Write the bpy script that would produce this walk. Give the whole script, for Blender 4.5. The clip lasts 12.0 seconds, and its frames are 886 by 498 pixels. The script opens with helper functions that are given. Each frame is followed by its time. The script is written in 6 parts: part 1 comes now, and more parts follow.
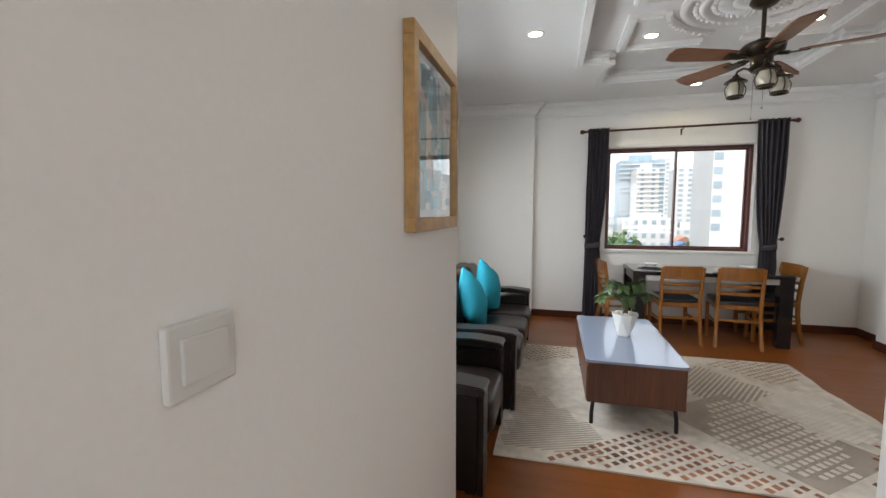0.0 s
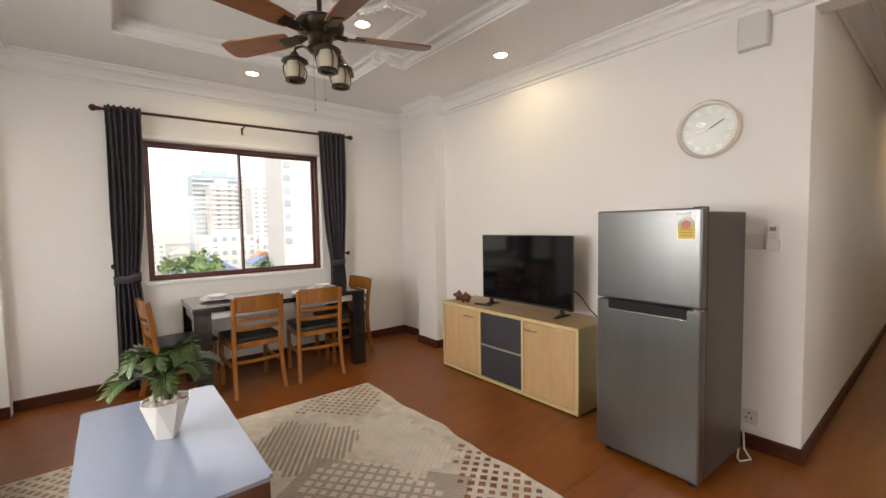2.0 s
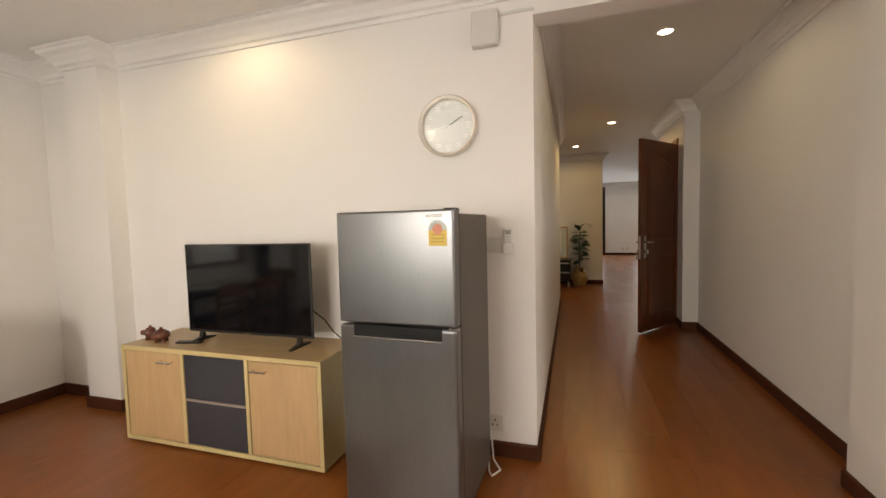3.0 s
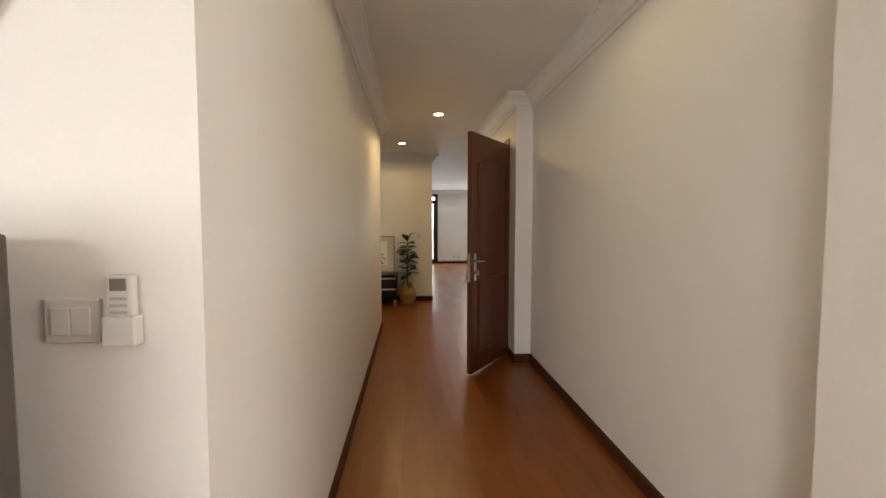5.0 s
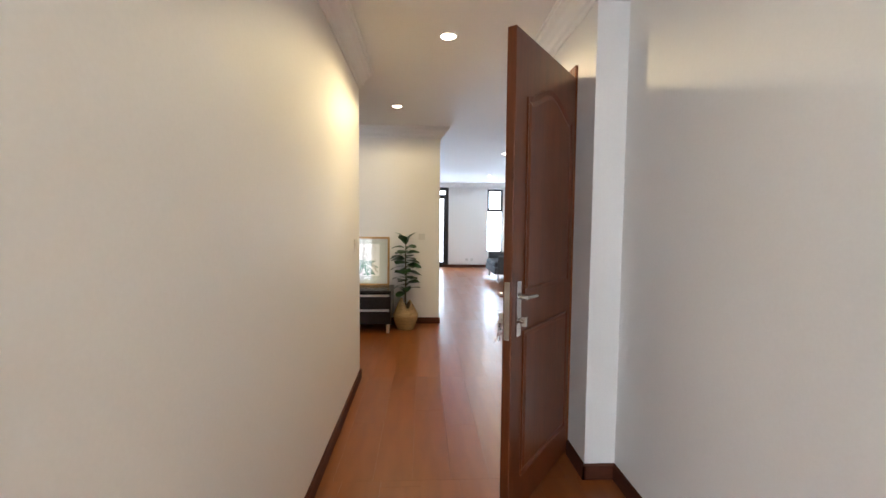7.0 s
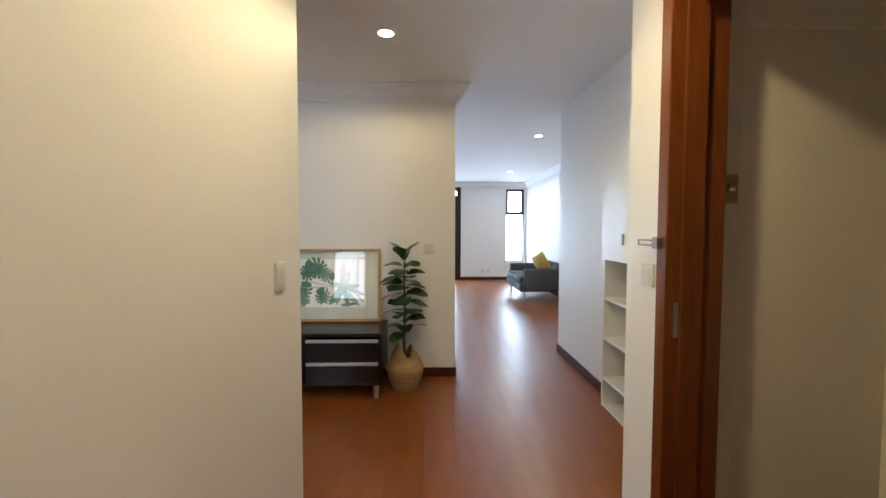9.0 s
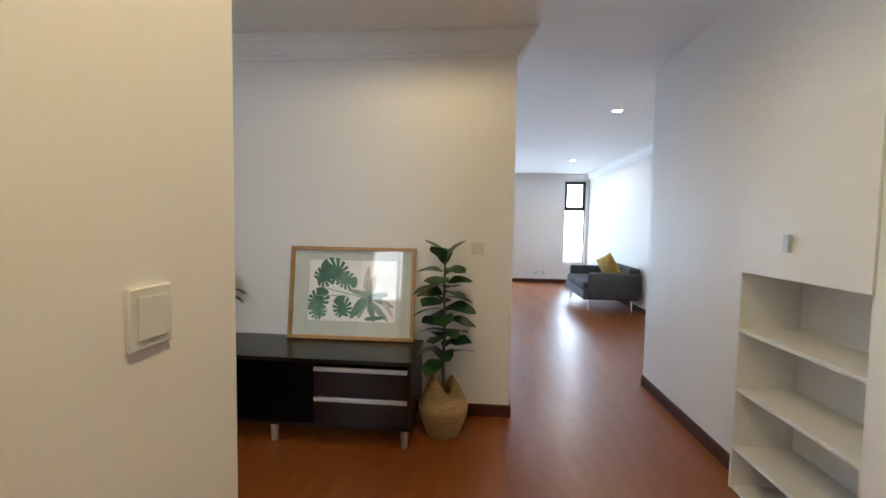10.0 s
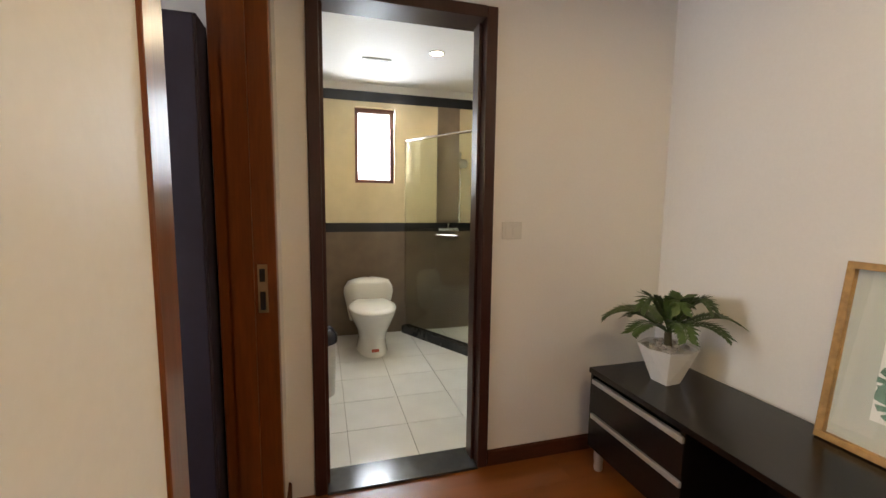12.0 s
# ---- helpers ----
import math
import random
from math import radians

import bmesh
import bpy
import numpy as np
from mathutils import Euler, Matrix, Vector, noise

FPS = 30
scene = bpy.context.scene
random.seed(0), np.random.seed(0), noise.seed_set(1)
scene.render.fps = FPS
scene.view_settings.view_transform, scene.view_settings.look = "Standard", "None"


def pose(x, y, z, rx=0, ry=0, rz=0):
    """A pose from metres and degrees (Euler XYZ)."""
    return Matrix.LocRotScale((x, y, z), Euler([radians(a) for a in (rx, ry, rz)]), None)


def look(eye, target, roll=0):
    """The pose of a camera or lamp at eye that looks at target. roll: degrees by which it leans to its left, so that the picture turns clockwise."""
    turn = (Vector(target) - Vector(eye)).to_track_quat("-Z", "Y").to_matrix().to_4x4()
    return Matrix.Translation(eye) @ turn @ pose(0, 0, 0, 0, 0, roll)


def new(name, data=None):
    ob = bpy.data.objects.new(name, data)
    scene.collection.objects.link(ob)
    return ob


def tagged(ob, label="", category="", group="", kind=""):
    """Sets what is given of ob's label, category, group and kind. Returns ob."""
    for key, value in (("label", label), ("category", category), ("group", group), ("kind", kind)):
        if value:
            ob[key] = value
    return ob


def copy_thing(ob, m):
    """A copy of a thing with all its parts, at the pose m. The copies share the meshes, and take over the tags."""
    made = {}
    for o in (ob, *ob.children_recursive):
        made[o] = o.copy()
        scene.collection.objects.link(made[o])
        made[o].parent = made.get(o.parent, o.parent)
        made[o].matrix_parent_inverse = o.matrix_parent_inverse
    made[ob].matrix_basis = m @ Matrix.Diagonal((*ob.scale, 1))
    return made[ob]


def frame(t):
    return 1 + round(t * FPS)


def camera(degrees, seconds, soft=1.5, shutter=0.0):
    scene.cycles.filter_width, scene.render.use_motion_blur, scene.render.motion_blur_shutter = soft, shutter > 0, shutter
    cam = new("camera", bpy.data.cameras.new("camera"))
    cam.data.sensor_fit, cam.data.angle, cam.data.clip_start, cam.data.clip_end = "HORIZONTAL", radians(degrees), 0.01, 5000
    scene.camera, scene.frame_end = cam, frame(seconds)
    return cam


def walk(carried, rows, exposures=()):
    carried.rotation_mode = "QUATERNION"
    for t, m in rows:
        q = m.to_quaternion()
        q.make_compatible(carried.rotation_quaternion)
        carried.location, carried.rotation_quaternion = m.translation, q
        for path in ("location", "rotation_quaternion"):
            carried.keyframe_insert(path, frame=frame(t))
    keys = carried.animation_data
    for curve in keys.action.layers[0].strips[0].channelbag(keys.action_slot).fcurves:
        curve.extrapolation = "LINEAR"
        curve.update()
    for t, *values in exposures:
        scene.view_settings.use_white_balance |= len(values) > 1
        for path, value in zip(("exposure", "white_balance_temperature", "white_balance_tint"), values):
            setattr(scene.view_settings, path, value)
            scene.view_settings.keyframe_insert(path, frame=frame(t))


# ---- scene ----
cam = camera(93.9, 12.0)
PATH = [
    (0, (0.043, -0.23, 1.225), (-0.468, 1.695, 1.049), -0.0),
    (0.5, (0.062, -0.002, 1.224), (-0.011, 1.991, 1.065), -0.1),
    (1, (0.112, 0.209, 1.217), (0.473, 2.17, 1.064), -0.3),
    (1.5, (0.23, 0.474, 1.215), (1.017, 2.308, 1.084), -0.4),
    (2, (0.379, 0.763, 1.22), (1.631, 2.318, 1.106), -1.0),
    (2.5, (0.601, 0.947, 1.231), (2.238, 2.089, 1.107), -1.5),
    (3, (0.905, 1.037, 1.225), (2.81, 1.633, 1.101), -1.4),
    (3.5, (1.203, 1.052, 1.231), (3.2, 1.08, 1.124), -1.6),
    (5.5, (2.646, 0.772, 1.281), (4.636, 0.611, 1.164), 0.1),
    (6, (3.09, 0.74, 1.282), (5.08, 0.599, 1.131), 0.2),
    (6.5, (3.556, 0.713, 1.279), (5.548, 0.593, 1.152), 0.2),
    (7, (4.012, 0.705, 1.275), (6.006, 0.606, 1.153), 0.5),
    (8.8, (5.544, 0.694, 1.263), (7.54, 0.594, 1.185), -0.1),
    (9, (5.722, 0.694, 1.266), (7.719, 0.637, 1.173), 0.1),
    (9.5, (6.151, 0.705, 1.272), (8.149, 0.664, 1.179), 0.5),
    (10, (6.55, 0.704, 1.254), (8.54, 0.88, 1.142), 0.9),
    (10.5, (6.897, 0.689, 1.264), (8.827, 1.199, 1.142), 0.7),
    (11, (7.194, 0.748, 1.279), (8.956, 1.686, 1.16), 0.2),
    (11.5, (7.397, 0.851, 1.28), (8.676, 2.379, 1.104), 0.4),
    (12, (7.533, 1.019, 1.277), (8.088, 2.928, 1.058), 0.7),
]
walk(cam, [(t, look(eye, target, roll)) for t, eye, target, roll in PATH], [
    (0.0, 0.9, 6300, 8), (1.0, 0.92, 6800, 9), (1.5, 1.0, 6900, 12), (2.5, 1.2, 7700, 14), (3.5, 1.33, 8000, 14), (5.5, 2.1, 6700, 9),
    (6.0, 2.5, 6000, 7), (7.0, 2.65, 5800, 9), (9.0, 2.4, 5700, 8), (10.5, 2.3, 5900, 8), (11.0, 2.5, 6300, 10), (11.5, 2.55, 6800, 13), (12.0, 2.65, 6700, 13)])

# ---- light ----
world = bpy.data.worlds.new("sky")
scene.world = world
world.use_nodes = True
wn = world.node_tree.nodes
sky = wn.new("ShaderNodeTexSky")
sky.sky_type = "NISHITA"
sky.sun_disc = False
sky.sun_elevation, sky.sun_rotation = radians(58), radians(180)
sky.dust_density = 6.0
haze = wn.new("ShaderNodeMixRGB")  # an even white haze over the blue
haze.inputs[0].default_value = 0.6
haze.inputs[2].default_value = (9.5, 9.7, 9.8, 1)
world.node_tree.links.new(sky.outputs[0], haze.inputs[1])
world.node_tree.links.new(haze.outputs[0], wn["Background"].inputs[0])
wn["Background"].inputs[1].default_value = 0.15

sun = new("sun", bpy.data.lights.new("sun", "SUN"))
sun.data.energy, sun.data.angle, sun.data.color = 1.3, radians(10), (1.0, 0.95, 0.88)
sun.matrix_world = look((0, 0, 0), (0.0, math.cos(radians(58)), -math.sin(radians(58))))


def opening_light(x, y, z, rx, rz, w, h, watts, color=(0.93, 0.97, 1.0)):
    """The sky's light through a window."""
    ob = new("window_daylight", bpy.data.lights.new("window_daylight", "AREA"))
    ob.data.shape, ob.data.size, ob.data.size_y = "RECTANGLE", w, h
    ob.data.energy, ob.data.color = watts, color
    ob.matrix_world = pose(x, y, z, rx, 0, rz)
    return ob


def lamp(x, y, z, watts, color, spread=172, blend=0.35):
    """The light of a recessed downlight."""
    ob = new("downlight_beam", bpy.data.lights.new("downlight_beam", "SPOT"))
    ob.data.energy, ob.data.color, ob.data.shadow_soft_size = watts, color, 0.05
    ob.data.spot_size, ob.data.spot_blend = radians(spread), blend
    ob.location = (x, y, z)
    return ob


LIVING_C, HALL_C = 2.43, 2.46
WARM, AMBER = (1.0, 0.84, 0.54), (1.0, 0.74, 0.36)
DOWNLIGHTS = [  # x, y, z, watts
    (2.62, 2.85, LIVING_C, 2.6), (-0.1, 2.75, LIVING_C, 2.6), (0.71, 3.22, 2.52, 1.8), (1.71, 3.20, 2.52, 1.8), (1.31, 4.25, LIVING_C, 2.0),
    (1.75, -0.9, LIVING_C, 6),
    (4.05, 0.44, HALL_C, 2.0), (6.70, 0.55, HALL_C, 11), (8.30, 0.97, HALL_C, 4.8),
    (11.0, -0.67, HALL_C, 5.5), (14.2, -0.92, HALL_C, 5.5),
    (8.35, 4.05, 2.36, 3.6),
]
for lx, ly, lz, lw in DOWNLIGHTS:
    if lx == 6.70:
        lamp(lx, ly, lz - 0.03, lw, AMBER, 160, 0.5)
    else:
        lamp(lx, ly, lz - 0.03, lw, AMBER if lx == 8.30 else WARM)
opening_light(-1.27, 2.65, 1.36, 50, -90, 2.1, 1.3, 35)
opening_light(16.4, -1.42, 1.36, 84, 90, 0.45, 1.8, 5, (0.68, 0.84, 1.0))
opening_light(16.4, 1.2, 1.2, 84, 90, 1.8, 2.1, 22, (0.68, 0.84, 1.0))
# added fill through an unseen rear window, brightens the entry passage
opening_light(1.2, -2.60, 1.45, 75, 0, 2.2, 1.2, 12)
opening_light(5.22, 2.0, 1.5, 80, -90, 0.9, 1.1, 4.5)
opening_light(8.0, 5.18, 1.75, -66, 0, 0.5, 0.85, 6, (0.80, 0.91, 1.0))

# ---- materials ----


def mat(name, color, rough=0.6, metal=0.0, grain=30.0, amount=0.06, stain=1.5, bump=0.02, coat=0.0, stretch=(1, 1, 1), spread=0.0, detail=4):
    """A procedural surface: fine grain and broad stains over a base colour, with fine relief."""
    m = bpy.data.materials.new(name)
    m.use_nodes = True
    nt = m.node_tree
    n, l = nt.nodes, nt.links
    b = n["Principled BSDF"]
    b.inputs["Roughness"].default_value = rough
    b.inputs["Metallic"].default_value = metal
    b.inputs["Coat Weight"].default_value = coat
    tc, mp = n.new("ShaderNodeTexCoord"), n.new("ShaderNodeMapping")
    mp.inputs["Scale"].default_value = stretch
    l.new(tc.outputs["Object"], mp.inputs[0])
    fine, broad = n.new("ShaderNodeTexNoise"), n.new("ShaderNodeTexNoise")
    fine.inputs["Scale"].default_value, fine.inputs["Detail"].default_value = grain, detail
    broad.inputs["Scale"].default_value, broad.inputs["Detail"].default_value = stain, 3
    l.new(mp.outputs[0], fine.inputs[0])
    l.new(mp.outputs[0], broad.inputs[0])
    add = n.new("ShaderNodeMath")
    add.operation = "ADD"
    l.new(fine.outputs[0], add.inputs[0])
    l.new(broad.outputs[0], add.inputs[1])
    last = add.outputs[0]
    if spread:
        info = n.new("ShaderNodeObjectInfo")
        mul = n.new("ShaderNodeMath")
        mul.operation = "MULTIPLY_ADD"
        mul.inputs[1].default_value, mul.inputs[2].default_value = spread, -spread / 2
        l.new(info.outputs["Random"], mul.inputs[0])
        more = n.new("ShaderNodeMath")
        l.new(last, more.inputs[0])
        l.new(mul.outputs[0], more.inputs[1])
        last = more.outputs[0]
    ramp = n.new("ShaderNodeMapRange")
    ramp.inputs["From Min"].default_value, ramp.inputs["From Max"].default_value = 0.6, 1.4
    ramp.inputs["To Min"].default_value, ramp.inputs["To Max"].default_value = 1 - amount * 2, 1 + amount * 2
    l.new(last, ramp.inputs[0])
    mix = n.new("ShaderNodeVectorMath")
    mix.operation = "SCALE"
    mix.inputs[0].default_value = color[:3]
    l.new(ramp.outputs[0], mix.inputs["Scale"])
    l.new(mix.outputs[0], b.inputs["Base Color"])
    if bump:
        bp = n.new("ShaderNodeBump")
        bp.inputs["Strength"].default_value, bp.inputs["Distance"].default_value = min(1, bump * 10), 0.002
        l.new(fine.outputs[0], bp.inputs["Height"])
        l.new(bp.outputs[0], b.inputs["Normal"])
    return m


def glow(name, color, strength):
    m = bpy.data.materials.new(name)
    m.use_nodes = True
    b = m.node_tree.nodes["Principled BSDF"]
    b.inputs["Base Color"].default_value = (0.8, 0.8, 0.8, 1)
    b.inputs["Emission Color"].default_value = (*color, 1)
    b.inputs["Emission Strength"].default_value = strength
    return m


def clear(name, color=(1, 1, 1), rough=0.0):
    m = bpy.data.materials.new(name)
    m.use_nodes = True
    b = m.node_tree.nodes["Principled BSDF"]
    b.inputs["Base Color"].default_value = (*color, 1)
    b.inputs["Transmission Weight"].default_value = 1
    b.inputs["Roughness"].default_value, b.inputs["IOR"].default_value = rough, 1.45
    return m


PAINT = mat("wall_paint", (0.80, 0.785, 0.76), 0.55, grain=90, amount=0.012, stain=0.8, bump=0.012)
CEIL = mat("ceiling_paint", (0.80, 0.79, 0.775), 0.7, grain=60, amount=0.012, stain=0.7, bump=0.01)
PLASTER = mat("moulded_plaster", (0.80, 0.79, 0.775), 0.6, grain=40, amount=0.012, bump=0.02)
SKIRT = mat("stained_skirting", (0.075, 0.022, 0.010), 0.7, grain=20, amount=0.15, stretch=(1, 1, 8))
SKIRT.node_tree.nodes["Principled BSDF"].inputs["IOR"].default_value = 1.3
PLANK = mat("laminate_plank", (0.225, 0.064, 0.010), 0.30, grain=3, amount=0.07, stain=1.6, bump=0, stretch=(1.0, 6, 1), spread=0.28, detail=1)
PLANK.node_tree.nodes["Principled BSDF"].inputs["IOR"].default_value = 1.52  # gloss of the laminate
wear = PLANK.node_tree.nodes.new("ShaderNodeMapRange")  # each plank is worn a little differently
wear.inputs["To Min"].default_value, wear.inputs["To Max"].default_value = 0.28, 0.36
PLANK.node_tree.links.new(PLANK.node_tree.nodes["Object Info"].outputs["Random"], wear.inputs[0])
PLANK.node_tree.links.new(wear.outputs[0], PLANK.node_tree.nodes["Principled BSDF"].inputs["Roughness"])
JOINT = mat("dark_joint", (0.06, 0.02, 0.01), 0.6)
DOORWOOD = mat("red_brown_door_wood", (0.165, 0.045, 0.008), 0.28, grain=10, amount=0.16, stain=2, bump=0.01, stretch=(10, 10, 0.8))
DARKFRAME = mat("dark_stained_frame", (0.045, 0.012, 0.010), 0.35, grain=12, amount=0.15, stretch=(10, 10, 0.8))
WINFRAME = mat("red_brown_window_frame", (0.09, 0.022, 0.016), 0.4, grain=15, amount=0.1)
BLACKFRAME = mat("black_aluminium", (0.015, 0.013, 0.012), 0.4)
GLASS = clear("window_glass")
WHITEPLASTIC = mat("white_plastic", (0.66, 0.65, 0.62), 0.35, amount=0.01, bump=0)
CHROME = mat("brushed_chrome", (0.60, 0.58, 0.55), 0.22, 1.0, grain=60, amount=0.05, bump=0.003)
LAMPGLOW = glow("downlight_glow", (1.0, 0.87, 0.66), 9)

# ---- building helpers ----


def box(bm, x0, x1, y0, y1, z0, z1):
    vs = [bm.verts.new(p) for p in ((x0, y0, z0), (x1, y0, z0), (x1, y1, z0), (x0, y1, z0), (x0, y0, z1), (x1, y0, z1), (x1, y1, z1), (x0, y1, z1))]
    for f in ((3, 2, 1, 0), (4, 5, 6, 7), (0, 1, 5, 4), (1, 2, 6, 5), (2, 3, 7, 6), (3, 0, 4, 7)):
        bm.faces.new([vs[i] for i in f])
    return vs


def bevelled(x0, x1, y0, y1, z0, z1, w=0.004, seg=2):
    bm = bmesh.new()
    box(bm, x0, x1, y0, y1, z0, z1)
    if w:
        bmesh.ops.bevel(bm, geom=bm.edges[:], offset=w, segments=seg, affect="EDGES", profile=0.5)
    return bm


def rod(bm, a, b, r, seg=12, r2=None):
    """A round bar from a to b."""
    a, b = Vector(a), Vector(b)
    m = Matrix.Translation((a + b) / 2) @ (b - a).to_track_quat("Z", "Y").to_matrix().to_4x4()
    return bmesh.ops.create_cone(bm, cap_ends=True, segments=seg, radius1=r, radius2=r if r2 is None else r2, depth=(b - a).length, matrix=m)["verts"]


def lathe(bm, profile, seg=24, centre=(0, 0, 0)):
    """A turned shape from (radius, height) pairs."""
    cx, cy, cz = centre
    rings = []
    for r, z in profile:
        if r < 1e-5:
            rings.append([bm.verts.new((cx, cy, cz + z))])
        else:
            rings.append([bm.verts.new((cx + r * math.cos(2 * math.pi * i / seg), cy + r * math.sin(2 * math.pi * i / seg), cz + z)) for i in range(seg)])
    for p, q in zip(rings, rings[1:]):
        for i in range(seg):
            j = (i + 1) % seg
            if len(p) == 1 and len(q) == 1:
                continue
            if len(p) == 1:
                bm.faces.new((p[0], q[j], q[i]))
            elif len(q) == 1:
                bm.faces.new((p[i], p[j], q[0]))
            else:
                bm.faces.new((p[i], p[j], q[j], q[i]))


def extrude(bm, outline, d0, d1, axis="y"):
    """A prism: an outline of 2D points pushed along an axis."""
    def at(u, v, d):
        return {"x": (d, u, v), "y": (u, d, v), "z": (u, v, d)}[axis]
    p = [bm.verts.new(at(u, v, d0)) for u, v in outline]
    q = [bm.verts.new(at(u, v, d1)) for u, v in outline]
    n = len(p)
    bm.faces.new(p)
    bm.faces.new(q[::-1])
    for i in range(n):
        bm.faces.new((p[i], q[i], q[(i + 1) % n], p[(i + 1) % n]))
    bmesh.ops.recalc_face_normals(bm, faces=bm.faces[:])


def mesh(name, bm, material, smooth=0.0):
    me = bpy.data.meshes.new(name)
    bm.normal_update()
    bm.to_mesh(me)
    bm.free()
    me.materials.append(material)
    if smooth:
        me.set_sharp_from_angle(angle=radians(smooth))
    else:
        for p in me.polygons:
            p.use_smooth = False
    return me


def part(name, bm, material, parent, label="", smooth=0.0):
    ob = new(name, mesh(name, bm, material, smooth))
    ob.parent = parent
    if smooth:
        for p in ob.data.polygons:
            p.use_smooth = True
    return tagged(ob, label)


def solid(name, bm, material, label, category, kind="", group="", smooth=0.0):
    ob = new(name, mesh(name, bm, material, smooth))
    if smooth:
        for p in ob.data.polygons:
            p.use_smooth = True
    return tagged(ob, label, category, group, kind)


def thing(name, label, category, m=None, group="", kind=""):
    ob = new(name)
    ob.empty_display_size = 0.05
    if m is not None:
        ob.matrix_world = m
    return tagged(ob, label, category, group, kind)


def structure(name, boxes, material, label, category="wall"):
    bm = bmesh.new()
    for b in boxes:
        box(bm, *b)
    return solid(name, bm, material, label, category, "structure")


def wall_with_holes(name, axis, at0, at1, u0, u1, z0, z1, holes, label):
    """A wall along an axis, with rectangular openings (u0, u1, z0, z1) right through it."""
    boxes = []
    def add(a, b, c, d):
        if b - a > 1e-4 and d - c > 1e-4:
            boxes.append((a, b, at0, at1, c, d) if axis == "x" else (at0, at1, a, b, c, d))
    u = u0
    for h0, h1, hz0, hz1 in sorted(holes):
        add(u, h0, z0, z1)
        add(h0, h1, z0, hz0)
        add(h0, h1, hz1, z1)
        u = h1
    add(u, u1, z0, z1)
    return structure(name, boxes, PAINT, label)


# ---- plan ----
YW = 4.75          # window wall
XT = 3.0           # television wall
XL = -1.05         # side window wall
YC0, YC1 = -0.268, 1.213   # corridor walls
XE = 7.371         # end of the corridor's wall, the lobby's side wall
YB = 2.79          # bathroom wall
XN = 9.25          # lobby's back wall
YH = -0.63         # hall wall beyond the shelves
XH = 9.96          # end of the hall wall
XF = 16.15         # far wall
TOP = 2.62

floor = structure("floor", [(-1.3, 16.6, -2.7, 5.3, -0.12, -0.012)], JOINT, "dark underlay beneath the laminate floor", "floor")
# living room
wall_with_holes("wall_window", "x", YW, YW + 0.24, -1.3, 3.3, 0, TOP, [(0.61, 2.04, 0.81, 1.93)], "off-white painted wall round a wide window")
structure("wall_corner_pier", [(XL, -0.185, YW - 0.11, YW, 0, TOP)], PAINT, "off-white shallow pier beside the window wall")
wall_with_holes("wall_side_window", "y", XL - 0.25, XL, 1.0, YW, 0, TOP, [(1.65, 3.72, 0.76, 1.99)], "off-white painted wall behind the sofa")
structure("wall_television", [(XT, XT + 0.2, YC1 + 0.0, YW, 0, TOP)], PAINT, "off-white painted wall behind the television")
structure("wall_pilaster", [(2.87, XT, 3.97, 4.28, 0, TOP)], PAINT, "white painted pilaster on the television wall")
structure("wall_entry_side", [(-0.45, -0.30, -2.5, 1.255, 0, TOP)], PAINT, "off-white painted wall by the entry passage")
structure("wall_sofa_return", [(XL, -0.45, 1.105, 1.255, 0, TOP)], PAINT, "off-white painted return wall beside the armchair")
structure("wall_passage", [(0.61, 0.76, 0.15, 0.64, 0, TOP)], PAINT, "off-white wall end of the entry passage")
# the opening is added out of view, to let light in from behind
wall_with_holes("wall_rear", "x", -2.65, -2.5, -0.45, 3.3, 0, TOP, [(0.1, 2.3, 0.85, 2.05)], "plain off-white rear wall with an added, unseen window")
structure("wall_kitchen_side", [(2.93, 3.1, -2.5, -0.39, 0, TOP)], PAINT, "off-white wall with a light switch")
structure("wall_pier", [(2.89, 3.14, -0.39, -0.13, 0, TOP)], PAINT, "off-white pier at the corridor's mouth")
structure("beam", [(XT, 3.14, -0.13, YC1, 2.215, TOP)], PAINT, "white lintel over the corridor's mouth", "beam")
# corridor
structure("wall_corridor_north", [(XT + 0.2, XE, YC1, YC1 + 0.15, 0, TOP)], PAINT, "long cream painted corridor wall")
structure("wall_corridor_south", [(3.14, 5.985, YC0 - 0.15, YC0, 0, TOP)], PAINT, "long off-white corridor wall")
structure("wall_beside_shelves", [(7.40, 7.94, -0.82, -0.524, 0, TOP)], PAINT, "white painted wall beside the shelves")
wall_with_holes("wall_entrance", "x", YC0 - 0.02, -0.113, 5.985, 7.40, 0, TOP, [(6.225, 7.150, 0, 2.115)], "white wall round the entrance door")
structure("wall_landing", [(7.235, 7.40, -1.75, YC0 - 0.02, 0, TOP), (5.6, 7.235, -1.75, -1.65, 0, TOP), (5.6, 5.75, -1.65, YC0 - 0.15, 0, TOP)], PAINT, "beige painted walls of the landing")
# hall with shelves
structure("wall_shelf_back", [(7.40, 8.64, -0.95, -0.82, 0, TOP)], PAINT, "plain wall behind the shelves")
structure("wall_hall", [(8.64, XH, -0.95, YH, 0, TOP)], PAINT, "white painted wall of the hall")
structure("wall_far_south", [(XH, 16.4, -1.85, -1.72, 0, TOP), (XH - 0.14, XH, -1.85, -0.95, 0, TOP)], PAINT, "white painted wall behind the grey sofa")
wall_with_holes("wall_far", "y", XF, XF + 0.2, -1.85, 3.2, 0, TOP, [(-1.65, -1.19, 0.45, 2.29), (0.03, 2.1, 0.02, 2.29)], "white far wall with a narrow window and sliding doors")
structure("wall_far_north", [(XN + 0.15, 16.4, 3.0, 3.2, 0, TOP)], PAINT, "plain white wall of the far room")
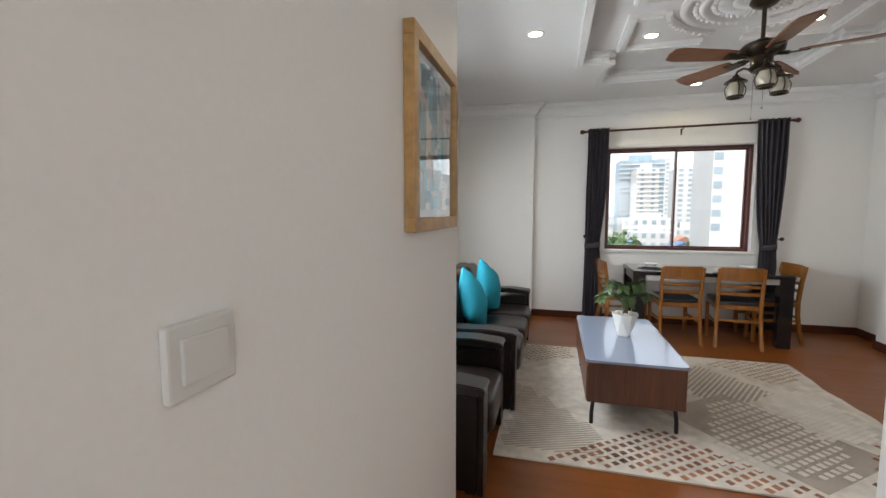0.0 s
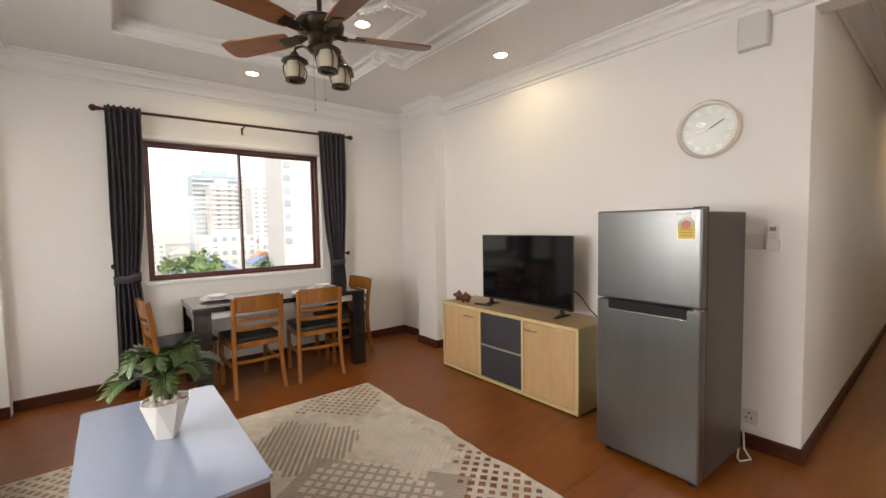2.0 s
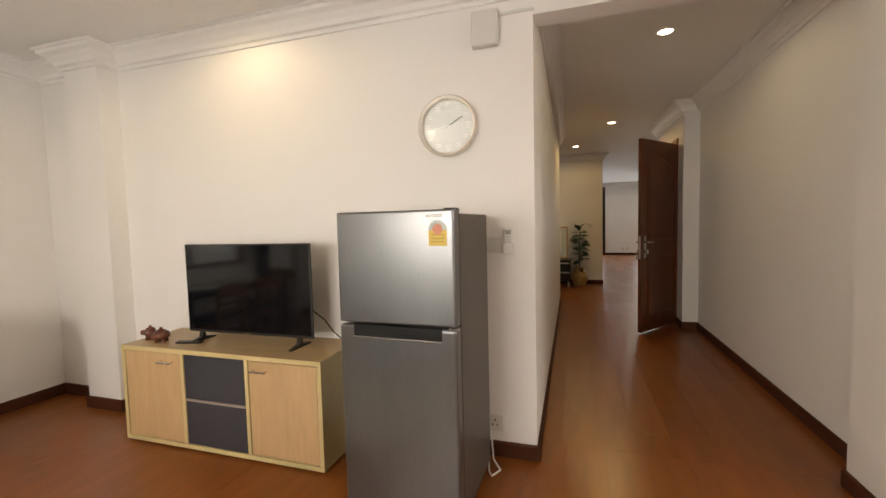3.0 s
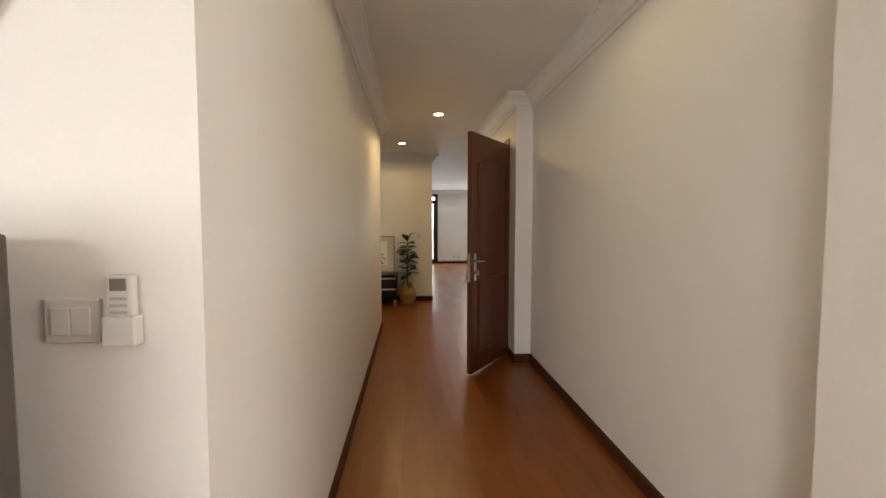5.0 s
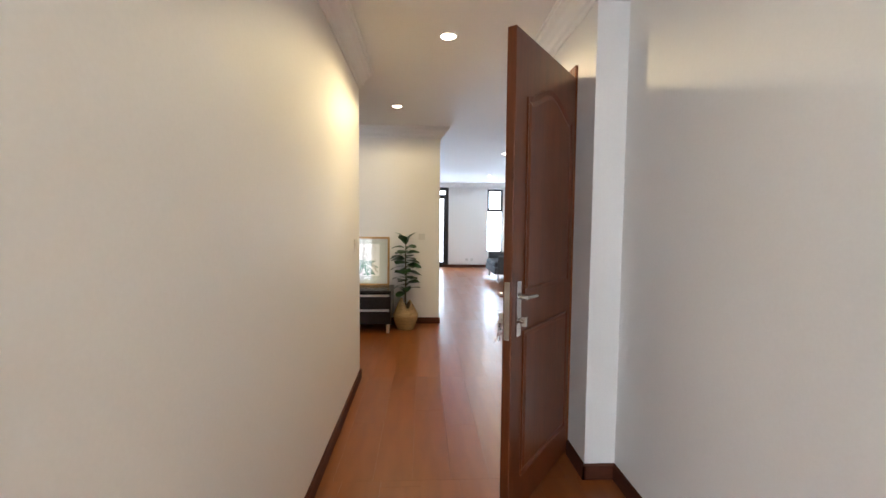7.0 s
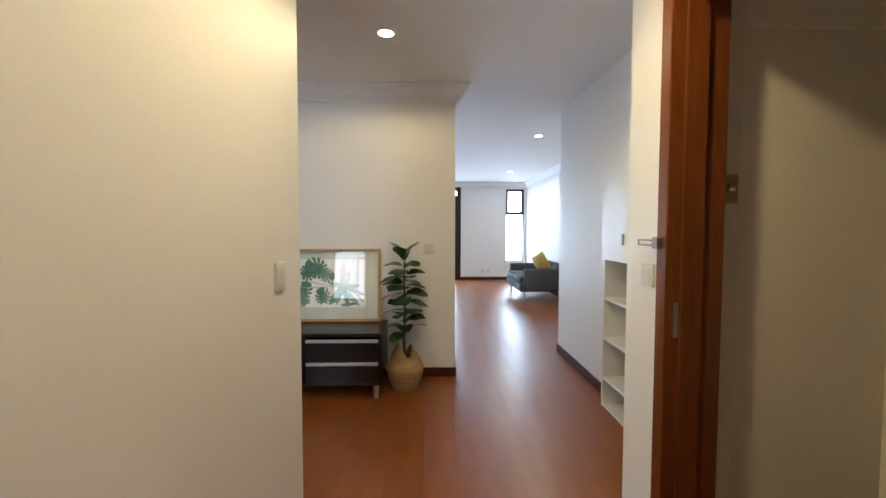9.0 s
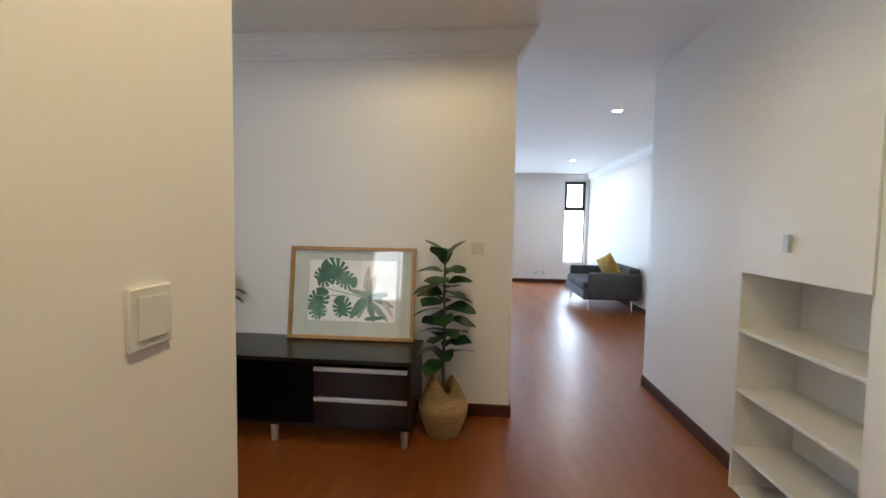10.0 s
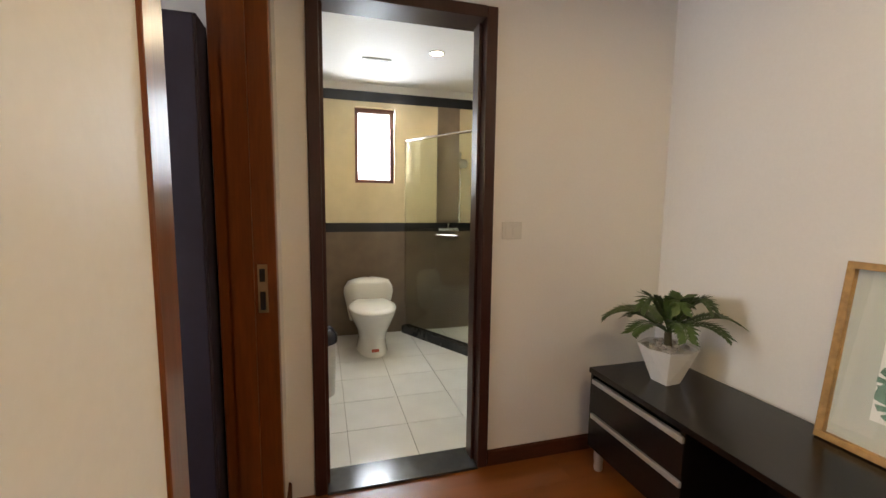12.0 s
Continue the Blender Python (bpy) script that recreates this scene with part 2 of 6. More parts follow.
structure("wall_lobby_back", [(XN, XN + 0.15, 0.49, YB, 0, TOP)], PAINT, "cream wall behind the black cabinet")
structure("wall_divider", [(XN + 0.15, XN + 0.3, 1.2, 3.0, 0, TOP)], PAINT, "plain white wall of the far room")
# lobby and bathroom
wall_with_holes("wall_bathroom", "x", YB, YB + 0.13, 6.0, XN + 0.15, 0, TOP, [(7.485, 8.277, 0, 2.12)], "cream wall round the bathroom door")
wall_with_holes("wall_bedroom_door", "y", XE - 0.15, XE, YC1 + 0.15, YB, 0, TOP, [(1.49, 2.605, 0, 2.135)], "cream wall round the bedroom door")
wall_with_holes("wall_bedroom", "y", 5.2, 5.35, 1.35, YB, 0, TOP, [(1.55, 2.45, 0.95, 2.05)], "plain wall of the bedroom with a window")
# ceilings
structure("ceiling_hall", [(3.14, 16.4, -1.85, 3.2, HALL_C, HALL_C + 0.1)], CEIL, "white painted ceiling", "ceiling")
structure("ceiling_rear", [(-0.45, 3.3, -2.65, 0.9, LIVING_C, LIVING_C + 0.1)], CEIL, "white painted ceiling", "ceiling")
# tray ceiling of the living room: a recess with stepped corners
TX, TY, TRAY = 1.22, 2.75, 2.52
xs, ys = [-1.3, 0.25, 0.45, 1.99, 2.19, 3.3], [0.9, 1.52, 2.05, 3.45, 3.98, 5.0]
slab = []
for i in range(5):
    for j in range(5):
        inside = (i in (1, 2, 3) and j == 2) or (i == 2 and j in (1, 2, 3))
        slab.append((xs[i], xs[i + 1], ys[j], ys[j + 1], TRAY if inside else LIVING_C, TRAY + 0.1))
bm = bmesh.new()
for b in slab:
    box(bm, *b)
bmesh.ops.remove_doubles(bm, verts=bm.verts[:], dist=1e-5)
solid("ceiling_living", bm, CEIL, "white tray ceiling with stepped corners", "ceiling", "structure")


def profile_run(bm, prof, a, b, out, m0=0, m1=0):
    """A moulding with the profile (outwards, up) swept from a to b; out leads away from the wall; m0, m1 mitre the ends."""
    a, b, out = Vector(a), Vector(b), Vector(out)
    d = (b - a).normalized()
    rows = [[bm.verts.new(p + out * u + d * m * u + Vector((0, 0, v))) for u, v in prof] for p, m in ((a, m0), (b, m1))]
    n = len(prof)
    for i in range(n):
        bm.faces.new((rows[0][i], rows[0][(i + 1) % n], rows[1][(i + 1) % n], rows[1][i]))
    bm.faces.new(rows[0][::-1])
    bm.faces.new(rows[1])


def run_of(name, prof, a, b, out, material, label, category, m0=0, m1=0):
    bm = bmesh.new()
    profile_run(bm, prof, a, b, out, m0, m1)
    bmesh.ops.recalc_face_normals(bm, faces=bm.faces[:])
    return solid(name, bm, material, label, category, "structure")


CORNICE = [(0, 0), (0, -0.13), (0.012, -0.13), (0.018, -0.112), (0.035, -0.105), (0.045, -0.08), (0.07, -0.05), (0.095, -0.035), (0.10, -0.015), (0.115, -0.012), (0.115, 0)]
SKIRTING = [(0, 0), (0, 0.078), (0.006, 0.078), (0.013, 0.070), (0.013, 0)]


def cornice(a, b, out, z, m0=0, m1=0):
    run_of("cornice", CORNICE, (*a, z - 0.001), (*b, z - 0.001), (*out, 0), PLASTER, "white moulded plaster cornice", "cornice", m0, m1)


def skirting(a, b, out):
    run_of("baseboard", SKIRTING, (*a, 0), (*b, 0), (*out, 0), SKIRT, "dark red-brown wooden skirting board", "baseboard")


YP = YW - 0.11
for a, b, out, m0, m1 in (  # inner corners draw a run's end in, outer corners push it out
        ((-0.185, YW), (XT, YW), (0, -1), 1, -1), ((XL, YP), (-0.185, YP), (0, -1), 1, 1), ((-0.185, YP), (-0.185, YW), (1, 0), -1, -1),
        ((XL, 1.255), (XL, YP), (1, 0), 0, -1), ((XT, YC1), (XT, 3.97), (-1, 0), 0, -1), ((XT, 4.28), (XT, YW), (-1, 0), 1, -1),
        ((2.87, 3.97), (2.87, 4.28), (-1, 0), -1, 1), ((2.87, 3.97), (XT, 3.97), (0, -1), -1, -1), ((2.87, 4.28), (XT, 4.28), (0, 1), -1, -1),
        ((XT, -0.13), (XT, YC1), (-1, 0), 0, 0)):
    cornice(a, b, out, LIVING_C, m0, m1)
for a, b, out, m0, m1 in (
        ((3.14, YC1), (XE, YC1), (0, -1), 0, 0), ((3.14, YC0), (5.985, YC0), (0, 1), 0, -1), ((5.985, YC0), (5.985, -0.113), (-1, 0), 1, 1),
        ((5.985, -0.113), (7.40, -0.113), (0, 1), -1, 0), ((XN, 0.49), (XN, YB), (-1, 0), -1, -1), ((XN, 0.49), (XN + 0.15, 0.49), (0, -1), -1, 0),
        ((XE, YB), (XN, YB), (0, -1), 1, -1), ((XF, -1.72), (XF, 3.0), (-1, 0), 1, 0), ((XH, -1.72), (XF, -1.72), (0, 1), 0, -1)):
    cornice(a, b, out, HALL_C, m0, m1)
for a, b, out in (((-0.185, YW), (XT, YW), (0, -1)), ((XL, YW - 0.11), (-0.185, YW - 0.11), (0, -1)), ((XT, YC1), (XT, 3.97), (-1, 0)), ((XT, 4.28), (XT, YW), (-1, 0)), ((2.87, 3.957), (2.87, 4.293), (-1, 0)), ((2.87, 3.97), (XT, 3.97), (0, -1)), ((2.87, 4.28), (XT, 4.28), (0, 1)), ((XT - 0.013, YC1), (XE + 0.013, YC1), (0, -1)), ((3.14, YC0), (5.985, YC0), (0, 1)), ((3.14, YC0), (3.14, -0.13), (1, 0)), ((2.89, -0.13), (3.153, -0.13), (0, 1)), ((2.89, -0.39), (2.89, -0.117), (-1, 0)), ((2.93, -2.5), (2.93, -0.39), (-1, 0)), ((5.985, YC0), (5.985, -0.1), (-1, 0)), ((5.972, -0.113), (6.21, -0.113), (0, 1)), ((7.40, -0.113), (7.40, -0.5), (1, 0)), ((7.165, -0.113), (7.413, -0.113), (0, 1)), ((8.64, YH), (XH, YH), (0, 1)), ((XH, -1.7), (XH, YH), (1, 0)), ((XH, -1.72), (XF, -1.72), (0, 1)), ((XF, -1.72), (XF, 0.1), (-1, 0)), ((XN, 0.478), (XN, 2.79), (-1, 0)), ((XN, 0.49), (XN + 0.15, 0.49), (0, -1)), ((8.287, YB), (XN, YB), (0, -1)), ((XE, YC1), (XE, 1.483), (1, 0)), ((XE, 2.612), (XE, YB), (1, 0))):
    skirting(a, b, out)


def ceiling_bars():
    """Proud plaster bars round the four panels of the tray, and two rings."""
    bm = bmesh.new()
    z0, z1, w = TRAY - 0.040, TRAY + 0.01, 0.065
    for sx in (-1, 1):
        for sy in (-1, 1):
            def bar(u0, u1, v0, v1):
                a, b = sorted((TX + sx * u0, TX + sx * u1))
                c, d = sorted((TY + sy * v0, TY + sy * v1))
                box(bm, a, b, c, d, z0, z1)
            bar(0.13, 0.66, 0.62, 0.62 + w)
            bar(0.66, 0.66 + w, 0.08, 0.62 + w)
            bar(0.505, 0.66, 0.08, 0.08 + w)
            n = 10
            for k in range(n):
                p = []
                for a in (k, k + 1):
                    ang = radians(12 + (78 - 12) * a / n)
                    for r in (0.47, 0.52):
                        p.append((TX + sx * r * math.cos(ang), TY + sy * r * math.sin(ang)))
                vs = [bm.verts.new((*q, z)) for z in (z0, z1) for q in (p[0], p[1], p[3], p[2])]
                for f in ((0, 1, 2, 3), (4, 5, 6, 7), (0, 1, 5, 4), (1, 2, 6, 5), (2, 3, 7, 6), (3, 0, 4, 7)):
                    bm.faces.new([vs[i] for i in f])
    bmesh.ops.recalc_face_normals(bm, faces=bm.faces[:])
    bmesh.ops.bevel(bm, geom=[e for e in bm.edges if all(v.co.z < z0 + 1e-4 for v in e.verts)], offset=0.012, segments=2, affect="EDGES")
    return bm


solid("ceiling_moulding", ceiling_bars(), PLASTER, "white plaster bars round the tray's panels", "moulding", "structure")
# edge moulding of the recess
edge_pts = [(0.25, 2.05), (0.25, 3.45), (0.45, 3.45), (0.45, 3.98), (1.99, 3.98), (1.99, 3.45), (2.19, 3.45), (2.19, 2.05), (1.99, 2.05), (1.99, 1.52), (0.45, 1.52), (0.45, 2.05)]
EDGE = [(0, 0.0), (0, 0.05), (0.02, 0.05), (0.035, 0.03), (0.05, 0.012), (0.05, 0.0)]
bm = bmesh.new()
for (ax, ay), (bx, by) in zip(edge_pts, edge_pts[1:] + edge_pts[:1]):
    d = Vector((bx - ax, by - ay, 0)).normalized()
    lift, grow = (0.0013, 0.0487) if abs(d.x) > 0.5 else (0.0, 0.0502)
    a, b = Vector((ax, ay, LIVING_C + lift)), Vector((bx, by, LIVING_C + lift))
    profile_run(bm, [(u - 0.0507, v - 0.022) for u, v in EDGE], a - d * (grow - 0.0009), b + d * (grow - 0.0009), (d.y, -d.x, 0))
    profile_run(bm, [(u - 0.0007, v + 0.0405) for u, v in EDGE], a - d * 0.0006, b + d * 0.0006, (d.y, -d.x, 0))
bmesh.ops.recalc_face_normals(bm, faces=bm.faces[:])
solid("trim", bm, PLASTER, "white stepped plaster edge of the ceiling recess", "moulding", "structure")
# rosette with raised leaves
rosette = thing("ceiling_rosette", "round white plaster rosette with raised leaves on the ceiling", "ceiling rosette", pose(TX, TY, TRAY))
bm = bmesh.new()
lathe(bm, [(0.43, 0.0), (0.43, -0.02), (0.41, -0.032), (0.385, -0.03), (0.37, -0.012), (0.33, -0.010), (0.32, -0.028), (0.295, -0.034), (0.275, -0.02), (0.26, -0.012), (0.10, -0.02), (0.07, -0.03), (0, -0.03)], 48)
bmesh.ops.recalc_face_normals(bm, faces=bm.faces[:])
part("plate", bm, PLASTER, rosette, smooth=50)
bm = bmesh.new()
for k in range(40):
    a = 2 * math.pi * k / 40
    for r, ln, wd in ((0.12, 0.030, 0.008), (0.19, 0.040, 0.011), (0.245, 0.016, 0.012), (0.345, 0.016, 0.016)):
        bmesh.ops.create_uvsphere(bm, u_segments=8, v_segments=5, radius=1, matrix=Matrix.Rotation(a + (0.17 if r > 0.3 else 0), 4, "Z") @ Matrix.Translation((r, 0, -0.018)) @ Matrix.Diagonal((ln, wd, 0.014, 1)))
tagged(part("leaf_relief", bm, PLASTER, rosette, smooth=60), kind="stuff")


def downlight(x, y, z):
    t = thing("downlight", "round white recessed downlight, lit warm", "downlight", pose(x, y, z), group="recessed downlights")
    bm = bmesh.new()
    lathe(bm, [(0.058, 0.0), (0.058, -0.004), (0.052, -0.008), (0.045, -0.006), (0.043, 0.004)], 28)
    bmesh.ops.recalc_face_normals(bm, faces=bm.faces[:])
    part("ring", bm, WHITEPLASTIC, t, smooth=40)
    bm = bmesh.new()
    lathe(bm, [(0, -0.003), (0.044, -0.003)], 28)
    bmesh.ops.recalc_face_normals(bm, faces=bm.faces[:])
    part("diffuser", bm, LAMPGLOW, t, "glowing warm diffuser")


for lx, ly, lz, lw in DOWNLIGHTS:
    downlight(lx, ly, lz)

# ---- windows, doors ----


def frame_of(bm, axis, at, depth, u0, u1, z0, z1, w):
    """A rectangular frame of four bars in a wall's plane."""
    for a, b, c, d in ((u0, u1, z0, z0 + w), (u0, u1, z1 - w, z1), (u0, u0 + w, z0 + w, z1 - w), (u1 - w, u1, z0 + w, z1 - w)):
        if axis == "x":
            box(bm, a, b, at, at + depth, c, d)
        else:
            box(bm, at, at + depth, a, b, c, d)


def pane(axis, at, u0, u1, z0, z1, parent):
    bm = bmesh.new()
    if axis == "x":
        box(bm, u0, u1, at, at + 0.005, z0, z1)
    else:
        box(bm, at, at + 0.005, u0, u1, z0, z1)
    p = part("pane", bm, GLASS, parent)
    p.visible_shadow = False
    return p


def sliding_window(name, axis, at, u0, u1, z0, z1, material, label, bar=0.028, rail=0.016):
    w = thing(name, label, "window", kind="structure")
    bm = bmesh.new()
    frame_of(bm, axis, at, 0.09, u0, u1, z0, z1, bar)
    part("window_frame", bm, material, w)
    mid = (u0 + u1) / 2
    for a, b, off in ((u0 + bar, mid + rail / 2, 0.015), (mid - rail / 2, u1 - bar, 0.05)):
        bm = bmesh.new()
        frame_of(bm, axis, at + off, 0.03, a, b, z0 + bar, z1 - bar, rail)
        part("sash", bm, material, w)
        pane(axis, at + off + 0.012, a + rail, b - rail, z0 + bar + rail, z1 - bar - rail, w)
    return w


win = sliding_window("window_1", "x", YW + 0.07, 0.61, 2.04, 0.81, 1.93, WINFRAME, "dark red-brown sliding window with two panes")
part("window_sill", bevelled(0.58, 2.07, YW - 0.03, YW + 0.068, 0.785, 0.812, 0.006), PAINT, win)
part("window_head", bevelled(0.58, 2.07, YW - 0.02, YW - 0.001, 1.932, 1.965, 0.005), PAINT, win)
sliding_window("window_2", "y", XL - 0.17, 1.65, 3.72, 0.76, 1.99, WINFRAME, "wide sliding window behind the sofa")
# assumed window, never in view; it goes with the added rear fill
sliding_window("window_added", "x", -2.60, 0.1, 2.3, 0.85, 2.05, WINFRAME, "unseen sliding window added in the rear wall for light")
sliding_window("window_6", "y", 5.25, 1.55, 2.45, 0.95, 2.05, WINFRAME, "plain sliding window of the bedroom")
# far room: narrow window with a top light, and glazed sliding doors
w3 = thing("window_3", "narrow black-framed window with a small top light", "window", kind="structure")
bm = bmesh.new()
frame_of(bm, "y", XF + 0.03, 0.06, -1.65, -1.19, 1.66, 2.29, 0.06)
part("window_frame", bm, BLACKFRAME, w3)
bm = bmesh.new()
frame_of(bm, "y", XF + 0.05, 0.04, -1.65, -1.19, 0.45, 1.66, 0.02)
part("window_frame", bm, BLACKFRAME, w3)
pane("y", XF + 0.06, -1.59, -1.25, 1.72, 2.23, w3)
pane("y", XF + 0.06, -1.63, -1.21, 0.47, 1.64, w3)
d3 = thing("door_3", "black-framed glazed sliding doors in the far wall", "sliding door", kind="structure")
bm = bmesh.new()
frame_of(bm, "y", XF - 0.01, 0.10, -0.05, 2.16, 0.0, 2.33, 0.09)
part("door_frame", bm, BLACKFRAME, d3)
bm = bmesh.new()
box(bm, XF + 0.02, XF + 0.07, 0.04, 2.07, 2.06, 2.12)
part("transom", bm, BLACKFRAME, d3)
for a, b in ((0.04, 1.09), (1.05, 2.07)):
    bm = bmesh.new()
    frame_of(bm, "y", XF + (0.03 if a < 1 else 0.07), 0.035, a, b, 0.09, 2.06, 0.05)
    part("sash", bm, BLACKFRAME, d3)
    pane("y", XF + (0.045 if a < 1 else 0.085), a + 0.05, b - 0.05, 0.14, 2.01, d3)


def door_frame(name, axis, f0, f1, u0, u1, top, w, material, label):
    """Jambs and head lining an opening from u0 to u1, between the faces f0 and f1."""
    d = thing(name, label, "door frame", kind="structure")
    for nm, a, b, c, e in (("jamb", u0, u0 + w, 0, top), ("jamb", u1 - w, u1, 0, top), ("head", u0, u1, top - w + 0.001, top + 0.001)):
        if nm == "head":
            a, b = u0 + w, u1 - w
        bm = bevelled(a, b, f0, f1, c, e, 0.004) if axis == "x" else bevelled(f0, f1, a, b, c, e, 0.004)
        part(nm, bm, material, d)
        bm = bmesh.new()
        mid = (f0 + f1) / 2
        s = 0.014
        if nm == "jamb":
            q = (b, b + s) if a == u0 else (a - s, a)
            box(bm, *((q[0], q[1], mid - 0.02, mid + 0.05) if axis == "x" else (mid - 0.05, mid + 0.02, q[0], q[1])), 0, top - w)
            part("door_stop", bm, material, d)
        else:
            bm.free()
    return d


e1 = door_frame("door_1", "x", YC0 - 0.03, -0.098, 6.22, 7.155, 2.12, 0.06, DOORWOOD, "red-brown wooden frame of the entrance door")
bm = bmesh.new()
box(bm, 7.090, 7.0955, -0.148, -0.126, 0.90, 1.02)
part("strike_plate", bm, CHROME, e1, "steel strike plate")
b1 = door_frame("door_2", "x", YB - 0.015, YB + 0.15, 7.48, 8.282, 2.125, 0.05, DARKFRAME, "dark brown frame of the bathroom door")
for hz in (0.25, 1.1, 1.87):
    bm = bmesh.new()
    rod(bm, (7.507, YB + 0.135, hz - 0.05), (7.507, YB + 0.135, hz + 0.05), 0.008)
    box(bm, 7.529, 7.533, YB + 0.07, YB + 0.13, hz - 0.05, hz + 0.05)
    part("hinge", bm, CHROME, b1, "worn brass hinge")
b4 = door_frame("door_4", "y", XE - 0.181, XE + 0.004, 1.485, 2.61, 2.14, 0.06, DOORWOOD, "red-brown wooden frame of the bedroom door")
bm = bmesh.new()
box(bm, XE - 0.058, XE - 0.026, 2.5475, 2.5505, 0.89, 1.06)
plate = part("strike_plate", bm, mat("worn_brass", (0.52, 0.43, 0.27), 0.35, 0.8), b4, "brass strike plate")
for z0, z1 in ((0.90, 0.965), (1.0, 1.045)):
    bm = bmesh.new()
    box(bm, XE - 0.052, XE - 0.034, 2.5465, 2.5475, z0, z1)
    part("latch_slot", bm, BLACKFRAME, plate)


def door_leaf(name, label, w, h, m, material, panels=True):
    """A leaf hinged on its local z axis, running along +x, 4 cm thick, with raised arched panels on both faces."""
    d = thing(name, label, "door", m)
    part("leaf", bevelled(0, w, -0.02, 0.02, 0.012, h, 0.003), material, d)
    if panels:
        for side in (-1, 1):
            for z0, z1, arch in ((0.18, 0.82, False), (0.98, h - 0.16, True)):
                pts = [(0.11, z0), (w - 0.11, z0), (w - 0.11, z1 - (0.09 if arch else 0))]
                if arch:
                    n = 14
                    for k in range(1, n):
                        f = k / n
                        x = w - 0.11 - (w - 0.22) * f
                        pts.append((x, z1 - 0.09 + 0.09 * math.sin(math.pi * f) ** 1.6))
                pts.append((0.11, z1 - (0.09 if arch else 0)))
                bm = bmesh.new()
                y0 = side * 0.019
                extrude(bm, pts, y0, side * 0.028, "y")
                fs = [f for f in bm.faces if abs(f.calc_center_median().y - side * 0.028) < 1e-5]
                bmesh.ops.inset_region(bm, faces=fs, thickness=0.022, depth=-0.006)
                bmesh.ops.inset_region(bm, faces=fs, thickness=0.02, depth=0.006)
                part("panel", bm, material, d)
    return d


HX, HY = 6.272, -0.118
ang = math.degrees(math.atan2(0.353 - HY, 5.675 - HX))
entrance = door_leaf("entrance_door", "red-brown wooden entrance door standing wide open", 0.77, 2.052, pose(HX, HY, 0, 0, 0, ang), mat("dark_red_brown_leaf", (0.125, 0.032, 0.008), 0.34, grain=10, amount=0.16, stain=2, bump=0.01, stretch=(10, 10, 0.8)))
for side in (-1, 1):
    bm = bevelled(0.695, 0.735, side * 0.02, side * 0.02 + side * 0.008, 0.81, 1.04, 0.0) if side > 0 else bevelled(0.695, 0.735, -0.028, -0.02, 0.81, 1.04, 0.0)
    plate = part("lock_plate", bm, CHROME, entrance, "brushed steel lock plate")
    bm = bmesh.new()
    rod(bm, (0.715, side * 0.028, 0.975), (0.715, side * 0.065, 0.975), 0.010)
    rod(bm, (0.722, side * 0.062, 0.975), (0.61, side * 0.062, 0.970), 0.009, r2=0.007)
    part("handle", bm, CHROME, plate, smooth=40)
    bm = bmesh.new()
    rod(bm, (0.715, side * 0.026, 0.875), (0.715, side * 0.05, 0.875), 0.011)
    box(bm, 0.708, 0.722, side * 0.05 - 0.012, side * 0.05 + 0.012, 0.855, 0.895)
    part("thumb_turn", bm, CHROME, plate)
bm = bmesh.new()
box(bm, 0.769, 0.773, -0.012, 0.012, 0.80, 1.04)
part("edge_plate", bm, CHROME, entrance)
bm = bmesh.new()
rod(bm, (0.66, 0.0195, 1.16), (0.66, 0.024, 1.16), 0.009)
part("peephole", bm, CHROME, entrance)
keys = thing("keys", "bunch of steel keys hanging from the entrance lock", "keys", entrance.matrix_world @ pose(0.715, -0.06, 0.84))
for k in range(4):
    bm = bmesh.new()
    lathe(bm, [(0.0, -0.002), (0.011, -0.002), (0.011, 0.002), (0.0, 0.002)], 12)
    bmesh.ops.rotate(bm, verts=bm.verts[:], matrix=Matrix.Rotation(radians(90), 3, "X"))
    box(bm, -0.003, 0.003, -0.001, 0.001, -0.055, -0.01)
    bmesh.ops.transform(bm, matrix=pose(0.004 * k - 0.006, 0.004 * k - 0.006, -0.008 * k, 0, 18 * k - 25, 40 * k), verts=bm.verts[:])
    part("key", bm, CHROME, keys)
bm = bmesh.new()
lathe(bm, [(0.013, -0.001), (0.015, 0), (0.013, 0.001), (0.011, 0), (0.013, -0.001)], 16)
bmesh.ops.rotate(bm, verts=bm.verts[:], matrix=Matrix.Rotation(radians(90), 3, "Y"))
bmesh.ops.translate(bm, verts=bm.verts[:], vec=(0, 0, 0.012))
part("key_ring", bm, CHROME, keys)
latch = thing("door_guard", "steel swing-bar door guard on the door frame", "door guard", pose(7.13, -0.098, 1.222))
bm = bmesh.new()
for dz in (-0.009, 0.009):
    rod(bm, (0.0, 0.018, dz), (0.115, 0.018, dz), 0.0032)
rod(bm, (0.115, 0.018, -0.009), (0.115, 0.018, 0.009), 0.0032)
part("bar", bm, CHROME, latch)
part("base", bevelled(-0.018, 0.018, 0.0, 0.022, -0.02, 0.02, 0.003), CHROME, latch)
door_leaf("bedroom_door", "glossy red-brown bedroom door opened into the room", 0.86, 2.06, pose(XE - 0.17, 1.56, 0, 0, 0, 172), mat("glossy_door_wood", (0.20, 0.055, 0.02), 0.12, grain=10, amount=0.15, bump=0.005, coat=0.5, stretch=(10, 10, 0.8)), panels=False)
ward = thing("wardrobe", "dark blue-black wardrobe inside the bedroom", "wardrobe", pose(6.3, 2.48, 0))
part("body", bevelled(-0.5, 0.88, 0, 0.12, 0.0, 1.835, 0.004), mat("dark_laminate", (0.022, 0.016, 0.034), 0.7, grain=30, amount=0.08), ward)
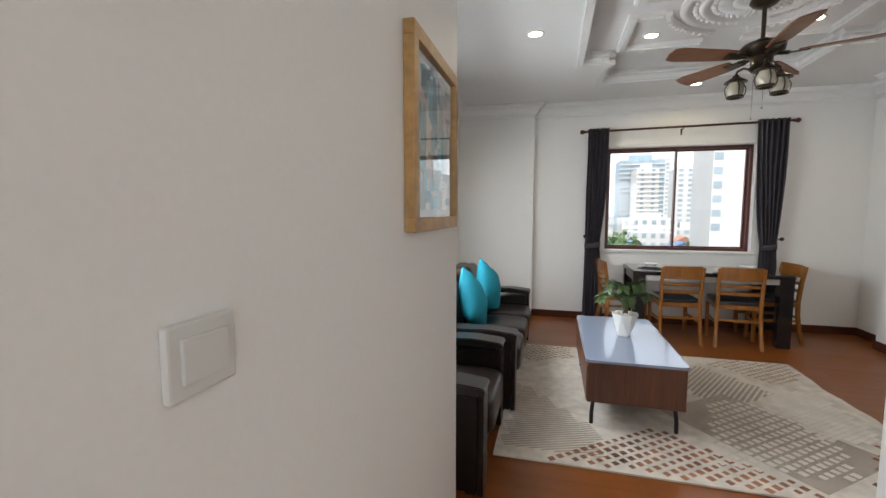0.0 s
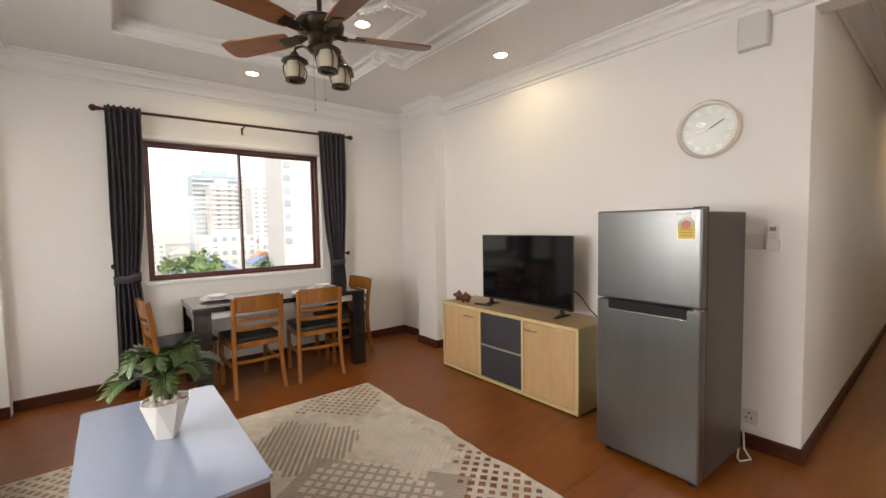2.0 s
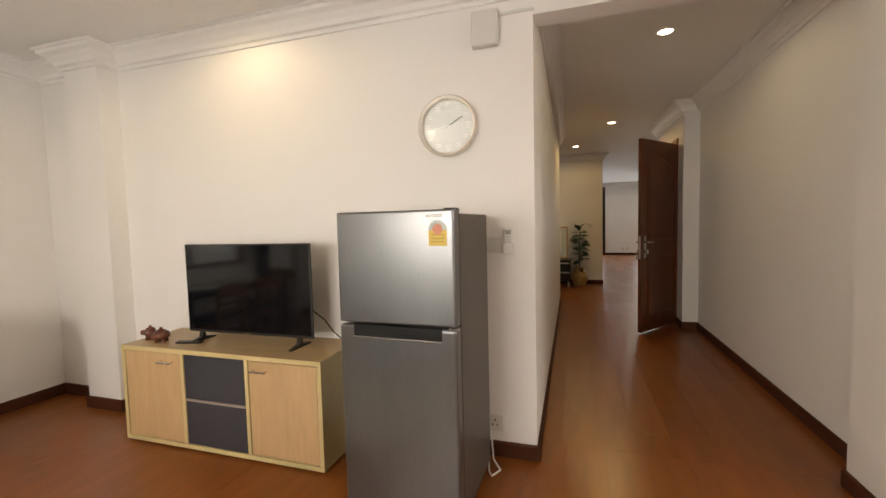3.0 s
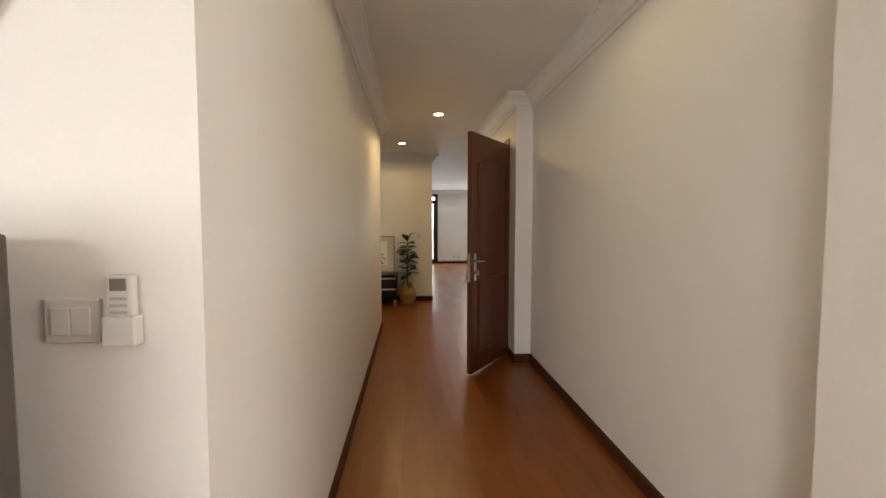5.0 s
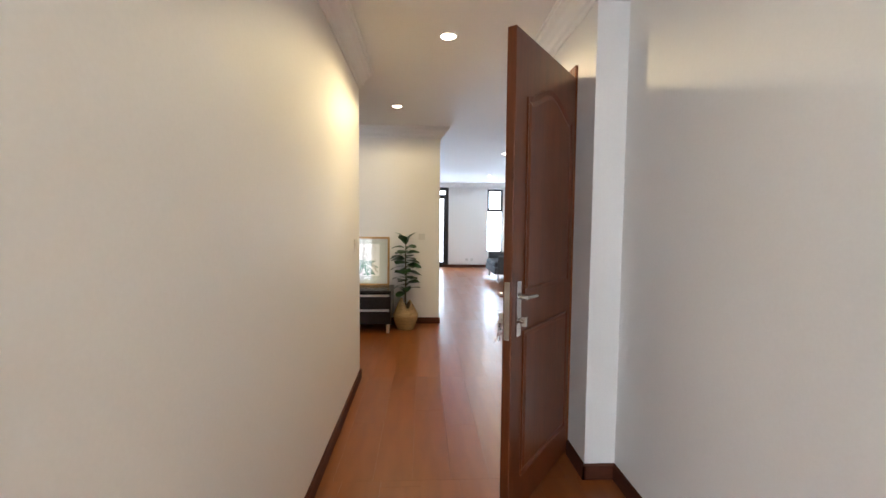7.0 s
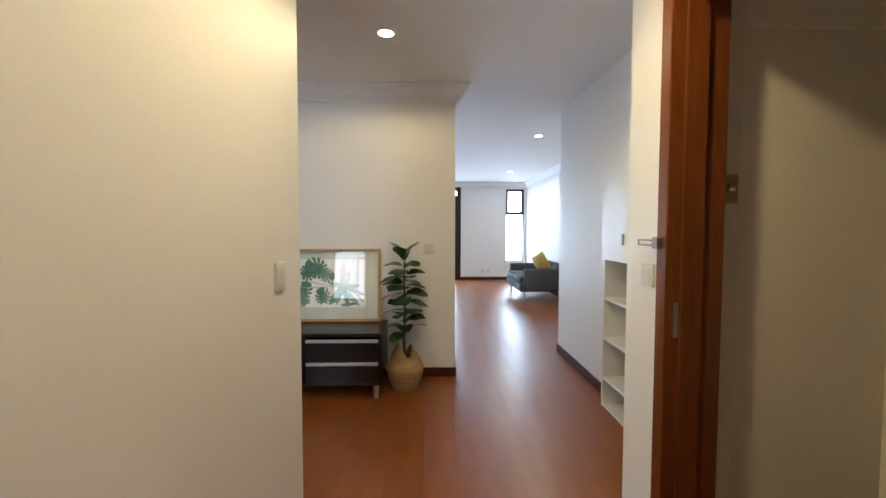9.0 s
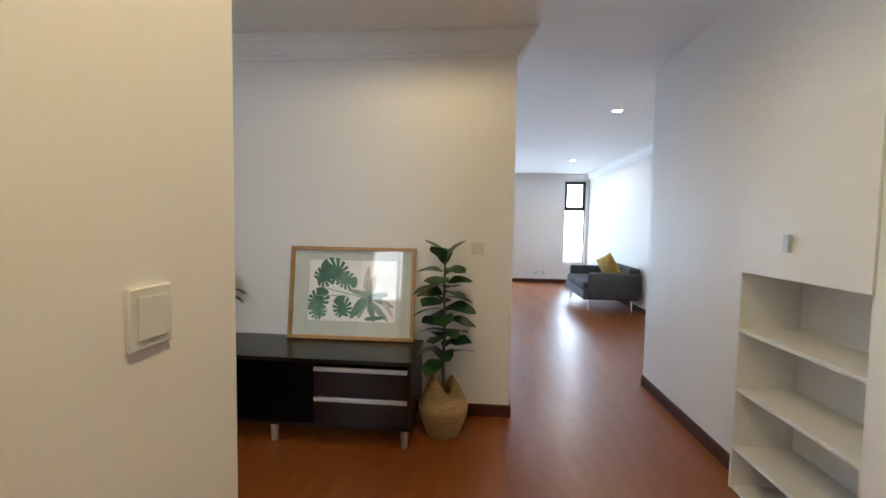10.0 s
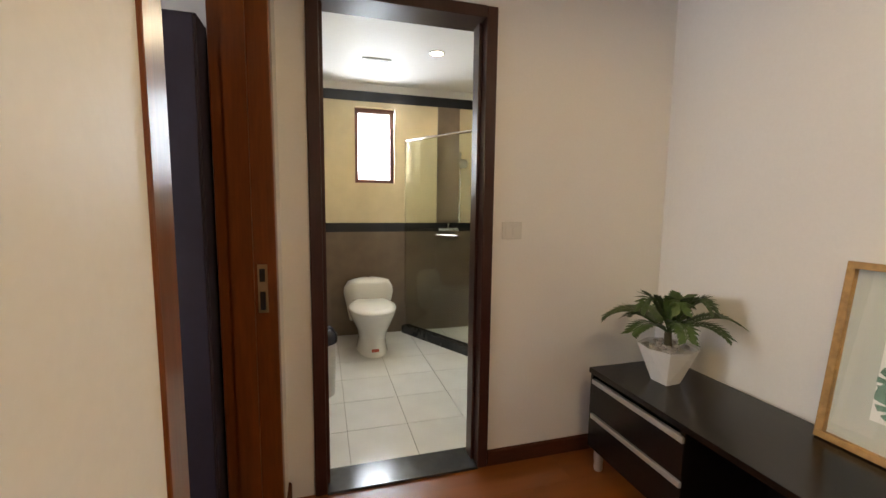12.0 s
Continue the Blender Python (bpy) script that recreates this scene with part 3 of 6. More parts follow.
part("door", bevelled(0.115, 0.875, -0.018, 0.0, 0.06, 1.825, 0.003), mat("dark_laminate_door", (0.022, 0.016, 0.034), 0.7, grain=30, amount=0.08), ward)
part("door", bevelled(-0.495, 0.108, -0.018, 0.0, 0.06, 1.825, 0.003), mat("dark_laminate_door2", (0.022, 0.016, 0.034), 0.7, grain=30, amount=0.08), ward)
structure("ceiling_bedroom", [(5.2, XE - 0.15, 1.35, YB, 2.46, 2.56)], CEIL, "white painted bedroom ceiling", "ceiling")
BEIGE = mat("beige_door_paint", (0.80, 0.74, 0.61), 0.5, grain=40, amount=0.02)
outer = thing("outer_door", "beige painted outer door folded back on the landing", "door", pose(7.19, -0.30, 0))
part("leaf", bevelled(0.0, 0.035, -0.80, 0.0, 0.012, 2.10, 0.003), BEIGE, outer)
for a, c in ((-0.10, 0.0), (-0.80, -0.69)):
    part("stile", bevelled(-0.024, 0.0, a, c, 0.012, 2.10, 0.005), BEIGE, outer)
for z0, z1 in ((0.012, 0.14), (1.98, 2.10)):
    part("rail", bevelled(-0.020, 0.0, -0.688, -0.102, z0, z1, 0.004), BEIGE, outer)
BRASS = mat("aged_brass", (0.45, 0.36, 0.18), 0.35, 0.8)
lock = part("rim_lock", bevelled(-0.050, -0.024, -0.075, -0.015, 1.36, 1.46, 0.004), BRASS, outer, "brass rim lock")
part("lock_knob", bevelled(-0.065, -0.050, -0.055, -0.03, 1.40, 1.43, 0.003), CHROME, lock)


def switch(m, w=0.085, h=0.085, rockers=1, name="light_switch", label="white square plastic wall switch"):
    """A plate whose front looks along local -y."""
    s = thing(name, label, "switch", m, group="wall switches")
    part("plate", bevelled(-w / 2, w / 2, -0.010, 0, -h / 2, h / 2, 0.003), WHITEPLASTIC, s)
    for k in range(rockers):
        a = -w / 2 + 0.012 + k * (w - 0.024) / rockers
        part("rocker", bevelled(a + 0.001, a + (w - 0.024) / rockers - 0.001, -0.014, -0.010, -h / 2 + 0.015, h / 2 - 0.015, 0.0015), WHITEPLASTIC, s)
    return s


def socket(m):
    s = thing("power_socket", "white plastic power socket low on the wall", "socket", m, group="power sockets")
    part("plate", bevelled(-0.043, 0.043, -0.009, 0, -0.043, 0.043, 0.003), WHITEPLASTIC, s)
    for dx, dz in ((-0.012, -0.01), (0.012, -0.01), (0, 0.016)):
        bm = bmesh.new()
        box(bm, dx - 0.003, dx + 0.003, -0.0105, -0.009, dz - 0.006, dz + 0.006)
        part("slot", bm, BLACKFRAME, s)


switch(pose(-0.30, 0.098, 1.084, 0, 0, 90), 0.083, 0.075, label="white plastic light switch by the passage")
switch(pose(XT, 1.428, 1.108, 0, 0, -90), 0.09, 0.078, 2)
switch(pose(2.93, -0.512, 1.10, 0, 0, -90), 0.085, 0.08)
switch(pose(7.138, YC1, 1.108, 0, 0, 0), 0.083, 0.095)
switch(pose(XN, 0.716, 1.11, 0, 0, -90), 0.08, 0.075)
switch(pose(8.38, YB, 1.155, 0, 0, 0), 0.10, 0.08, 2)
switch(pose(7.228, -0.113, 1.10, 0, 0, 180), 0.085, 0.085)
socket(pose(XT, 1.427, 0.176, 0, 0, -90))
socket(pose(XF, -0.6, 0.22, 0, 0, -90))
socket(pose(XF, -0.75, 0.22, 0, 0, -90))

# ---- living room things ----
LEATHER = mat("dark_brown_leather", (0.010, 0.0055, 0.0045), 0.30, grain=60, amount=0.10, stain=3, bump=0.04)
LEATHER.node_tree.nodes["Principled BSDF"].inputs["IOR"].default_value = 1.38
ARMWOOD = mat("polished_dark_armrest", (0.012, 0.007, 0.006), 0.32, grain=14, amount=0.15, coat=0.1, stretch=(1, 8, 8))


def plump(bm, x0, x1, y0, y1, z0, z1, k, n=12):
    """A stuffed block: a box swollen into rounded edges, softer for smaller k, with faint creases."""
    c = Vector(((x0 + x1) / 2, (y0 + y1) / 2, (z0 + z1) / 2))
    h = Vector(((x1 - x0) / 2, (y1 - y0) / 2, (z1 - z0) / 2))
    seen = {}

    def at(p):
        if p not in seen:
            v = Vector([2 * q / n - 1 for q in p])
            v /= sum(abs(q) ** k for q in v) ** (1 / k)
            w = 1 + 0.012 * noise.noise(v * 2.3 + c * 3)
            seen[p] = bm.verts.new((c.x + v.x * h.x, c.y + v.y * h.y * w, c.z + v.z * h.z * w))
        return seen[p]
    for ax in range(3):
        for side in (0, n):
            for i in range(n):
                for j in range(n):
                    q = []
                    for u, w in ((i, j), (i + 1, j), (i + 1, j + 1), (i, j + 1)):
                        p = [u, w]
                        p.insert(ax, side)
                        q.append(at(tuple(p)))
                    bm.faces.new(q)
    bmesh.ops.recalc_face_normals(bm, faces=bm.faces[:])


def seating(name, label, width, seats, m):
    """A leather seat with wooden-capped arms. Local x runs along it, local -y is its front; the origin is on the floor at the middle of its back."""
    s = thing(name, label, "sofa" if seats > 1 else "armchair", m)
    arm, half = 0.125, width / 2
    part("base", bevelled(-half + arm, half - arm, -0.82, -0.06, 0.04, 0.24, 0.01), LEATHER, s)
    bm = bmesh.new()
    prof = [(-0.06, 0.05), (-0.06, 0.48), (-0.09, 0.60), (-0.13, 0.69), (-0.19, 0.735), (-0.26, 0.735), (-0.31, 0.69), (-0.33, 0.60), (-0.36, 0.45), (-0.38, 0.30), (-0.38, 0.05)]
    extrude(bm, prof, -half + 0.03, half - 0.03, "x")
    bmesh.ops.bevel(bm, geom=[e for e in bm.edges if abs(e.verts[0].co.x - e.verts[1].co.x) < 1e-5], offset=0.02, segments=2, affect="EDGES")
    part("backrest", bm, LEATHER, s, smooth=60)
    inner = width - 2 * arm
    for k in range(seats):
        a = -half + arm + k * inner / seats
        b = a + inner / seats
        bm = bmesh.new()
        plump(bm, a + 0.002, b - 0.002, -0.885, -0.34, 0.20, 0.375, 7)
        part("seat_cushion", bm, LEATHER, s, smooth=180)
        bm = bmesh.new()
        plump(bm, a + 0.002, b - 0.002, -0.45, -0.17, 0.30, 0.755, 6.5)
        bmesh.ops.rotate(bm, verts=bm.verts[:], cent=(0, -0.36, 0.36), matrix=Matrix.Rotation(radians(-9), 3, "X"))
        part("back_cushion", bm, LEATHER, s, smooth=180)
    for sx in (-1, 1):
        x0, x1 = (-half, -half + arm) if sx < 0 else (half - arm, half)
        bm = bmesh.new()
        prof = [(-0.10, 0.03), (-0.10, 0.44), (-0.35, 0.425), (-0.48, 0.40), (-0.60, 0.43), (-0.70, 0.455), (-0.84, 0.46), (-0.84, 0.03)]
        extrude(bm, prof, x0 + 0.008, x1 - 0.008, "x")
        bmesh.ops.bevel(bm, geom=bm.edges[:], offset=0.008, segments=2, affect="EDGES")
        part("arm_panel", bm, LEATHER, s, smooth=40)
        bm = bmesh.new()
        prof = [(-0.08, 0.475), (-0.08, 0.50), (-0.40, 0.505), (-0.70, 0.515), (-0.86, 0.500), (-0.872, 0.488), (-0.86, 0.462), (-0.70, 0.470), (-0.40, 0.470)]
        extrude(bm, prof, x0 - 0.004, x1 + 0.004, "x")
        bmesh.ops.bevel(bm, geom=bm.edges[:], offset=0.006, segments=2, affect="EDGES")
        part("armrest", bm, ARMWOOD, s, "polished dark wooden armrest", smooth=40)
        part("front_post", bevelled(x0 + 0.004, x1 - 0.004, -0.862, -0.835, 0.02, 0.468, 0.006), LEATHER, s)
        for yy in (-0.80, -0.14):
            part("foot", bevelled((x0 + x1) / 2 - 0.025, (x0 + x1) / 2 + 0.025, yy - 0.025, yy + 0.025, 0.0, 0.045, 0.004), ARMWOOD, s)
    return s


seating("sofa", "dark brown leather three-seat sofa with polished wooden armrests", 1.56, 3, pose(XL + 0.03, 3.0, 0, 0, 0, 90))
seating("armchair", "dark brown leather armchair with polished wooden armrests", 0.74, 1, pose(XL - 0.06 + 0.03, 1.775, 0, 0, 0, 90))
TURQ = mat("turquoise_cotton", (0.015, 0.29, 0.40), 0.85, grain=160, amount=0.06, stain=6, bump=0.05)


def pillow(name, label, size, thick, m, material):
    bm = bmesh.new()
    n = 14
    grid = {}
    for side in (1, -1):
        for i in range(n + 1):
            for j in range(n + 1):
                u, v = 2 * i / n - 1, 2 * j / n - 1
                if side < 0 and (i in (0, n) or j in (0, n)):
                    grid[side, i, j] = grid[1, i, j]
                    continue
                t = (max(0, 1 - u * u) ** 0.55) * (max(0, 1 - v * v) ** 0.55) * thick / 2
                wob = 0.012 * noise.noise(Vector((u * 2.2, v * 2.2, side * 3.1)))
                x = u * (1 - 0.06 * (1 - v * v)) * size / 2
                z = v * (1 - 0.06 * (1 - u * u)) * size / 2
                grid[side, i, j] = bm.verts.new((x, side * (t + (wob if t > 0.01 else 0)), z))
    for side in (1, -1):
        for i in range(n):
            for j in range(n):
                q = [grid[side, i, j], grid[side, i + 1, j], grid[side, i + 1, j + 1], grid[side, i, j + 1]]
                bm.faces.new(q if side < 0 else q[::-1])
    ob = solid(name, bm, material, label, "cushion", group="throw cushions", smooth=180)
    ob.matrix_world = m
    return ob


pillow("throw_cushion", "turquoise cotton cushion leaning on the sofa", 0.42, 0.20, pose(-0.535, 2.84, 0.550, -16, 30, 84), TURQ)
pillow("throw_cushion", "turquoise cotton cushion leaning in the sofa's corner", 0.41, 0.19, pose(-0.50, 3.40, 0.560, -14, 30, 74), TURQ)
pillow("throw_cushion", "turquoise cotton cushion leaning on the armchair", 0.42, 0.16, pose(-0.55, 1.72, 0.57, -14, 8, 88), TURQ)

# coffee table
WALNUT = mat("walnut_veneer", (0.10, 0.036, 0.017), 0.35, grain=9, amount=0.22, stain=2.5, bump=0.006, stretch=(6, 1, 0.6))
# the blue in this grey imitates the sky mirrored in the top
GREYTOP = mat("grey_laminate_sky_tint", (0.26, 0.30, 0.40), 0.16, grain=50, amount=0.02, bump=0.002, coat=0.2)
BLACKMETAL = mat("black_powder_coat", (0.012, 0.010, 0.009), 0.4)
ct = thing("coffee_table", "walnut box coffee table with a pale grey glossy top, tinted blue for reflected sky", "coffee table", pose(0.503, 2.675, 0.012))
bm = bmesh.new()
box(bm, -0.262, 0.262, -0.522, 0.522, 0.378, 0.393)
bmesh.ops.bevel(bm, geom=[e for e in bm.edges if abs(e.verts[0].co.z - e.verts[1].co.z) > 0.01], offset=0.014, segments=3, affect="EDGES")
part("tabletop", bm, GREYTOP, ct, "pale grey glossy top, tinted blue for reflected sky")
part("body", bevelled(-0.252, 0.252, -0.512, 0.512, 0.145, 0.3775, 0.002), WALNUT, ct)
for k, yy in enumerate((-0.256, 0.256)):
    part("drawer", bevelled(-0.258, -0.252, yy - 0.250, yy + 0.250, 0.152, 0.350, 0.002), WALNUT, ct)
for sx in (-1, 1):
    for sy in (-1, 1):
        bm = bmesh.new()
        p = [(sx * 0.195, sy * 0.44, 0.148), (sx * 0.215, sy * 0.455, 0.125), (sx * 0.222, sy * 0.462, 0.06), (sx * 0.222, sy * 0.464, 0.0)]
        for a, b in zip(p, p[1:]):
            rod(bm, a, b, 0.011, 10)
        part("leg", bm, BLACKMETAL, ct, smooth=50)

# rug
RUGBASE = mat("cream_woven_rug", (0.62, 0.56, 0.49), 0.95, grain=14, amount=0.14, stain=2.6, bump=0.12)
RUGRUST = mat("rust_rug_yarn", (0.27, 0.125, 0.07), 0.95, grain=7, amount=0.42, stain=4, bump=0.1)
RUGTAN = mat("tan_rug_yarn", (0.34, 0.245, 0.155), 0.95, grain=9, amount=0.18, stain=4, bump=0.1)
RUGGREY = mat("taupe_rug_yarn", (0.40, 0.335, 0.28), 0.95, grain=12, amount=0.10, stain=4, bump=0.1)
RUGPALE = mat("pale_rug_yarn", (0.68, 0.62, 0.55), 0.95, grain=12, amount=0.06, stain=4, bump=0.1)
rug = thing("rug", "cream and taupe patterned rug with rust checks", "rug", pose(0, 0, 0.001))
RX0, RX1, RY0, RY1 = -0.225, 1.885, 1.765, 3.60
bm = bmesh.new()
n = 40
top, low = [], []
for k in range(4 * n):
    s, f = divmod(k, n)
    f = f / n
    x, y = ((RX0 + (RX1 - RX0) * f, RY0), (RX1, RY0 + (RY1 - RY0) * f), (RX1 - (RX1 - RX0) * f, RY1), (RX0, RY1 - (RY1 - RY0) * f))[s]
    if s == 1:
        x += (0.016 * math.sin(f * 15) + 0.007 * math.sin(f * 41)) * math.sin(math.pi * f)
    top.append(bm.verts.new((x, y, 0.009)))
    low.append(bm.verts.new((x, y, 0.0)))
bm.faces.new(top)
bm.faces.new(low[::-1])
for i in range(4 * n):
    j = (i + 1) % (4 * n)
    bm.faces.new((low[i], low[j], top[j], top[i]))
part("field", bm, RUGBASE, rug)


def checks(region, pitch, size, turn, centre, half, lift=0.0105):
    """Woven squares on a turned grid, kept where region(x, y) says."""
    bm = bmesh.new()
    c, s = math.cos(turn), math.sin(turn)
    k = int(half / pitch) + 1
    for i in range(-k, k + 1):
        for j in range(-k, k + 1):
            u, v = i * pitch, j * pitch
            x, y = centre[0] + u * c - v * s, centre[1] + u * s + v * c
            if not (RX0 + 0.03 < x < RX1 - 0.03 and RY0 + 0.025 < y < RY1 - 0.025 and region(x, y)):
                continue
            sz = size * (0.85 + 0.3 * random.random())
            vs = []
            for a, b in ((-1, -1), (1, -1), (1, 1), (-1, 1)):
                px, py = a * sz / 2, b * sz / 2
                vs.append(bm.verts.new((x + px * c - py * s, y + px * s + py * c, lift)))
            bm.faces.new(vs)
    return bm


def bands(region, pitch, width, turn, centre, half, lift=0.0102):
    """Woven stripes, cut into short runs that region keeps."""
    bm = bmesh.new()
    c, s = math.cos(turn), math.sin(turn)
    k = int(half / pitch) + 1
    for i in range(-k, k + 1):
        for j in range(int(2 * half / 0.06)):
            u, v = -half + j * 0.06, i * pitch
            x, y = centre[0] + (u + 0.03) * c - v * s, centre[1] + (u + 0.03) * s + v * c
            if not (RX0 + 0.04 < x < RX1 - 0.04 and RY0 + 0.04 < y < RY1 - 0.04 and region(x, y)):
                continue
            vs = [bm.verts.new((centre[0] + (u + a) * c - (v + b) * s, centre[1] + (u + a) * s + (v + b) * c, lift)) for a, b in ((0, -width / 2), (0.0601, -width / 2), (0.0601, width / 2), (0, width / 2))]
            bm.faces.new(vs)
    return bm


T1 = radians(38)
tagged(part("rust_weave", checks(lambda x, y: y < 1.80 + 0.44 * max(0, 1 - abs(x - 0.62) / 0.62) + 0.0 and 0.0 < x < 1.2, 0.052, 0.030, T1, (0.6, 1.95), 0.9), RUGRUST, rug, "rust woven squares"), kind="stuff")
tagged(part("rust_weave", checks(lambda x, y: x - 1.30 > (y - 1.7) * 0.62 and y < 2.45, 0.052, 0.030, T1, (1.7, 2.0), 0.9), RUGRUST, rug, "rust woven squares"), kind="stuff")
tagged(part("tan_weave", checks(lambda x, y: abs(x - 1.62) + abs(y - 3.45) * 1.0 < 0.36 and y > 3.12, 0.045, 0.027, T1, (1.6, 3.4), 0.6), RUGTAN, rug, "tan woven squares"), kind="stuff")
tagged(part("tan_weave", checks(lambda x, y: x < 0.22 and y > 3.18 and y - 3.18 > (x + 0.05) * 0.5, 0.045, 0.027, T1, (0.0, 3.4), 0.6), RUGTAN, rug, "tan woven squares"), kind="stuff")
tagged(part("pale_weave", checks(lambda x, y: abs(x - 1.22 - (y - 2.3) * 0.3) < 0.30 and 1.95 < y < 2.72, 0.052, 0.033, T1, (1.2, 2.3), 0.9, 0.0112), RUGPALE, rug, "pale woven squares"), kind="stuff")
tagged(part("taupe_weave", bands(lambda x, y: abs((x - 1.18) * 0.79 + (y - 2.35) * 0.61) < 0.30 and abs((x - 1.18) * -0.61 + (y - 2.35) * 0.79) < 0.42, 0.016, 0.0135, radians(128), (1.18, 2.35), 0.8, 0.0102), RUGGREY, rug, "taupe woven stripes"), kind="stuff")
tagged(part("taupe_weave", bands(lambda x, y: abs((x - 1.15) * 0.79 + (y - 3.0) * 0.61) < 0.25 and abs((x - 1.15) * -0.61 + (y - 3.0) * 0.79) < 0.28, 0.030, 0.018, radians(38 + 20), (1.15, 3.0), 0.7, 0.0108), RUGGREY, rug, "taupe woven stripes"), kind="stuff")
tagged(part("taupe_weave", bands(lambda x, y: x < 0.30 and 1.85 < y < 2.75 and (x + 0.2) < (2.75 - y) * 0.8, 0.022, 0.012, radians(20), (0.0, 2.3), 0.8), RUGGREY, rug, "taupe woven stripes"), kind="stuff")
tagged(part("pale_patch", bands(lambda x, y: abs(x - 1.62) < 0.16 and 2.35 < y < 3.0, 0.03, 0.027, radians(38), (1.62, 2.7), 0.6, 0.0114), RUGPALE, rug, "pale woven patch"), kind="stuff")

# ---- plants ----
LEAFGREEN = mat("fern_leaf", (0.048, 0.085, 0.022), 0.45, grain=25, amount=0.25, stain=9, bump=0.02, spread=0.2)
FIGLEAF = mat("fig_leaf", (0.022, 0.070, 0.016), 0.36, grain=18, amount=0.22, stain=6, bump=0.03, spread=0.3)
STEM = mat("green_brown_stem", (0.10, 0.085, 0.045), 0.7, grain=40, amount=0.2)
POTWHITE = mat("white_ceramic", (0.74, 0.72, 0.69), 0.4, grain=70, amount=0.02)
PEBBLE = mat("white_pebbles", (0.62, 0.57, 0.50), 0.7, grain=80, amount=0.15, bump=0.2)


def fern(label, m, seed, rim, tall, reach):
    """An artificial fern of stiff arching fronds in a faceted white pot; rim: the pot's upper radius."""
    rnd = random.Random(seed)
    f = thing("potted_fern", label, "plant", m, group="potted ferns")
    bm = bmesh.new()
    lo = [bm.verts.new((0.48 * rim * math.cos(a), 0.48 * rim * math.sin(a), 0)) for a in (math.pi / 4 * k for k in range(0, 8, 2))]
    hi = [bm.verts.new((rim * (1.0 if k % 2 else 1.05) * math.cos(a), rim * (1.0 if k % 2 else 1.05) * math.sin(a), tall)) for k, a in ((k, math.pi / 4 * k) for k in range(8))]
    inn = [bm.verts.new((v.co.x * 0.92, v.co.y * 0.92, tall)) for v in hi]
    flo = [bm.verts.new((v.co.x * 0.90, v.co.y * 0.90, tall - 0.022)) for v in hi]
    bm.faces.new(lo[::-1])
    bm.faces.new(flo)
    for k in range(4):
        a, b = lo[k], lo[(k + 1) % 4]
        bm.faces.new((a, hi[2 * k], hi[(2 * k - 1) % 8]))
        bm.faces.new((a, b, hi[2 * k + 1]))
        bm.faces.new((a, hi[2 * k + 1], hi[2 * k]))
    for k in range(8):
        j = (k + 1) % 8
        bm.faces.new((hi[k], hi[j], inn[j], inn[k]))
        bm.faces.new((inn[k], inn[j], flo[j], flo[k]))
    bmesh.ops.recalc_face_normals(bm, faces=bm.faces[:])
    part("pot", bm, POTWHITE, f, "white faceted ceramic pot")
    bm = bmesh.new()
    for k in range(40):
        a, q = rnd.random() * 6.28, 0.82 * rim * rnd.random() ** 0.5
        bmesh.ops.create_icosphere(bm, subdivisions=1, radius=1, matrix=Matrix.Translation((q * math.cos(a), q * math.sin(a), tall - 0.014 + 0.012 * rnd.random())) @ Matrix.Diagonal((0.016, 0.013, 0.011, 1)))
    part("pebbles", bm, PEBBLE, f)
    bm = bmesh.new()
    rod(bm, (0, 0, tall - 0.03), (0.004, 0.003, tall + 0.065), 0.019, 9, 0.014)
    part("trunk", bm, STEM, f, smooth=60)
    n = 15
    for k in range(n):
        bm = bmesh.new()
        a = 2 * math.pi * k / n * 2 + rnd.uniform(-0.2, 0.2) + (0.2 if k > 7 else 0)
        length = reach * rnd.uniform(0.86, 1.06)
        rise = rnd.uniform(0.06, 0.12)
        if k > 9:
            rise, length = rnd.uniform(0.15, 0.19), reach * rnd.uniform(0.50, 0.68)
        drop = rnd.uniform(0.02, 0.06)
        pts = []
        for i in range(13):
            t = i / 12
            pts.append(Vector((math.cos(a) * length * t, math.sin(a) * length * t, tall + 0.055 + rise * math.sin(t * 1.9) - drop * t ** 3)))
        side = Vector((-math.sin(a), math.cos(a), 0))
        for p, q in zip(pts, pts[1:]):
            rod(bm, p, q, 0.0030, 5)
        for i in range(3, 13):
            t = i / 12
            ln = 0.056 * math.sin(min(1, t * 1.1) * math.pi * 0.80) + 0.016
            fwd = (pts[i] - pts[i - 1]).normalized()
            for half in (0, 0.5):
                base = pts[i] - (pts[i] - pts[i - 1]) * half
                for sg in (-1, 1):
                    tip = base + side * sg * ln * 0.80 + fwd * ln * 0.62 + Vector((0, 0, ln * (0.20 - 0.3 * t)))
                    mid = base * 0.55 + tip * 0.45 + Vector((0, 0, 0.006))
                    w = (fwd * 0.75 - side * sg * 0.5) * 0.0135
                    lift = Vector((0, 0, 0.003))
                    v = [bm.verts.new(x) for x in (base, mid - w - lift, tip, mid + w - lift, mid)]
                    bm.faces.new((v[0], v[1], v[4]))
                    bm.faces.new((v[1], v[2], v[4]))
                    bm.faces.new((v[2], v[3], v[4]))
                    bm.faces.new((v[3], v[0], v[4]))
        part("frond", bm, LEAFGREEN, f)
    return f


fern("small green fern in a slim white pot on the coffee table", pose(0.52, 2.70, 0.406, 0, 0, 20), 3, 0.086, 0.150, 0.195)
fern("small green fern in a wide white pot on the black cabinet", pose(8.985, 2.44, 0.501, 0, 0, 50), 8, 0.118, 0.165, 0.255)


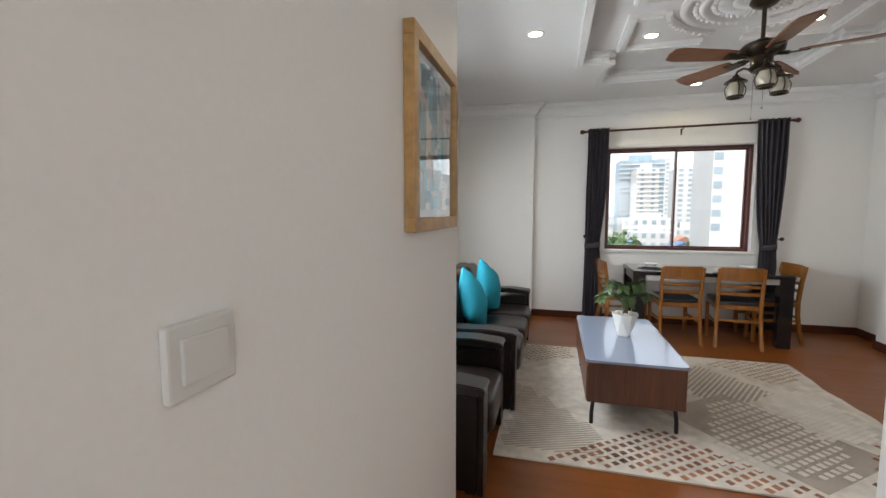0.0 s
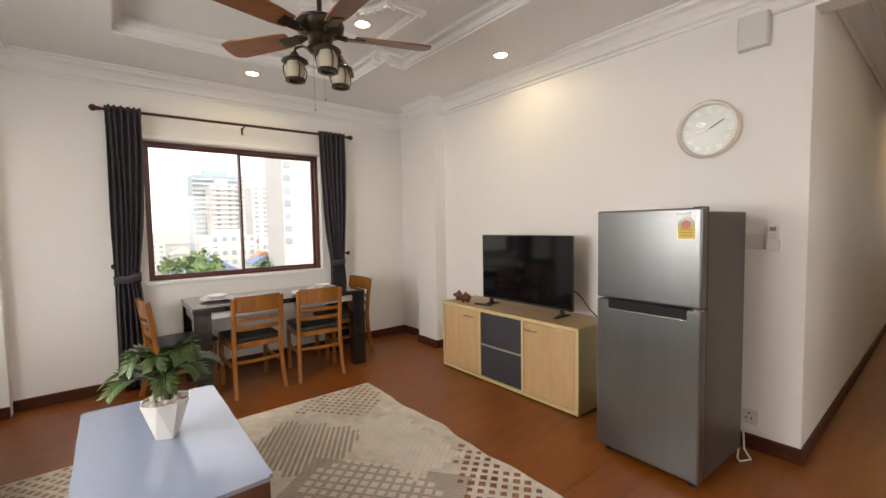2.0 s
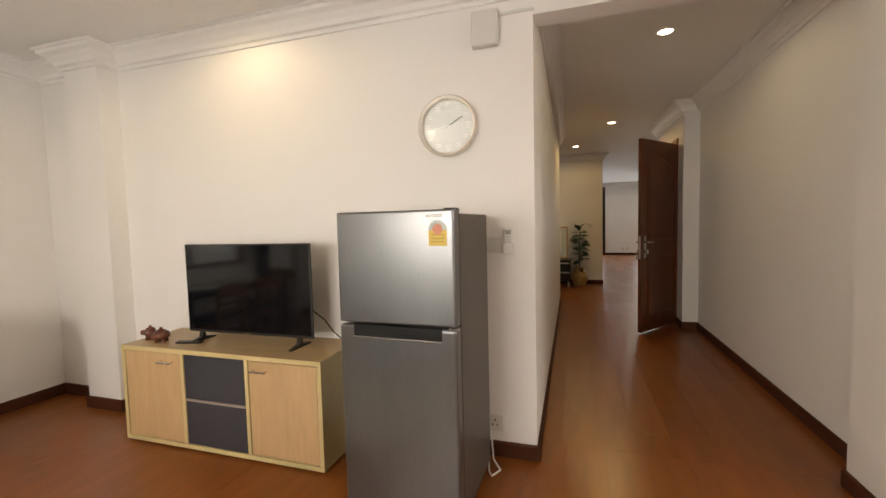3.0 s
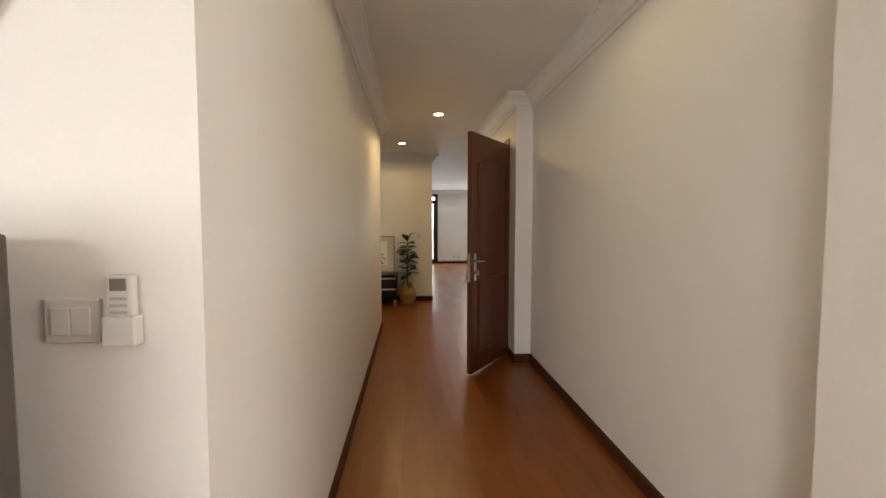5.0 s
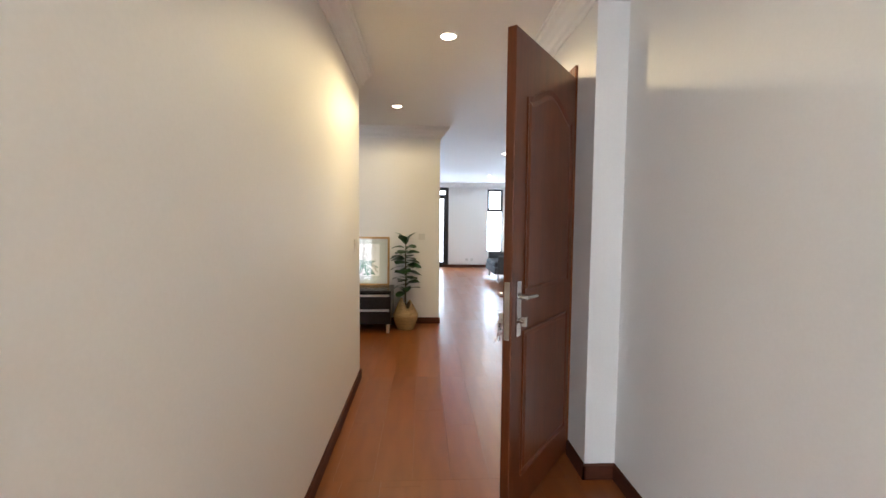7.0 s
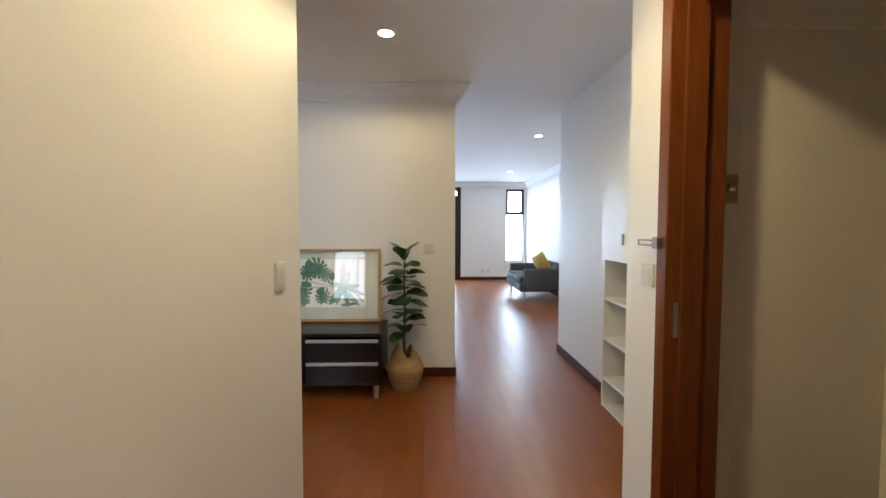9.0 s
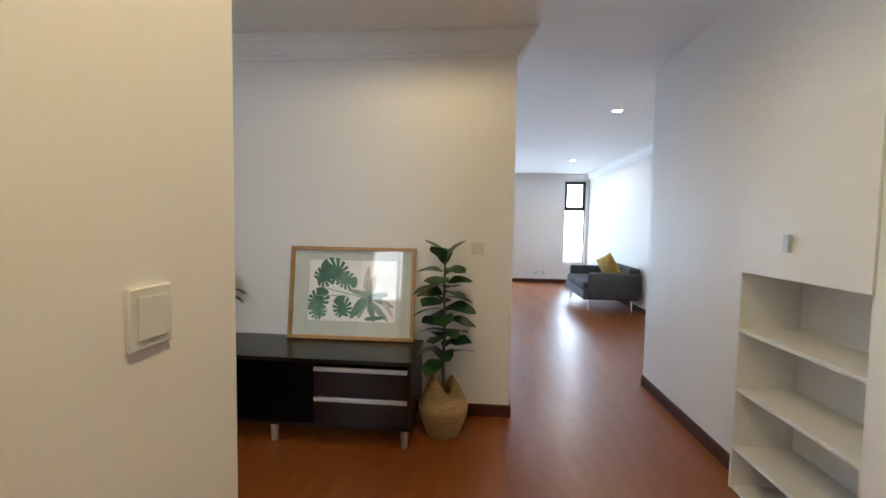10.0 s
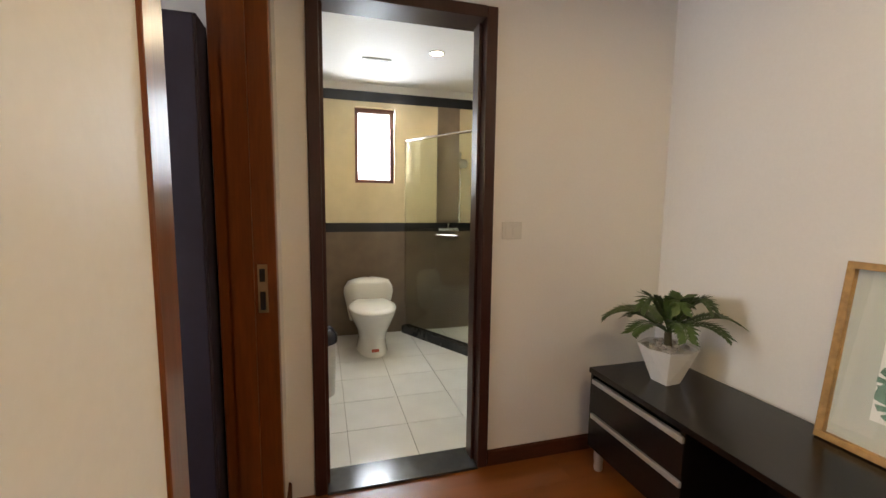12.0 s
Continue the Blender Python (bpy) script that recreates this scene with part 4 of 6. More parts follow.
def fiddle_leaf(m):
    rnd = random.Random(5)
    f = thing("fiddle_leaf_fig", "tall fiddle-leaf fig with dark green leaves in a basket", "plant", m)
    bm = bmesh.new()
    p = [Vector((0, 0, 0.12)), Vector((0.006, 0.004, 0.40)), Vector((-0.004, -0.002, 0.62)), Vector((0.004, 0.004, 0.86)), Vector((0, 0, 1.08))]
    for k, (a, b) in enumerate(zip(p, p[1:])):
        rod(bm, a, b, 0.011 - 0.0018 * k, 8)
    part("stem", bm, STEM, f, smooth=50)
    me = {}
    for k in range(38):
        z = 0.43 + 0.63 * k / 37
        a = k * 2.40 + rnd.uniform(-0.25, 0.25)
        ln = 0.138 + 0.035 * rnd.random() - (0.015 if k > 31 else 0)
        tilt = radians(rnd.uniform(14, 34) + (40 if k > 33 else 0))
        roll = radians(rnd.uniform(-22, 22))
        variant = k % 4
        if variant not in me:
            bm = bmesh.new()
            n, rows = 9, []
            for i in range(n + 1):
                t = i / n
                w = 0.5 * 0.80 * (math.sin(math.pi * min(1, t ** 1.25)) ** 0.8) * (1 + 0.18 * math.sin(t * 7 + variant)) + 0.008
                droop = -0.48 * t * t - 0.03 * variant * t
                row = []
                for j in range(-2, 3):
                    s = j / 2
                    row.append(bm.verts.new((t, s * w, droop + 0.10 * abs(s) * w + 0.012 * math.sin(9 * t + 3 * s + variant))))
                rows.append(row)
            for r0, r1 in zip(rows, rows[1:]):
                for q in range(4):
                    bm.faces.new((r0[q], r1[q], r1[q + 1], r0[q + 1]))
            me[variant] = mesh("leaf", bm, FIGLEAF)
            for poly in me[variant].polygons:
                poly.use_smooth = True
        ob = new("leaf", me[variant])
        ob.parent = f
        ob.matrix_basis = Matrix.Translation((0, 0, z)) @ Matrix.Rotation(a, 4, "Z") @ Matrix.Rotation(-tilt, 4, "Y") @ Matrix.Rotation(roll, 4, "X") @ Matrix.Translation((0.012, 0, 0)) @ Matrix.Scale(ln, 4)
    bk = mat("woven_seagrass", (0.36, 0.235, 0.10), 0.8, grain=26, amount=0.2, stain=5, bump=0.2, stretch=(1, 1, 7))
    bm = bmesh.new()
    prof = [(0.0, 0.0), (0.10, 0.0)]
    for i in range(23):
        t = i / 22
        r = 0.10 + 0.052 * math.sin(min(1, t * 1.25) * math.pi * 0.62) if t < 0.55 else 0.150 - 0.085 * ((t - 0.55) / 0.45) ** 1.2
        prof.append((r + 0.003 * (i % 2), 0.008 + 0.30 * t))
    inner = [(r - 0.009, z) for r, z in reversed(prof[6:])]
    lathe(bm, prof + inner + [(0.0, 0.12)], 36)
    bmesh.ops.recalc_face_normals(bm, faces=bm.faces[:])
    for v in bm.verts:
        if v.co.z > 0.20:
            k = (v.co.z - 0.20) / 0.11
            ang = math.atan2(v.co.y, v.co.x)
            v.co.z += 0.055 * k * math.cos(2 * (ang - 1.95)) + 0.02 * k * math.cos(ang - 1.9)
    part("basket", bm, bk, f, "woven seagrass belly basket", smooth=70)
    bm = bmesh.new()
    lathe(bm, [(0.0, 0.128), (0.13, 0.125)], 24)
    bmesh.ops.recalc_face_normals(bm, faces=bm.faces[:])
    part("filling", bm, mat("dark_soil", (0.03, 0.02, 0.012), 0.95, bump=0.2), f)


fiddle_leaf(pose(9.00, 0.905, 0, 0, 0, 10))

# ---- dining ----
BLACKGLOSS = mat("black_lacquer", (0.010, 0.009, 0.010), 0.14, grain=30, amount=0.1, bump=0.002, coat=0.4)
CHAIRWOOD = mat("honey_oak", (0.25, 0.092, 0.015), 0.32, grain=9, amount=0.18, stain=2.5, bump=0.008, stretch=(6, 6, 0.9))
SEATPAD = mat("black_vinyl", (0.020, 0.020, 0.022), 0.42, grain=70, amount=0.1, bump=0.03)
dt = thing("dining_table", "black dining table with a glossy glass top", "dining table", pose(1.465, 4.37, 0))
part("tabletop", bevelled(-0.665, 0.665, -0.31, 0.31, 0.628, 0.658, 0.004), BLACKGLOSS, dt)
bm = bmesh.new()
box(bm, -0.655, 0.655, -0.30, 0.30, 0.6585, 0.6645)
part("glass_sheet", bm, mat("smoked_glass", (0.02, 0.02, 0.022), 0.05, amount=0.02, bump=0, coat=1.0), dt)
for sx in (-1, 1):
    for sy in (-1, 1):
        part("leg", bevelled(sx * 0.605 - 0.055, sx * 0.605 + 0.055, sy * 0.265 - 0.04, sy * 0.265 + 0.04, 0, 0.628, 0.003), BLACKGLOSS, dt)
for sy in (-1, 1):
    part("apron", bevelled(-0.55, 0.55, sy * 0.28 - 0.01, sy * 0.28 + 0.01, 0.575, 0.628, 0.002), mat("table_apron", (0.55, 0.55, 0.55), 0.3) if sy < 0 else BLACKGLOSS, dt)
for sx in (-1, 1):
    part("apron", bevelled(sx * 0.64 - 0.01, sx * 0.64 + 0.01, -0.225, 0.225, 0.565, 0.628, 0.002), BLACKGLOSS, dt)


def bent(bm, pts, wx, wy):
    """A bar of rectangular section through points that rise in z."""
    rows = [[bm.verts.new((x + a * wx / 2, y + b * wy / 2, z)) for a, b in ((-1, -1), (1, -1), (1, 1), (-1, 1))] for x, y, z in pts]
    for r0, r1 in zip(rows, rows[1:]):
        for k in range(4):
            bm.faces.new((r0[k], r0[(k + 1) % 4], r1[(k + 1) % 4], r1[k]))
    bm.faces.new(rows[0][::-1])
    bm.faces.new(rows[-1])


def dining_chair(m, label):
    """Seen from its back on the -y side; the sitter looks along +y."""
    c = thing("dining_chair", label, "chair", m, group="chairs round the dining table")
    h = 0.735
    for sx in (-1, 1):
        bm = bmesh.new()
        bent(bm, [(sx * 0.178, -0.235, 0), (sx * 0.172, -0.205, 0.12), (sx * 0.168, -0.188, 0.28), (sx * 0.166, -0.185, 0.40), (sx * 0.168, -0.20, 0.56), (sx * 0.170, -0.225, h - 0.01)], 0.026, 0.034)
        bmesh.ops.bevel(bm, geom=bm.edges[:], offset=0.004, segments=1, affect="EDGES")
        part("leg", bm, CHAIRWOOD, c, smooth=30)
        bm = bmesh.new()
        bent(bm, [(sx * 0.165, 0.17, 0), (sx * 0.168, 0.17, 0.345)], 0.03, 0.03)
        bmesh.ops.bevel(bm, geom=bm.edges[:], offset=0.004, segments=1, affect="EDGES")
        part("leg", bm, CHAIRWOOD, c)
        part("stretcher", bevelled(sx * 0.166 - 0.008, sx * 0.166 + 0.008, -0.17, 0.16, 0.20, 0.225, 0.003), CHAIRWOOD, c)
    def slat(z0, z1, depth, name):
        bm = bmesh.new()
        n = 8
        pts = []
        for k in range(n + 1):
            x = -0.162 + 0.324 * k / n
            pts.append((x, depth - 0.020 * (1 - (x / 0.162) ** 2)))
        outline = pts + [(x, y + 0.015) for x, y in reversed(pts)]
        extrude(bm, outline, z0, z1, "z")
        bmesh.ops.bevel(bm, geom=[e for e in bm.edges if abs(e.verts[0].co.z - e.verts[1].co.z) < 1e-5 and len(e.link_faces) == 2], offset=0.003, segments=1, affect="EDGES")
        part(name, bm, CHAIRWOOD, c, smooth=40)
    slat(0.615, h, -0.222, "top_rail")
    slat(0.548, 0.575, -0.205, "back_slat")
    slat(0.478, 0.508, -0.196, "back_slat")
    slat(0.235, 0.258, -0.188, "rear_stretcher")
    part("seat_frame", bevelled(-0.18, 0.18, -0.178, 0.188, 0.345, 0.385, 0.005), CHAIRWOOD, c)
    bm = bevelled(-0.178, 0.178, -0.172, 0.20, 0.3855, 0.42, 0.014, 3)
    part("seat", bm, SEATPAD, c, "black vinyl seat pad", smooth=50)
    return c


ch = dining_chair(pose(1.195, 4.19, 0, 0, 0, 3), "honey-coloured oak dining chair with a black seat pad")
copy_thing(ch, pose(1.70, 4.19, 0, 0, 0, -6))
copy_thing(ch, pose(0.76, 4.36, 0, 0, 0, -84))
copy_thing(ch, pose(2.06, 4.42, 0, 0, 0, 94))
CHINA = mat("white_china", (0.78, 0.77, 0.75), 0.18, amount=0.01, bump=0, coat=0.3)


def dish(x, y, r, h, label):
    bm = bmesh.new()
    lathe(bm, [(0, 0.0), (r * 0.5, 0.0), (r * 0.62, 0.006), (r * 0.9, h * 0.8), (r, h), (r * 0.97, h + 0.002), (r * 0.86, h * 0.82), (r * 0.6, 0.011), (0, 0.008)], 32)
    bmesh.ops.recalc_face_normals(bm, faces=bm.faces[:])
    ob = solid("plate", bm, CHINA, label, "plate", group="table setting", smooth=60)
    ob.location = (x, y, 0.665)


for x, y in ((1.02, 4.40), (1.24, 4.20), (1.66, 4.21), (1.86, 4.38)):
    dish(x, y, 0.125, 0.018, "white china plate on the dining table")
for x, y in ((1.02, 4.40), (1.86, 4.38)):
    bm = bmesh.new()
    lathe(bm, [(0, 0.0), (0.035, 0.0), (0.05, 0.012), (0.078, 0.03), (0.082, 0.032), (0.074, 0.028), (0.045, 0.012), (0, 0.008)], 28)
    bmesh.ops.recalc_face_normals(bm, faces=bm.faces[:])
    ob = solid("bowl", bm, CHINA, "shallow white china bowl on a plate", "bowl", group="table setting", smooth=60)
    ob.location = (x, y, 0.674)

# ---- television and cabinet ----
MAPLE = mat("pale_maple_laminate", (0.56, 0.37, 0.19), 0.42, grain=10, amount=0.06, stain=2, bump=0.004, stretch=(5, 5, 0.7))
MAPLEEDGE = mat("yellow_maple_edge", (0.60, 0.48, 0.24), 0.42, grain=20, amount=0.04)
CHARCOAL = mat("charcoal_laminate", (0.045, 0.045, 0.055), 0.45, grain=30, amount=0.06)
tvc = thing("tv_cabinet", "pale maple low cabinet with two charcoal drawers", "cabinet", pose(2.60, 2.205, 0))
W = 1.335
for nm, b in (("top", (0, 0.395, 0, W, 0.543, 0.567)), ("bottom", (0, 0.395, 0, W, 0.012, 0.036)), ("side", (0, 0.395, 0, 0.024, 0.036, 0.543)), ("side", (0, 0.395, W - 0.024, W, 0.036, 0.543)), ("divider", (0.0, 0.39, 0.438, 0.460, 0.036, 0.543)), ("divider", (0.0, 0.39, 0.872, 0.894, 0.036, 0.543)), ("back", (0.385, 0.394, 0.024, W - 0.024, 0.036, 0.543))):
    part(nm, bevelled(*b, 0.0015), MAPLEEDGE if nm != "back" else MAPLE, tvc)
part("top_sheet", bevelled(0.002, 0.393, 0.003, W - 0.003, 0.567, 0.5685, 0), mat("maple_top", (0.42, 0.29, 0.15), 0.35, grain=10, amount=0.08, stretch=(5, 0.8, 5)), tvc)
for y0, y1, hy in ((0.028, 0.434, 0.36), (0.898, W - 0.028, 0.99)):
    d = part("door", bevelled(0.004, 0.022, y0, y1, 0.040, 0.539, 0.0015), MAPLE, tvc)
    bm = bmesh.new()
    rod(bm, (-0.022, hy - 0.05, 0.492), (-0.022, hy + 0.05, 0.492), 0.005, 10)
    for q in (-0.04, 0.04):
        rod(bm, (-0.022, hy + q, 0.492), (0.004, hy + q, 0.492), 0.004, 8)
    part("handle", bm, CHROME, d, "chrome bar handle", smooth=40)
for z0, z1 in ((0.040, 0.283), (0.297, 0.539)):
    part("drawer", bevelled(0.004, 0.022, 0.464, 0.868, z0, z1, 0.0015), CHARCOAL, tvc, "charcoal drawer front")
part("drawer_trim", bevelled(-0.001, 0.02, 0.464, 0.868, 0.284, 0.296, 0.001), mat("silver_trim", (0.55, 0.5, 0.45), 0.35, 0.6), tvc)
for yy in (0.06, W - 0.06):
    for xx in (0.05, 0.345):
        part("foot", bevelled(xx - 0.02, xx + 0.02, yy - 0.02, yy + 0.02, 0, 0.012, 0), BLACKMETAL, tvc)
tv = thing("television", "black flat-screen television on the maple cabinet", "television", pose(2.79, 2.80, 0.5688))
part("back_shell", bevelled(0.012, 0.05, -0.36, 0.36, 0.10, 0.46, 0.01), BLACKMETAL, tv)
part("bezel", bevelled(-0.004, 0.012, -0.43, 0.43, 0.05, 0.568, 0.003), BLACKMETAL, tv)
bm = bmesh.new()
box(bm, -0.0055, -0.0042, -0.422, 0.422, 0.066, 0.560)
part("screen", bm, mat("glossy_black_screen", (0.004, 0.0045, 0.006), 0.08, amount=0.02, bump=0), tv, "dark glossy screen")
for yy in (-0.34, 0.34):
    bm = bmesh.new()
    extrude(bm, [(-0.08, 0), (0.09, 0), (0.09, 0.006), (0.020, 0.020), (0.012, 0.06), (-0.002, 0.06), (-0.010, 0.020), (-0.08, 0.006)], yy - 0.012, yy + 0.012, "y")
    part("foot", bm, BLACKMETAL, tv)
bm = bmesh.new()
box(bm, -0.007, -0.0045, -0.02, 0.02, 0.054, 0.060)
part("badge", bm, CHROME, tv)
bm = bmesh.new()
pts = [Vector((2.86, 2.42, 0.76)), Vector((2.90, 2.37, 0.70)), Vector((2.92, 2.33, 0.63)), Vector((2.93, 2.28, 0.585)), Vector((2.95, 2.215, 0.576))]
for a, b in zip(pts, pts[1:]):
    rod(bm, a, b, 0.004, 7)
solid("power_cable", bm, BLACKMETAL, "thin black cable behind the television", "cable", smooth=50)
ob = solid("remote_control", bevelled(-0.02, 0.02, -0.075, 0.075, 0, 0.010, 0.003), BLACKMETAL, "slim black remote on the maple cabinet", "remote control")
ob.matrix_world = pose(2.72, 3.16, 0.5688, 0, 0, 12)
CLAY = mat("red_brown_glaze", (0.13, 0.035, 0.018), 0.25, grain=40, amount=0.2, stain=20, coat=0.3)


def figurine(x, y, s, rz, label):
    """A small rounded ornament on stub feet with a lid."""
    f = thing("ornament", label, "ornament", pose(x, y, 0.5688, 0, 0, rz), group="ornaments")
    bm = bmesh.new()
    lathe(bm, [(0, 0.016), (0.022, 0.016), (0.036, 0.03), (0.039, 0.046), (0.030, 0.062), (0.024, 0.066), (0, 0.067)], 18)
    bmesh.ops.scale(bm, vec=(s, s, 1), verts=bm.verts[:])
    bmesh.ops.recalc_face_normals(bm, faces=bm.faces[:])
    part("body", bm, CLAY, f, smooth=60)
    for k in range(4):
        a = math.pi / 4 + math.pi / 2 * k
        bm = bmesh.new()
        rod(bm, (0.024 * s * math.cos(a), 0.024 * s * math.sin(a), 0), (0.020 * s * math.cos(a), 0.020 * s * math.sin(a), 0.024), 0.009, 8)
        part("foot", bm, CLAY, f)
    bm = bmesh.new()
    lathe(bm, [(0.026, 0.064), (0.022, 0.072), (0.008, 0.078), (0.009, 0.086), (0, 0.090)], 16)
    part("lid", bm, CLAY, f, smooth=60)
    bm = bmesh.new()
    bmesh.ops.create_uvsphere(bm, u_segments=10, v_segments=7, radius=0.016, matrix=Matrix.Translation((-0.008, 0.043 * s, 0.048)))
    part("head", bm, CLAY, f, smooth=80)


figurine(2.72, 3.46, 0.85, 20, "small red-brown glazed ornament on the cabinet")
figurine(2.70, 3.35, 1.25, -60, "round red-brown glazed ornament beside another")

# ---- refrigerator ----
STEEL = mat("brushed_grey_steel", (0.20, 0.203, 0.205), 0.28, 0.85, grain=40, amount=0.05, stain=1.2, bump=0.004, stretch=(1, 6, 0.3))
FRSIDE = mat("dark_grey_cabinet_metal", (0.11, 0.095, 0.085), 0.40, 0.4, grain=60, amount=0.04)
fr = thing("refrigerator", "two-door grey steel refrigerator with a yellow label", "refrigerator", pose(2.368, 1.452, 0, 0, 0, -2))
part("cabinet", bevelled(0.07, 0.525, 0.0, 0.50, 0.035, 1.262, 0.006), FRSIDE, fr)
up = part("freezer_door", bevelled(0.0, 0.062, -0.002, 0.502, 0.832, 1.278, 0.009, 3), STEEL, fr)
lowd = part("lower_door", bevelled(0.0, 0.062, -0.002, 0.502, 0.035, 0.822, 0.009, 3), STEEL, fr)
# no real hollow: a flat black strip imitates the grip's shaded recess
part("grip_shade_strip", bevelled(-0.0016, 0.012, 0.055, 0.435, 0.778, 0.824, 0), mat("matt_black_grip_shade", (0.004, 0.004, 0.004), 0.8, bump=0), lowd, "flat black strip for the shade in the grip's recess")
part("handle_lip", bevelled(-0.006, 0.004, 0.055, 0.435, 0.772, 0.779, 0.002), CHROME, lowd, "bright grip edge")
part("hinge_cover", bevelled(0.02, 0.09, 0.005, 0.045, 1.262, 1.283, 0.004), BLACKFRAME, fr)
part("hinge_pin", bevelled(-0.004, 0.03, -0.006, 0.03, 0.823, 0.831, 0.001), CHROME, fr)
YEL = mat("yellow_label_paper", (0.72, 0.50, 0.06), 0.5, amount=0.03)
bm = bmesh.new()
box(bm, -0.0013, -0.0003, 0.028, 0.098, 1.142, 1.200)
part("energy_label", bm, YEL, up, "yellow energy label")
bm = bmesh.new()
extrude(bm, [(0.063 + 0.035 * math.cos(math.pi * k / 14), 1.2005 + 0.038 * math.sin(math.pi * k / 14)) for k in range(15)], -0.0013, -0.0003, "x")
part("label_arch", bm, mat("pale_label", (0.55, 0.62, 0.58), 0.5), up)
bm = bmesh.new()
extrude(bm, [(0.063 + 0.020 * math.cos(2 * math.pi * k / 16), 1.204 + 0.020 * math.sin(2 * math.pi * k / 16)) for k in range(16)], -0.0023, -0.0014, "x")
part("label_dial", bm, mat("red_label", (0.62, 0.22, 0.12), 0.5), up)
for zz in (1.155, 1.168, 1.181):
    bm = bmesh.new()
    box(bm, -0.0022, -0.0014, 0.036, 0.090, zz, zz + 0.004)
    part("print_bar", bm, mat("label_print", (0.40, 0.24, 0.05), 0.5), up)
bm = bmesh.new()
box(bm, -0.0016, -0.0003, 0.045, 0.11, 1.248, 1.260)
part("badge", bm, WHITEPLASTIC, up)
for yy in (0.04, 0.46):
    bm = bmesh.new()
    rod(bm, (0.05, yy, 0), (0.05, yy, 0.037), 0.016, 12)
    part("foot", bm, BLACKFRAME, fr)
    bm = bmesh.new()
    rod(bm, (0.48, yy, 0), (0.48, yy, 0.037), 0.016, 12)
    part("foot", bm, BLACKFRAME, fr)
bm = bmesh.new()
pts = [Vector((2.93, 1.435, 0.17)), Vector((2.92, 1.43, 0.10)), Vector((2.90, 1.42, 0.03)), Vector((2.86, 1.38, 0.006)), Vector((2.80, 1.41, 0.006)), Vector((2.83, 1.43, 0.006)), Vector((2.90, 1.445, 0.03))]
for a, b in zip(pts, pts[1:]):
    rod(bm, a, b, 0.0045, 7)
solid("power_cable", bm, WHITEPLASTIC, "loose pale power cable behind the refrigerator", "cable", smooth=50)

# ---- wall things ----
ck = thing("wall_clock", "round silver-rimmed wall clock with a white dial", "clock", pose(XT, 1.645, 1.722, 0, 0, -90))
bm = bmesh.new()
lathe(bm, [(0.148, 0.0), (0.155, 0.01), (0.157, 0.03), (0.148, 0.044), (0.138, 0.040), (0.135, 0.022), (0.135, 0.0)], 48)
bmesh.ops.rotate(bm, verts=bm.verts[:], matrix=Matrix.Rotation(radians(90), 3, "X"))
bmesh.ops.recalc_face_normals(bm, faces=bm.faces[:])
part("rim", bm, mat("champagne_metal", (0.78, 0.73, 0.66), 0.38, 0.7, bump=0), ck, "pale champagne metal rim", smooth=40)
bm = bmesh.new()
lathe(bm, [(0, 0.018), (0.136, 0.018)], 48)
bmesh.ops.rotate(bm, verts=bm.verts[:], matrix=Matrix.Rotation(radians(90), 3, "X"))
bmesh.ops.recalc_face_normals(bm, faces=bm.faces[:])
part("dial", bm, mat("clock_dial", (0.58, 0.60, 0.58), 0.4, amount=0.02), ck)
PEARL = mat("pearl_white_print", (0.80, 0.80, 0.78), 0.3, bump=0)
for k in range(12):
    a = math.pi / 6 * k
    bm = bmesh.new()
    for q in ((-0.012, 0.0, 0.012) if k % 3 == 0 else (-0.006, 0.006)):
        box(bm, -0.013, 0.013, -0.0215, -0.019, q - 0.0022, q + 0.0022)
    bmesh.ops.translate(bm, verts=bm.verts[:], vec=(0.108 * math.sin(a), 0, 0.108 * math.cos(a)))
    part("hour_mark", bm, PEARL, ck)
for nm, a, ln, w, m in (("hour_hand", 264, 0.060, 0.0035, PEARL), ("minute_hand", 60, 0.090, 0.0022, CHARCOAL)):
    bm = bmesh.new()
    box(bm, -w, w, -0.025, -0.0235, -0.012, ln)
    bmesh.ops.rotate(bm, verts=bm.verts[:], matrix=Matrix.Rotation(radians(a), 3, "Y"))
    part(nm, bm, m, ck)
bm = bmesh.new()
lathe(bm, [(0, 0.036), (0.1365, 0.036)], 40)
bmesh.ops.rotate(bm, verts=bm.verts[:], matrix=Matrix.Rotation(radians(90), 3, "X"))
g = part("glass", bm, GLASS, ck)
g.visible_shadow = False
jb = thing("junction_box", "white plastic cable box high on the wall", "junction box", pose(XT, 1.443, 2.173, 0, 0, -90))
part("body", bevelled(-0.065, 0.065, -0.045, 0, -0.085, 0.085, 0.006), WHITEPLASTIC, jb)
part("lid", bevelled(-0.061, 0.061, -0.050, -0.045, -0.081, 0.081, 0.003), WHITEPLASTIC, jb)
part("trunking", bevelled(0.065, 0.238, -0.012, 0, 0.060, 0.074, 0.002), WHITEPLASTIC, jb, "thin white cable trunking")
SILVERGREY = mat("grey_button_plastic", (0.45, 0.44, 0.42), 0.5, bump=0)
rc = thing("air_conditioner_remote", "white remote control in a wall holder", "remote control", pose(XT, 1.343, 1.128, 0, 0, -90))
part("holder", bevelled(-0.027, 0.027, -0.026, 0, -0.062, -0.01, 0.003), WHITEPLASTIC, rc)
part("remote", bevelled(-0.023, 0.023, -0.021, -0.003, -0.055, 0.062, 0.005), WHITEPLASTIC, rc)
bm = bmesh.new()
box(bm, -0.013, 0.013, -0.0222, -0.0208, 0.034, 0.055)
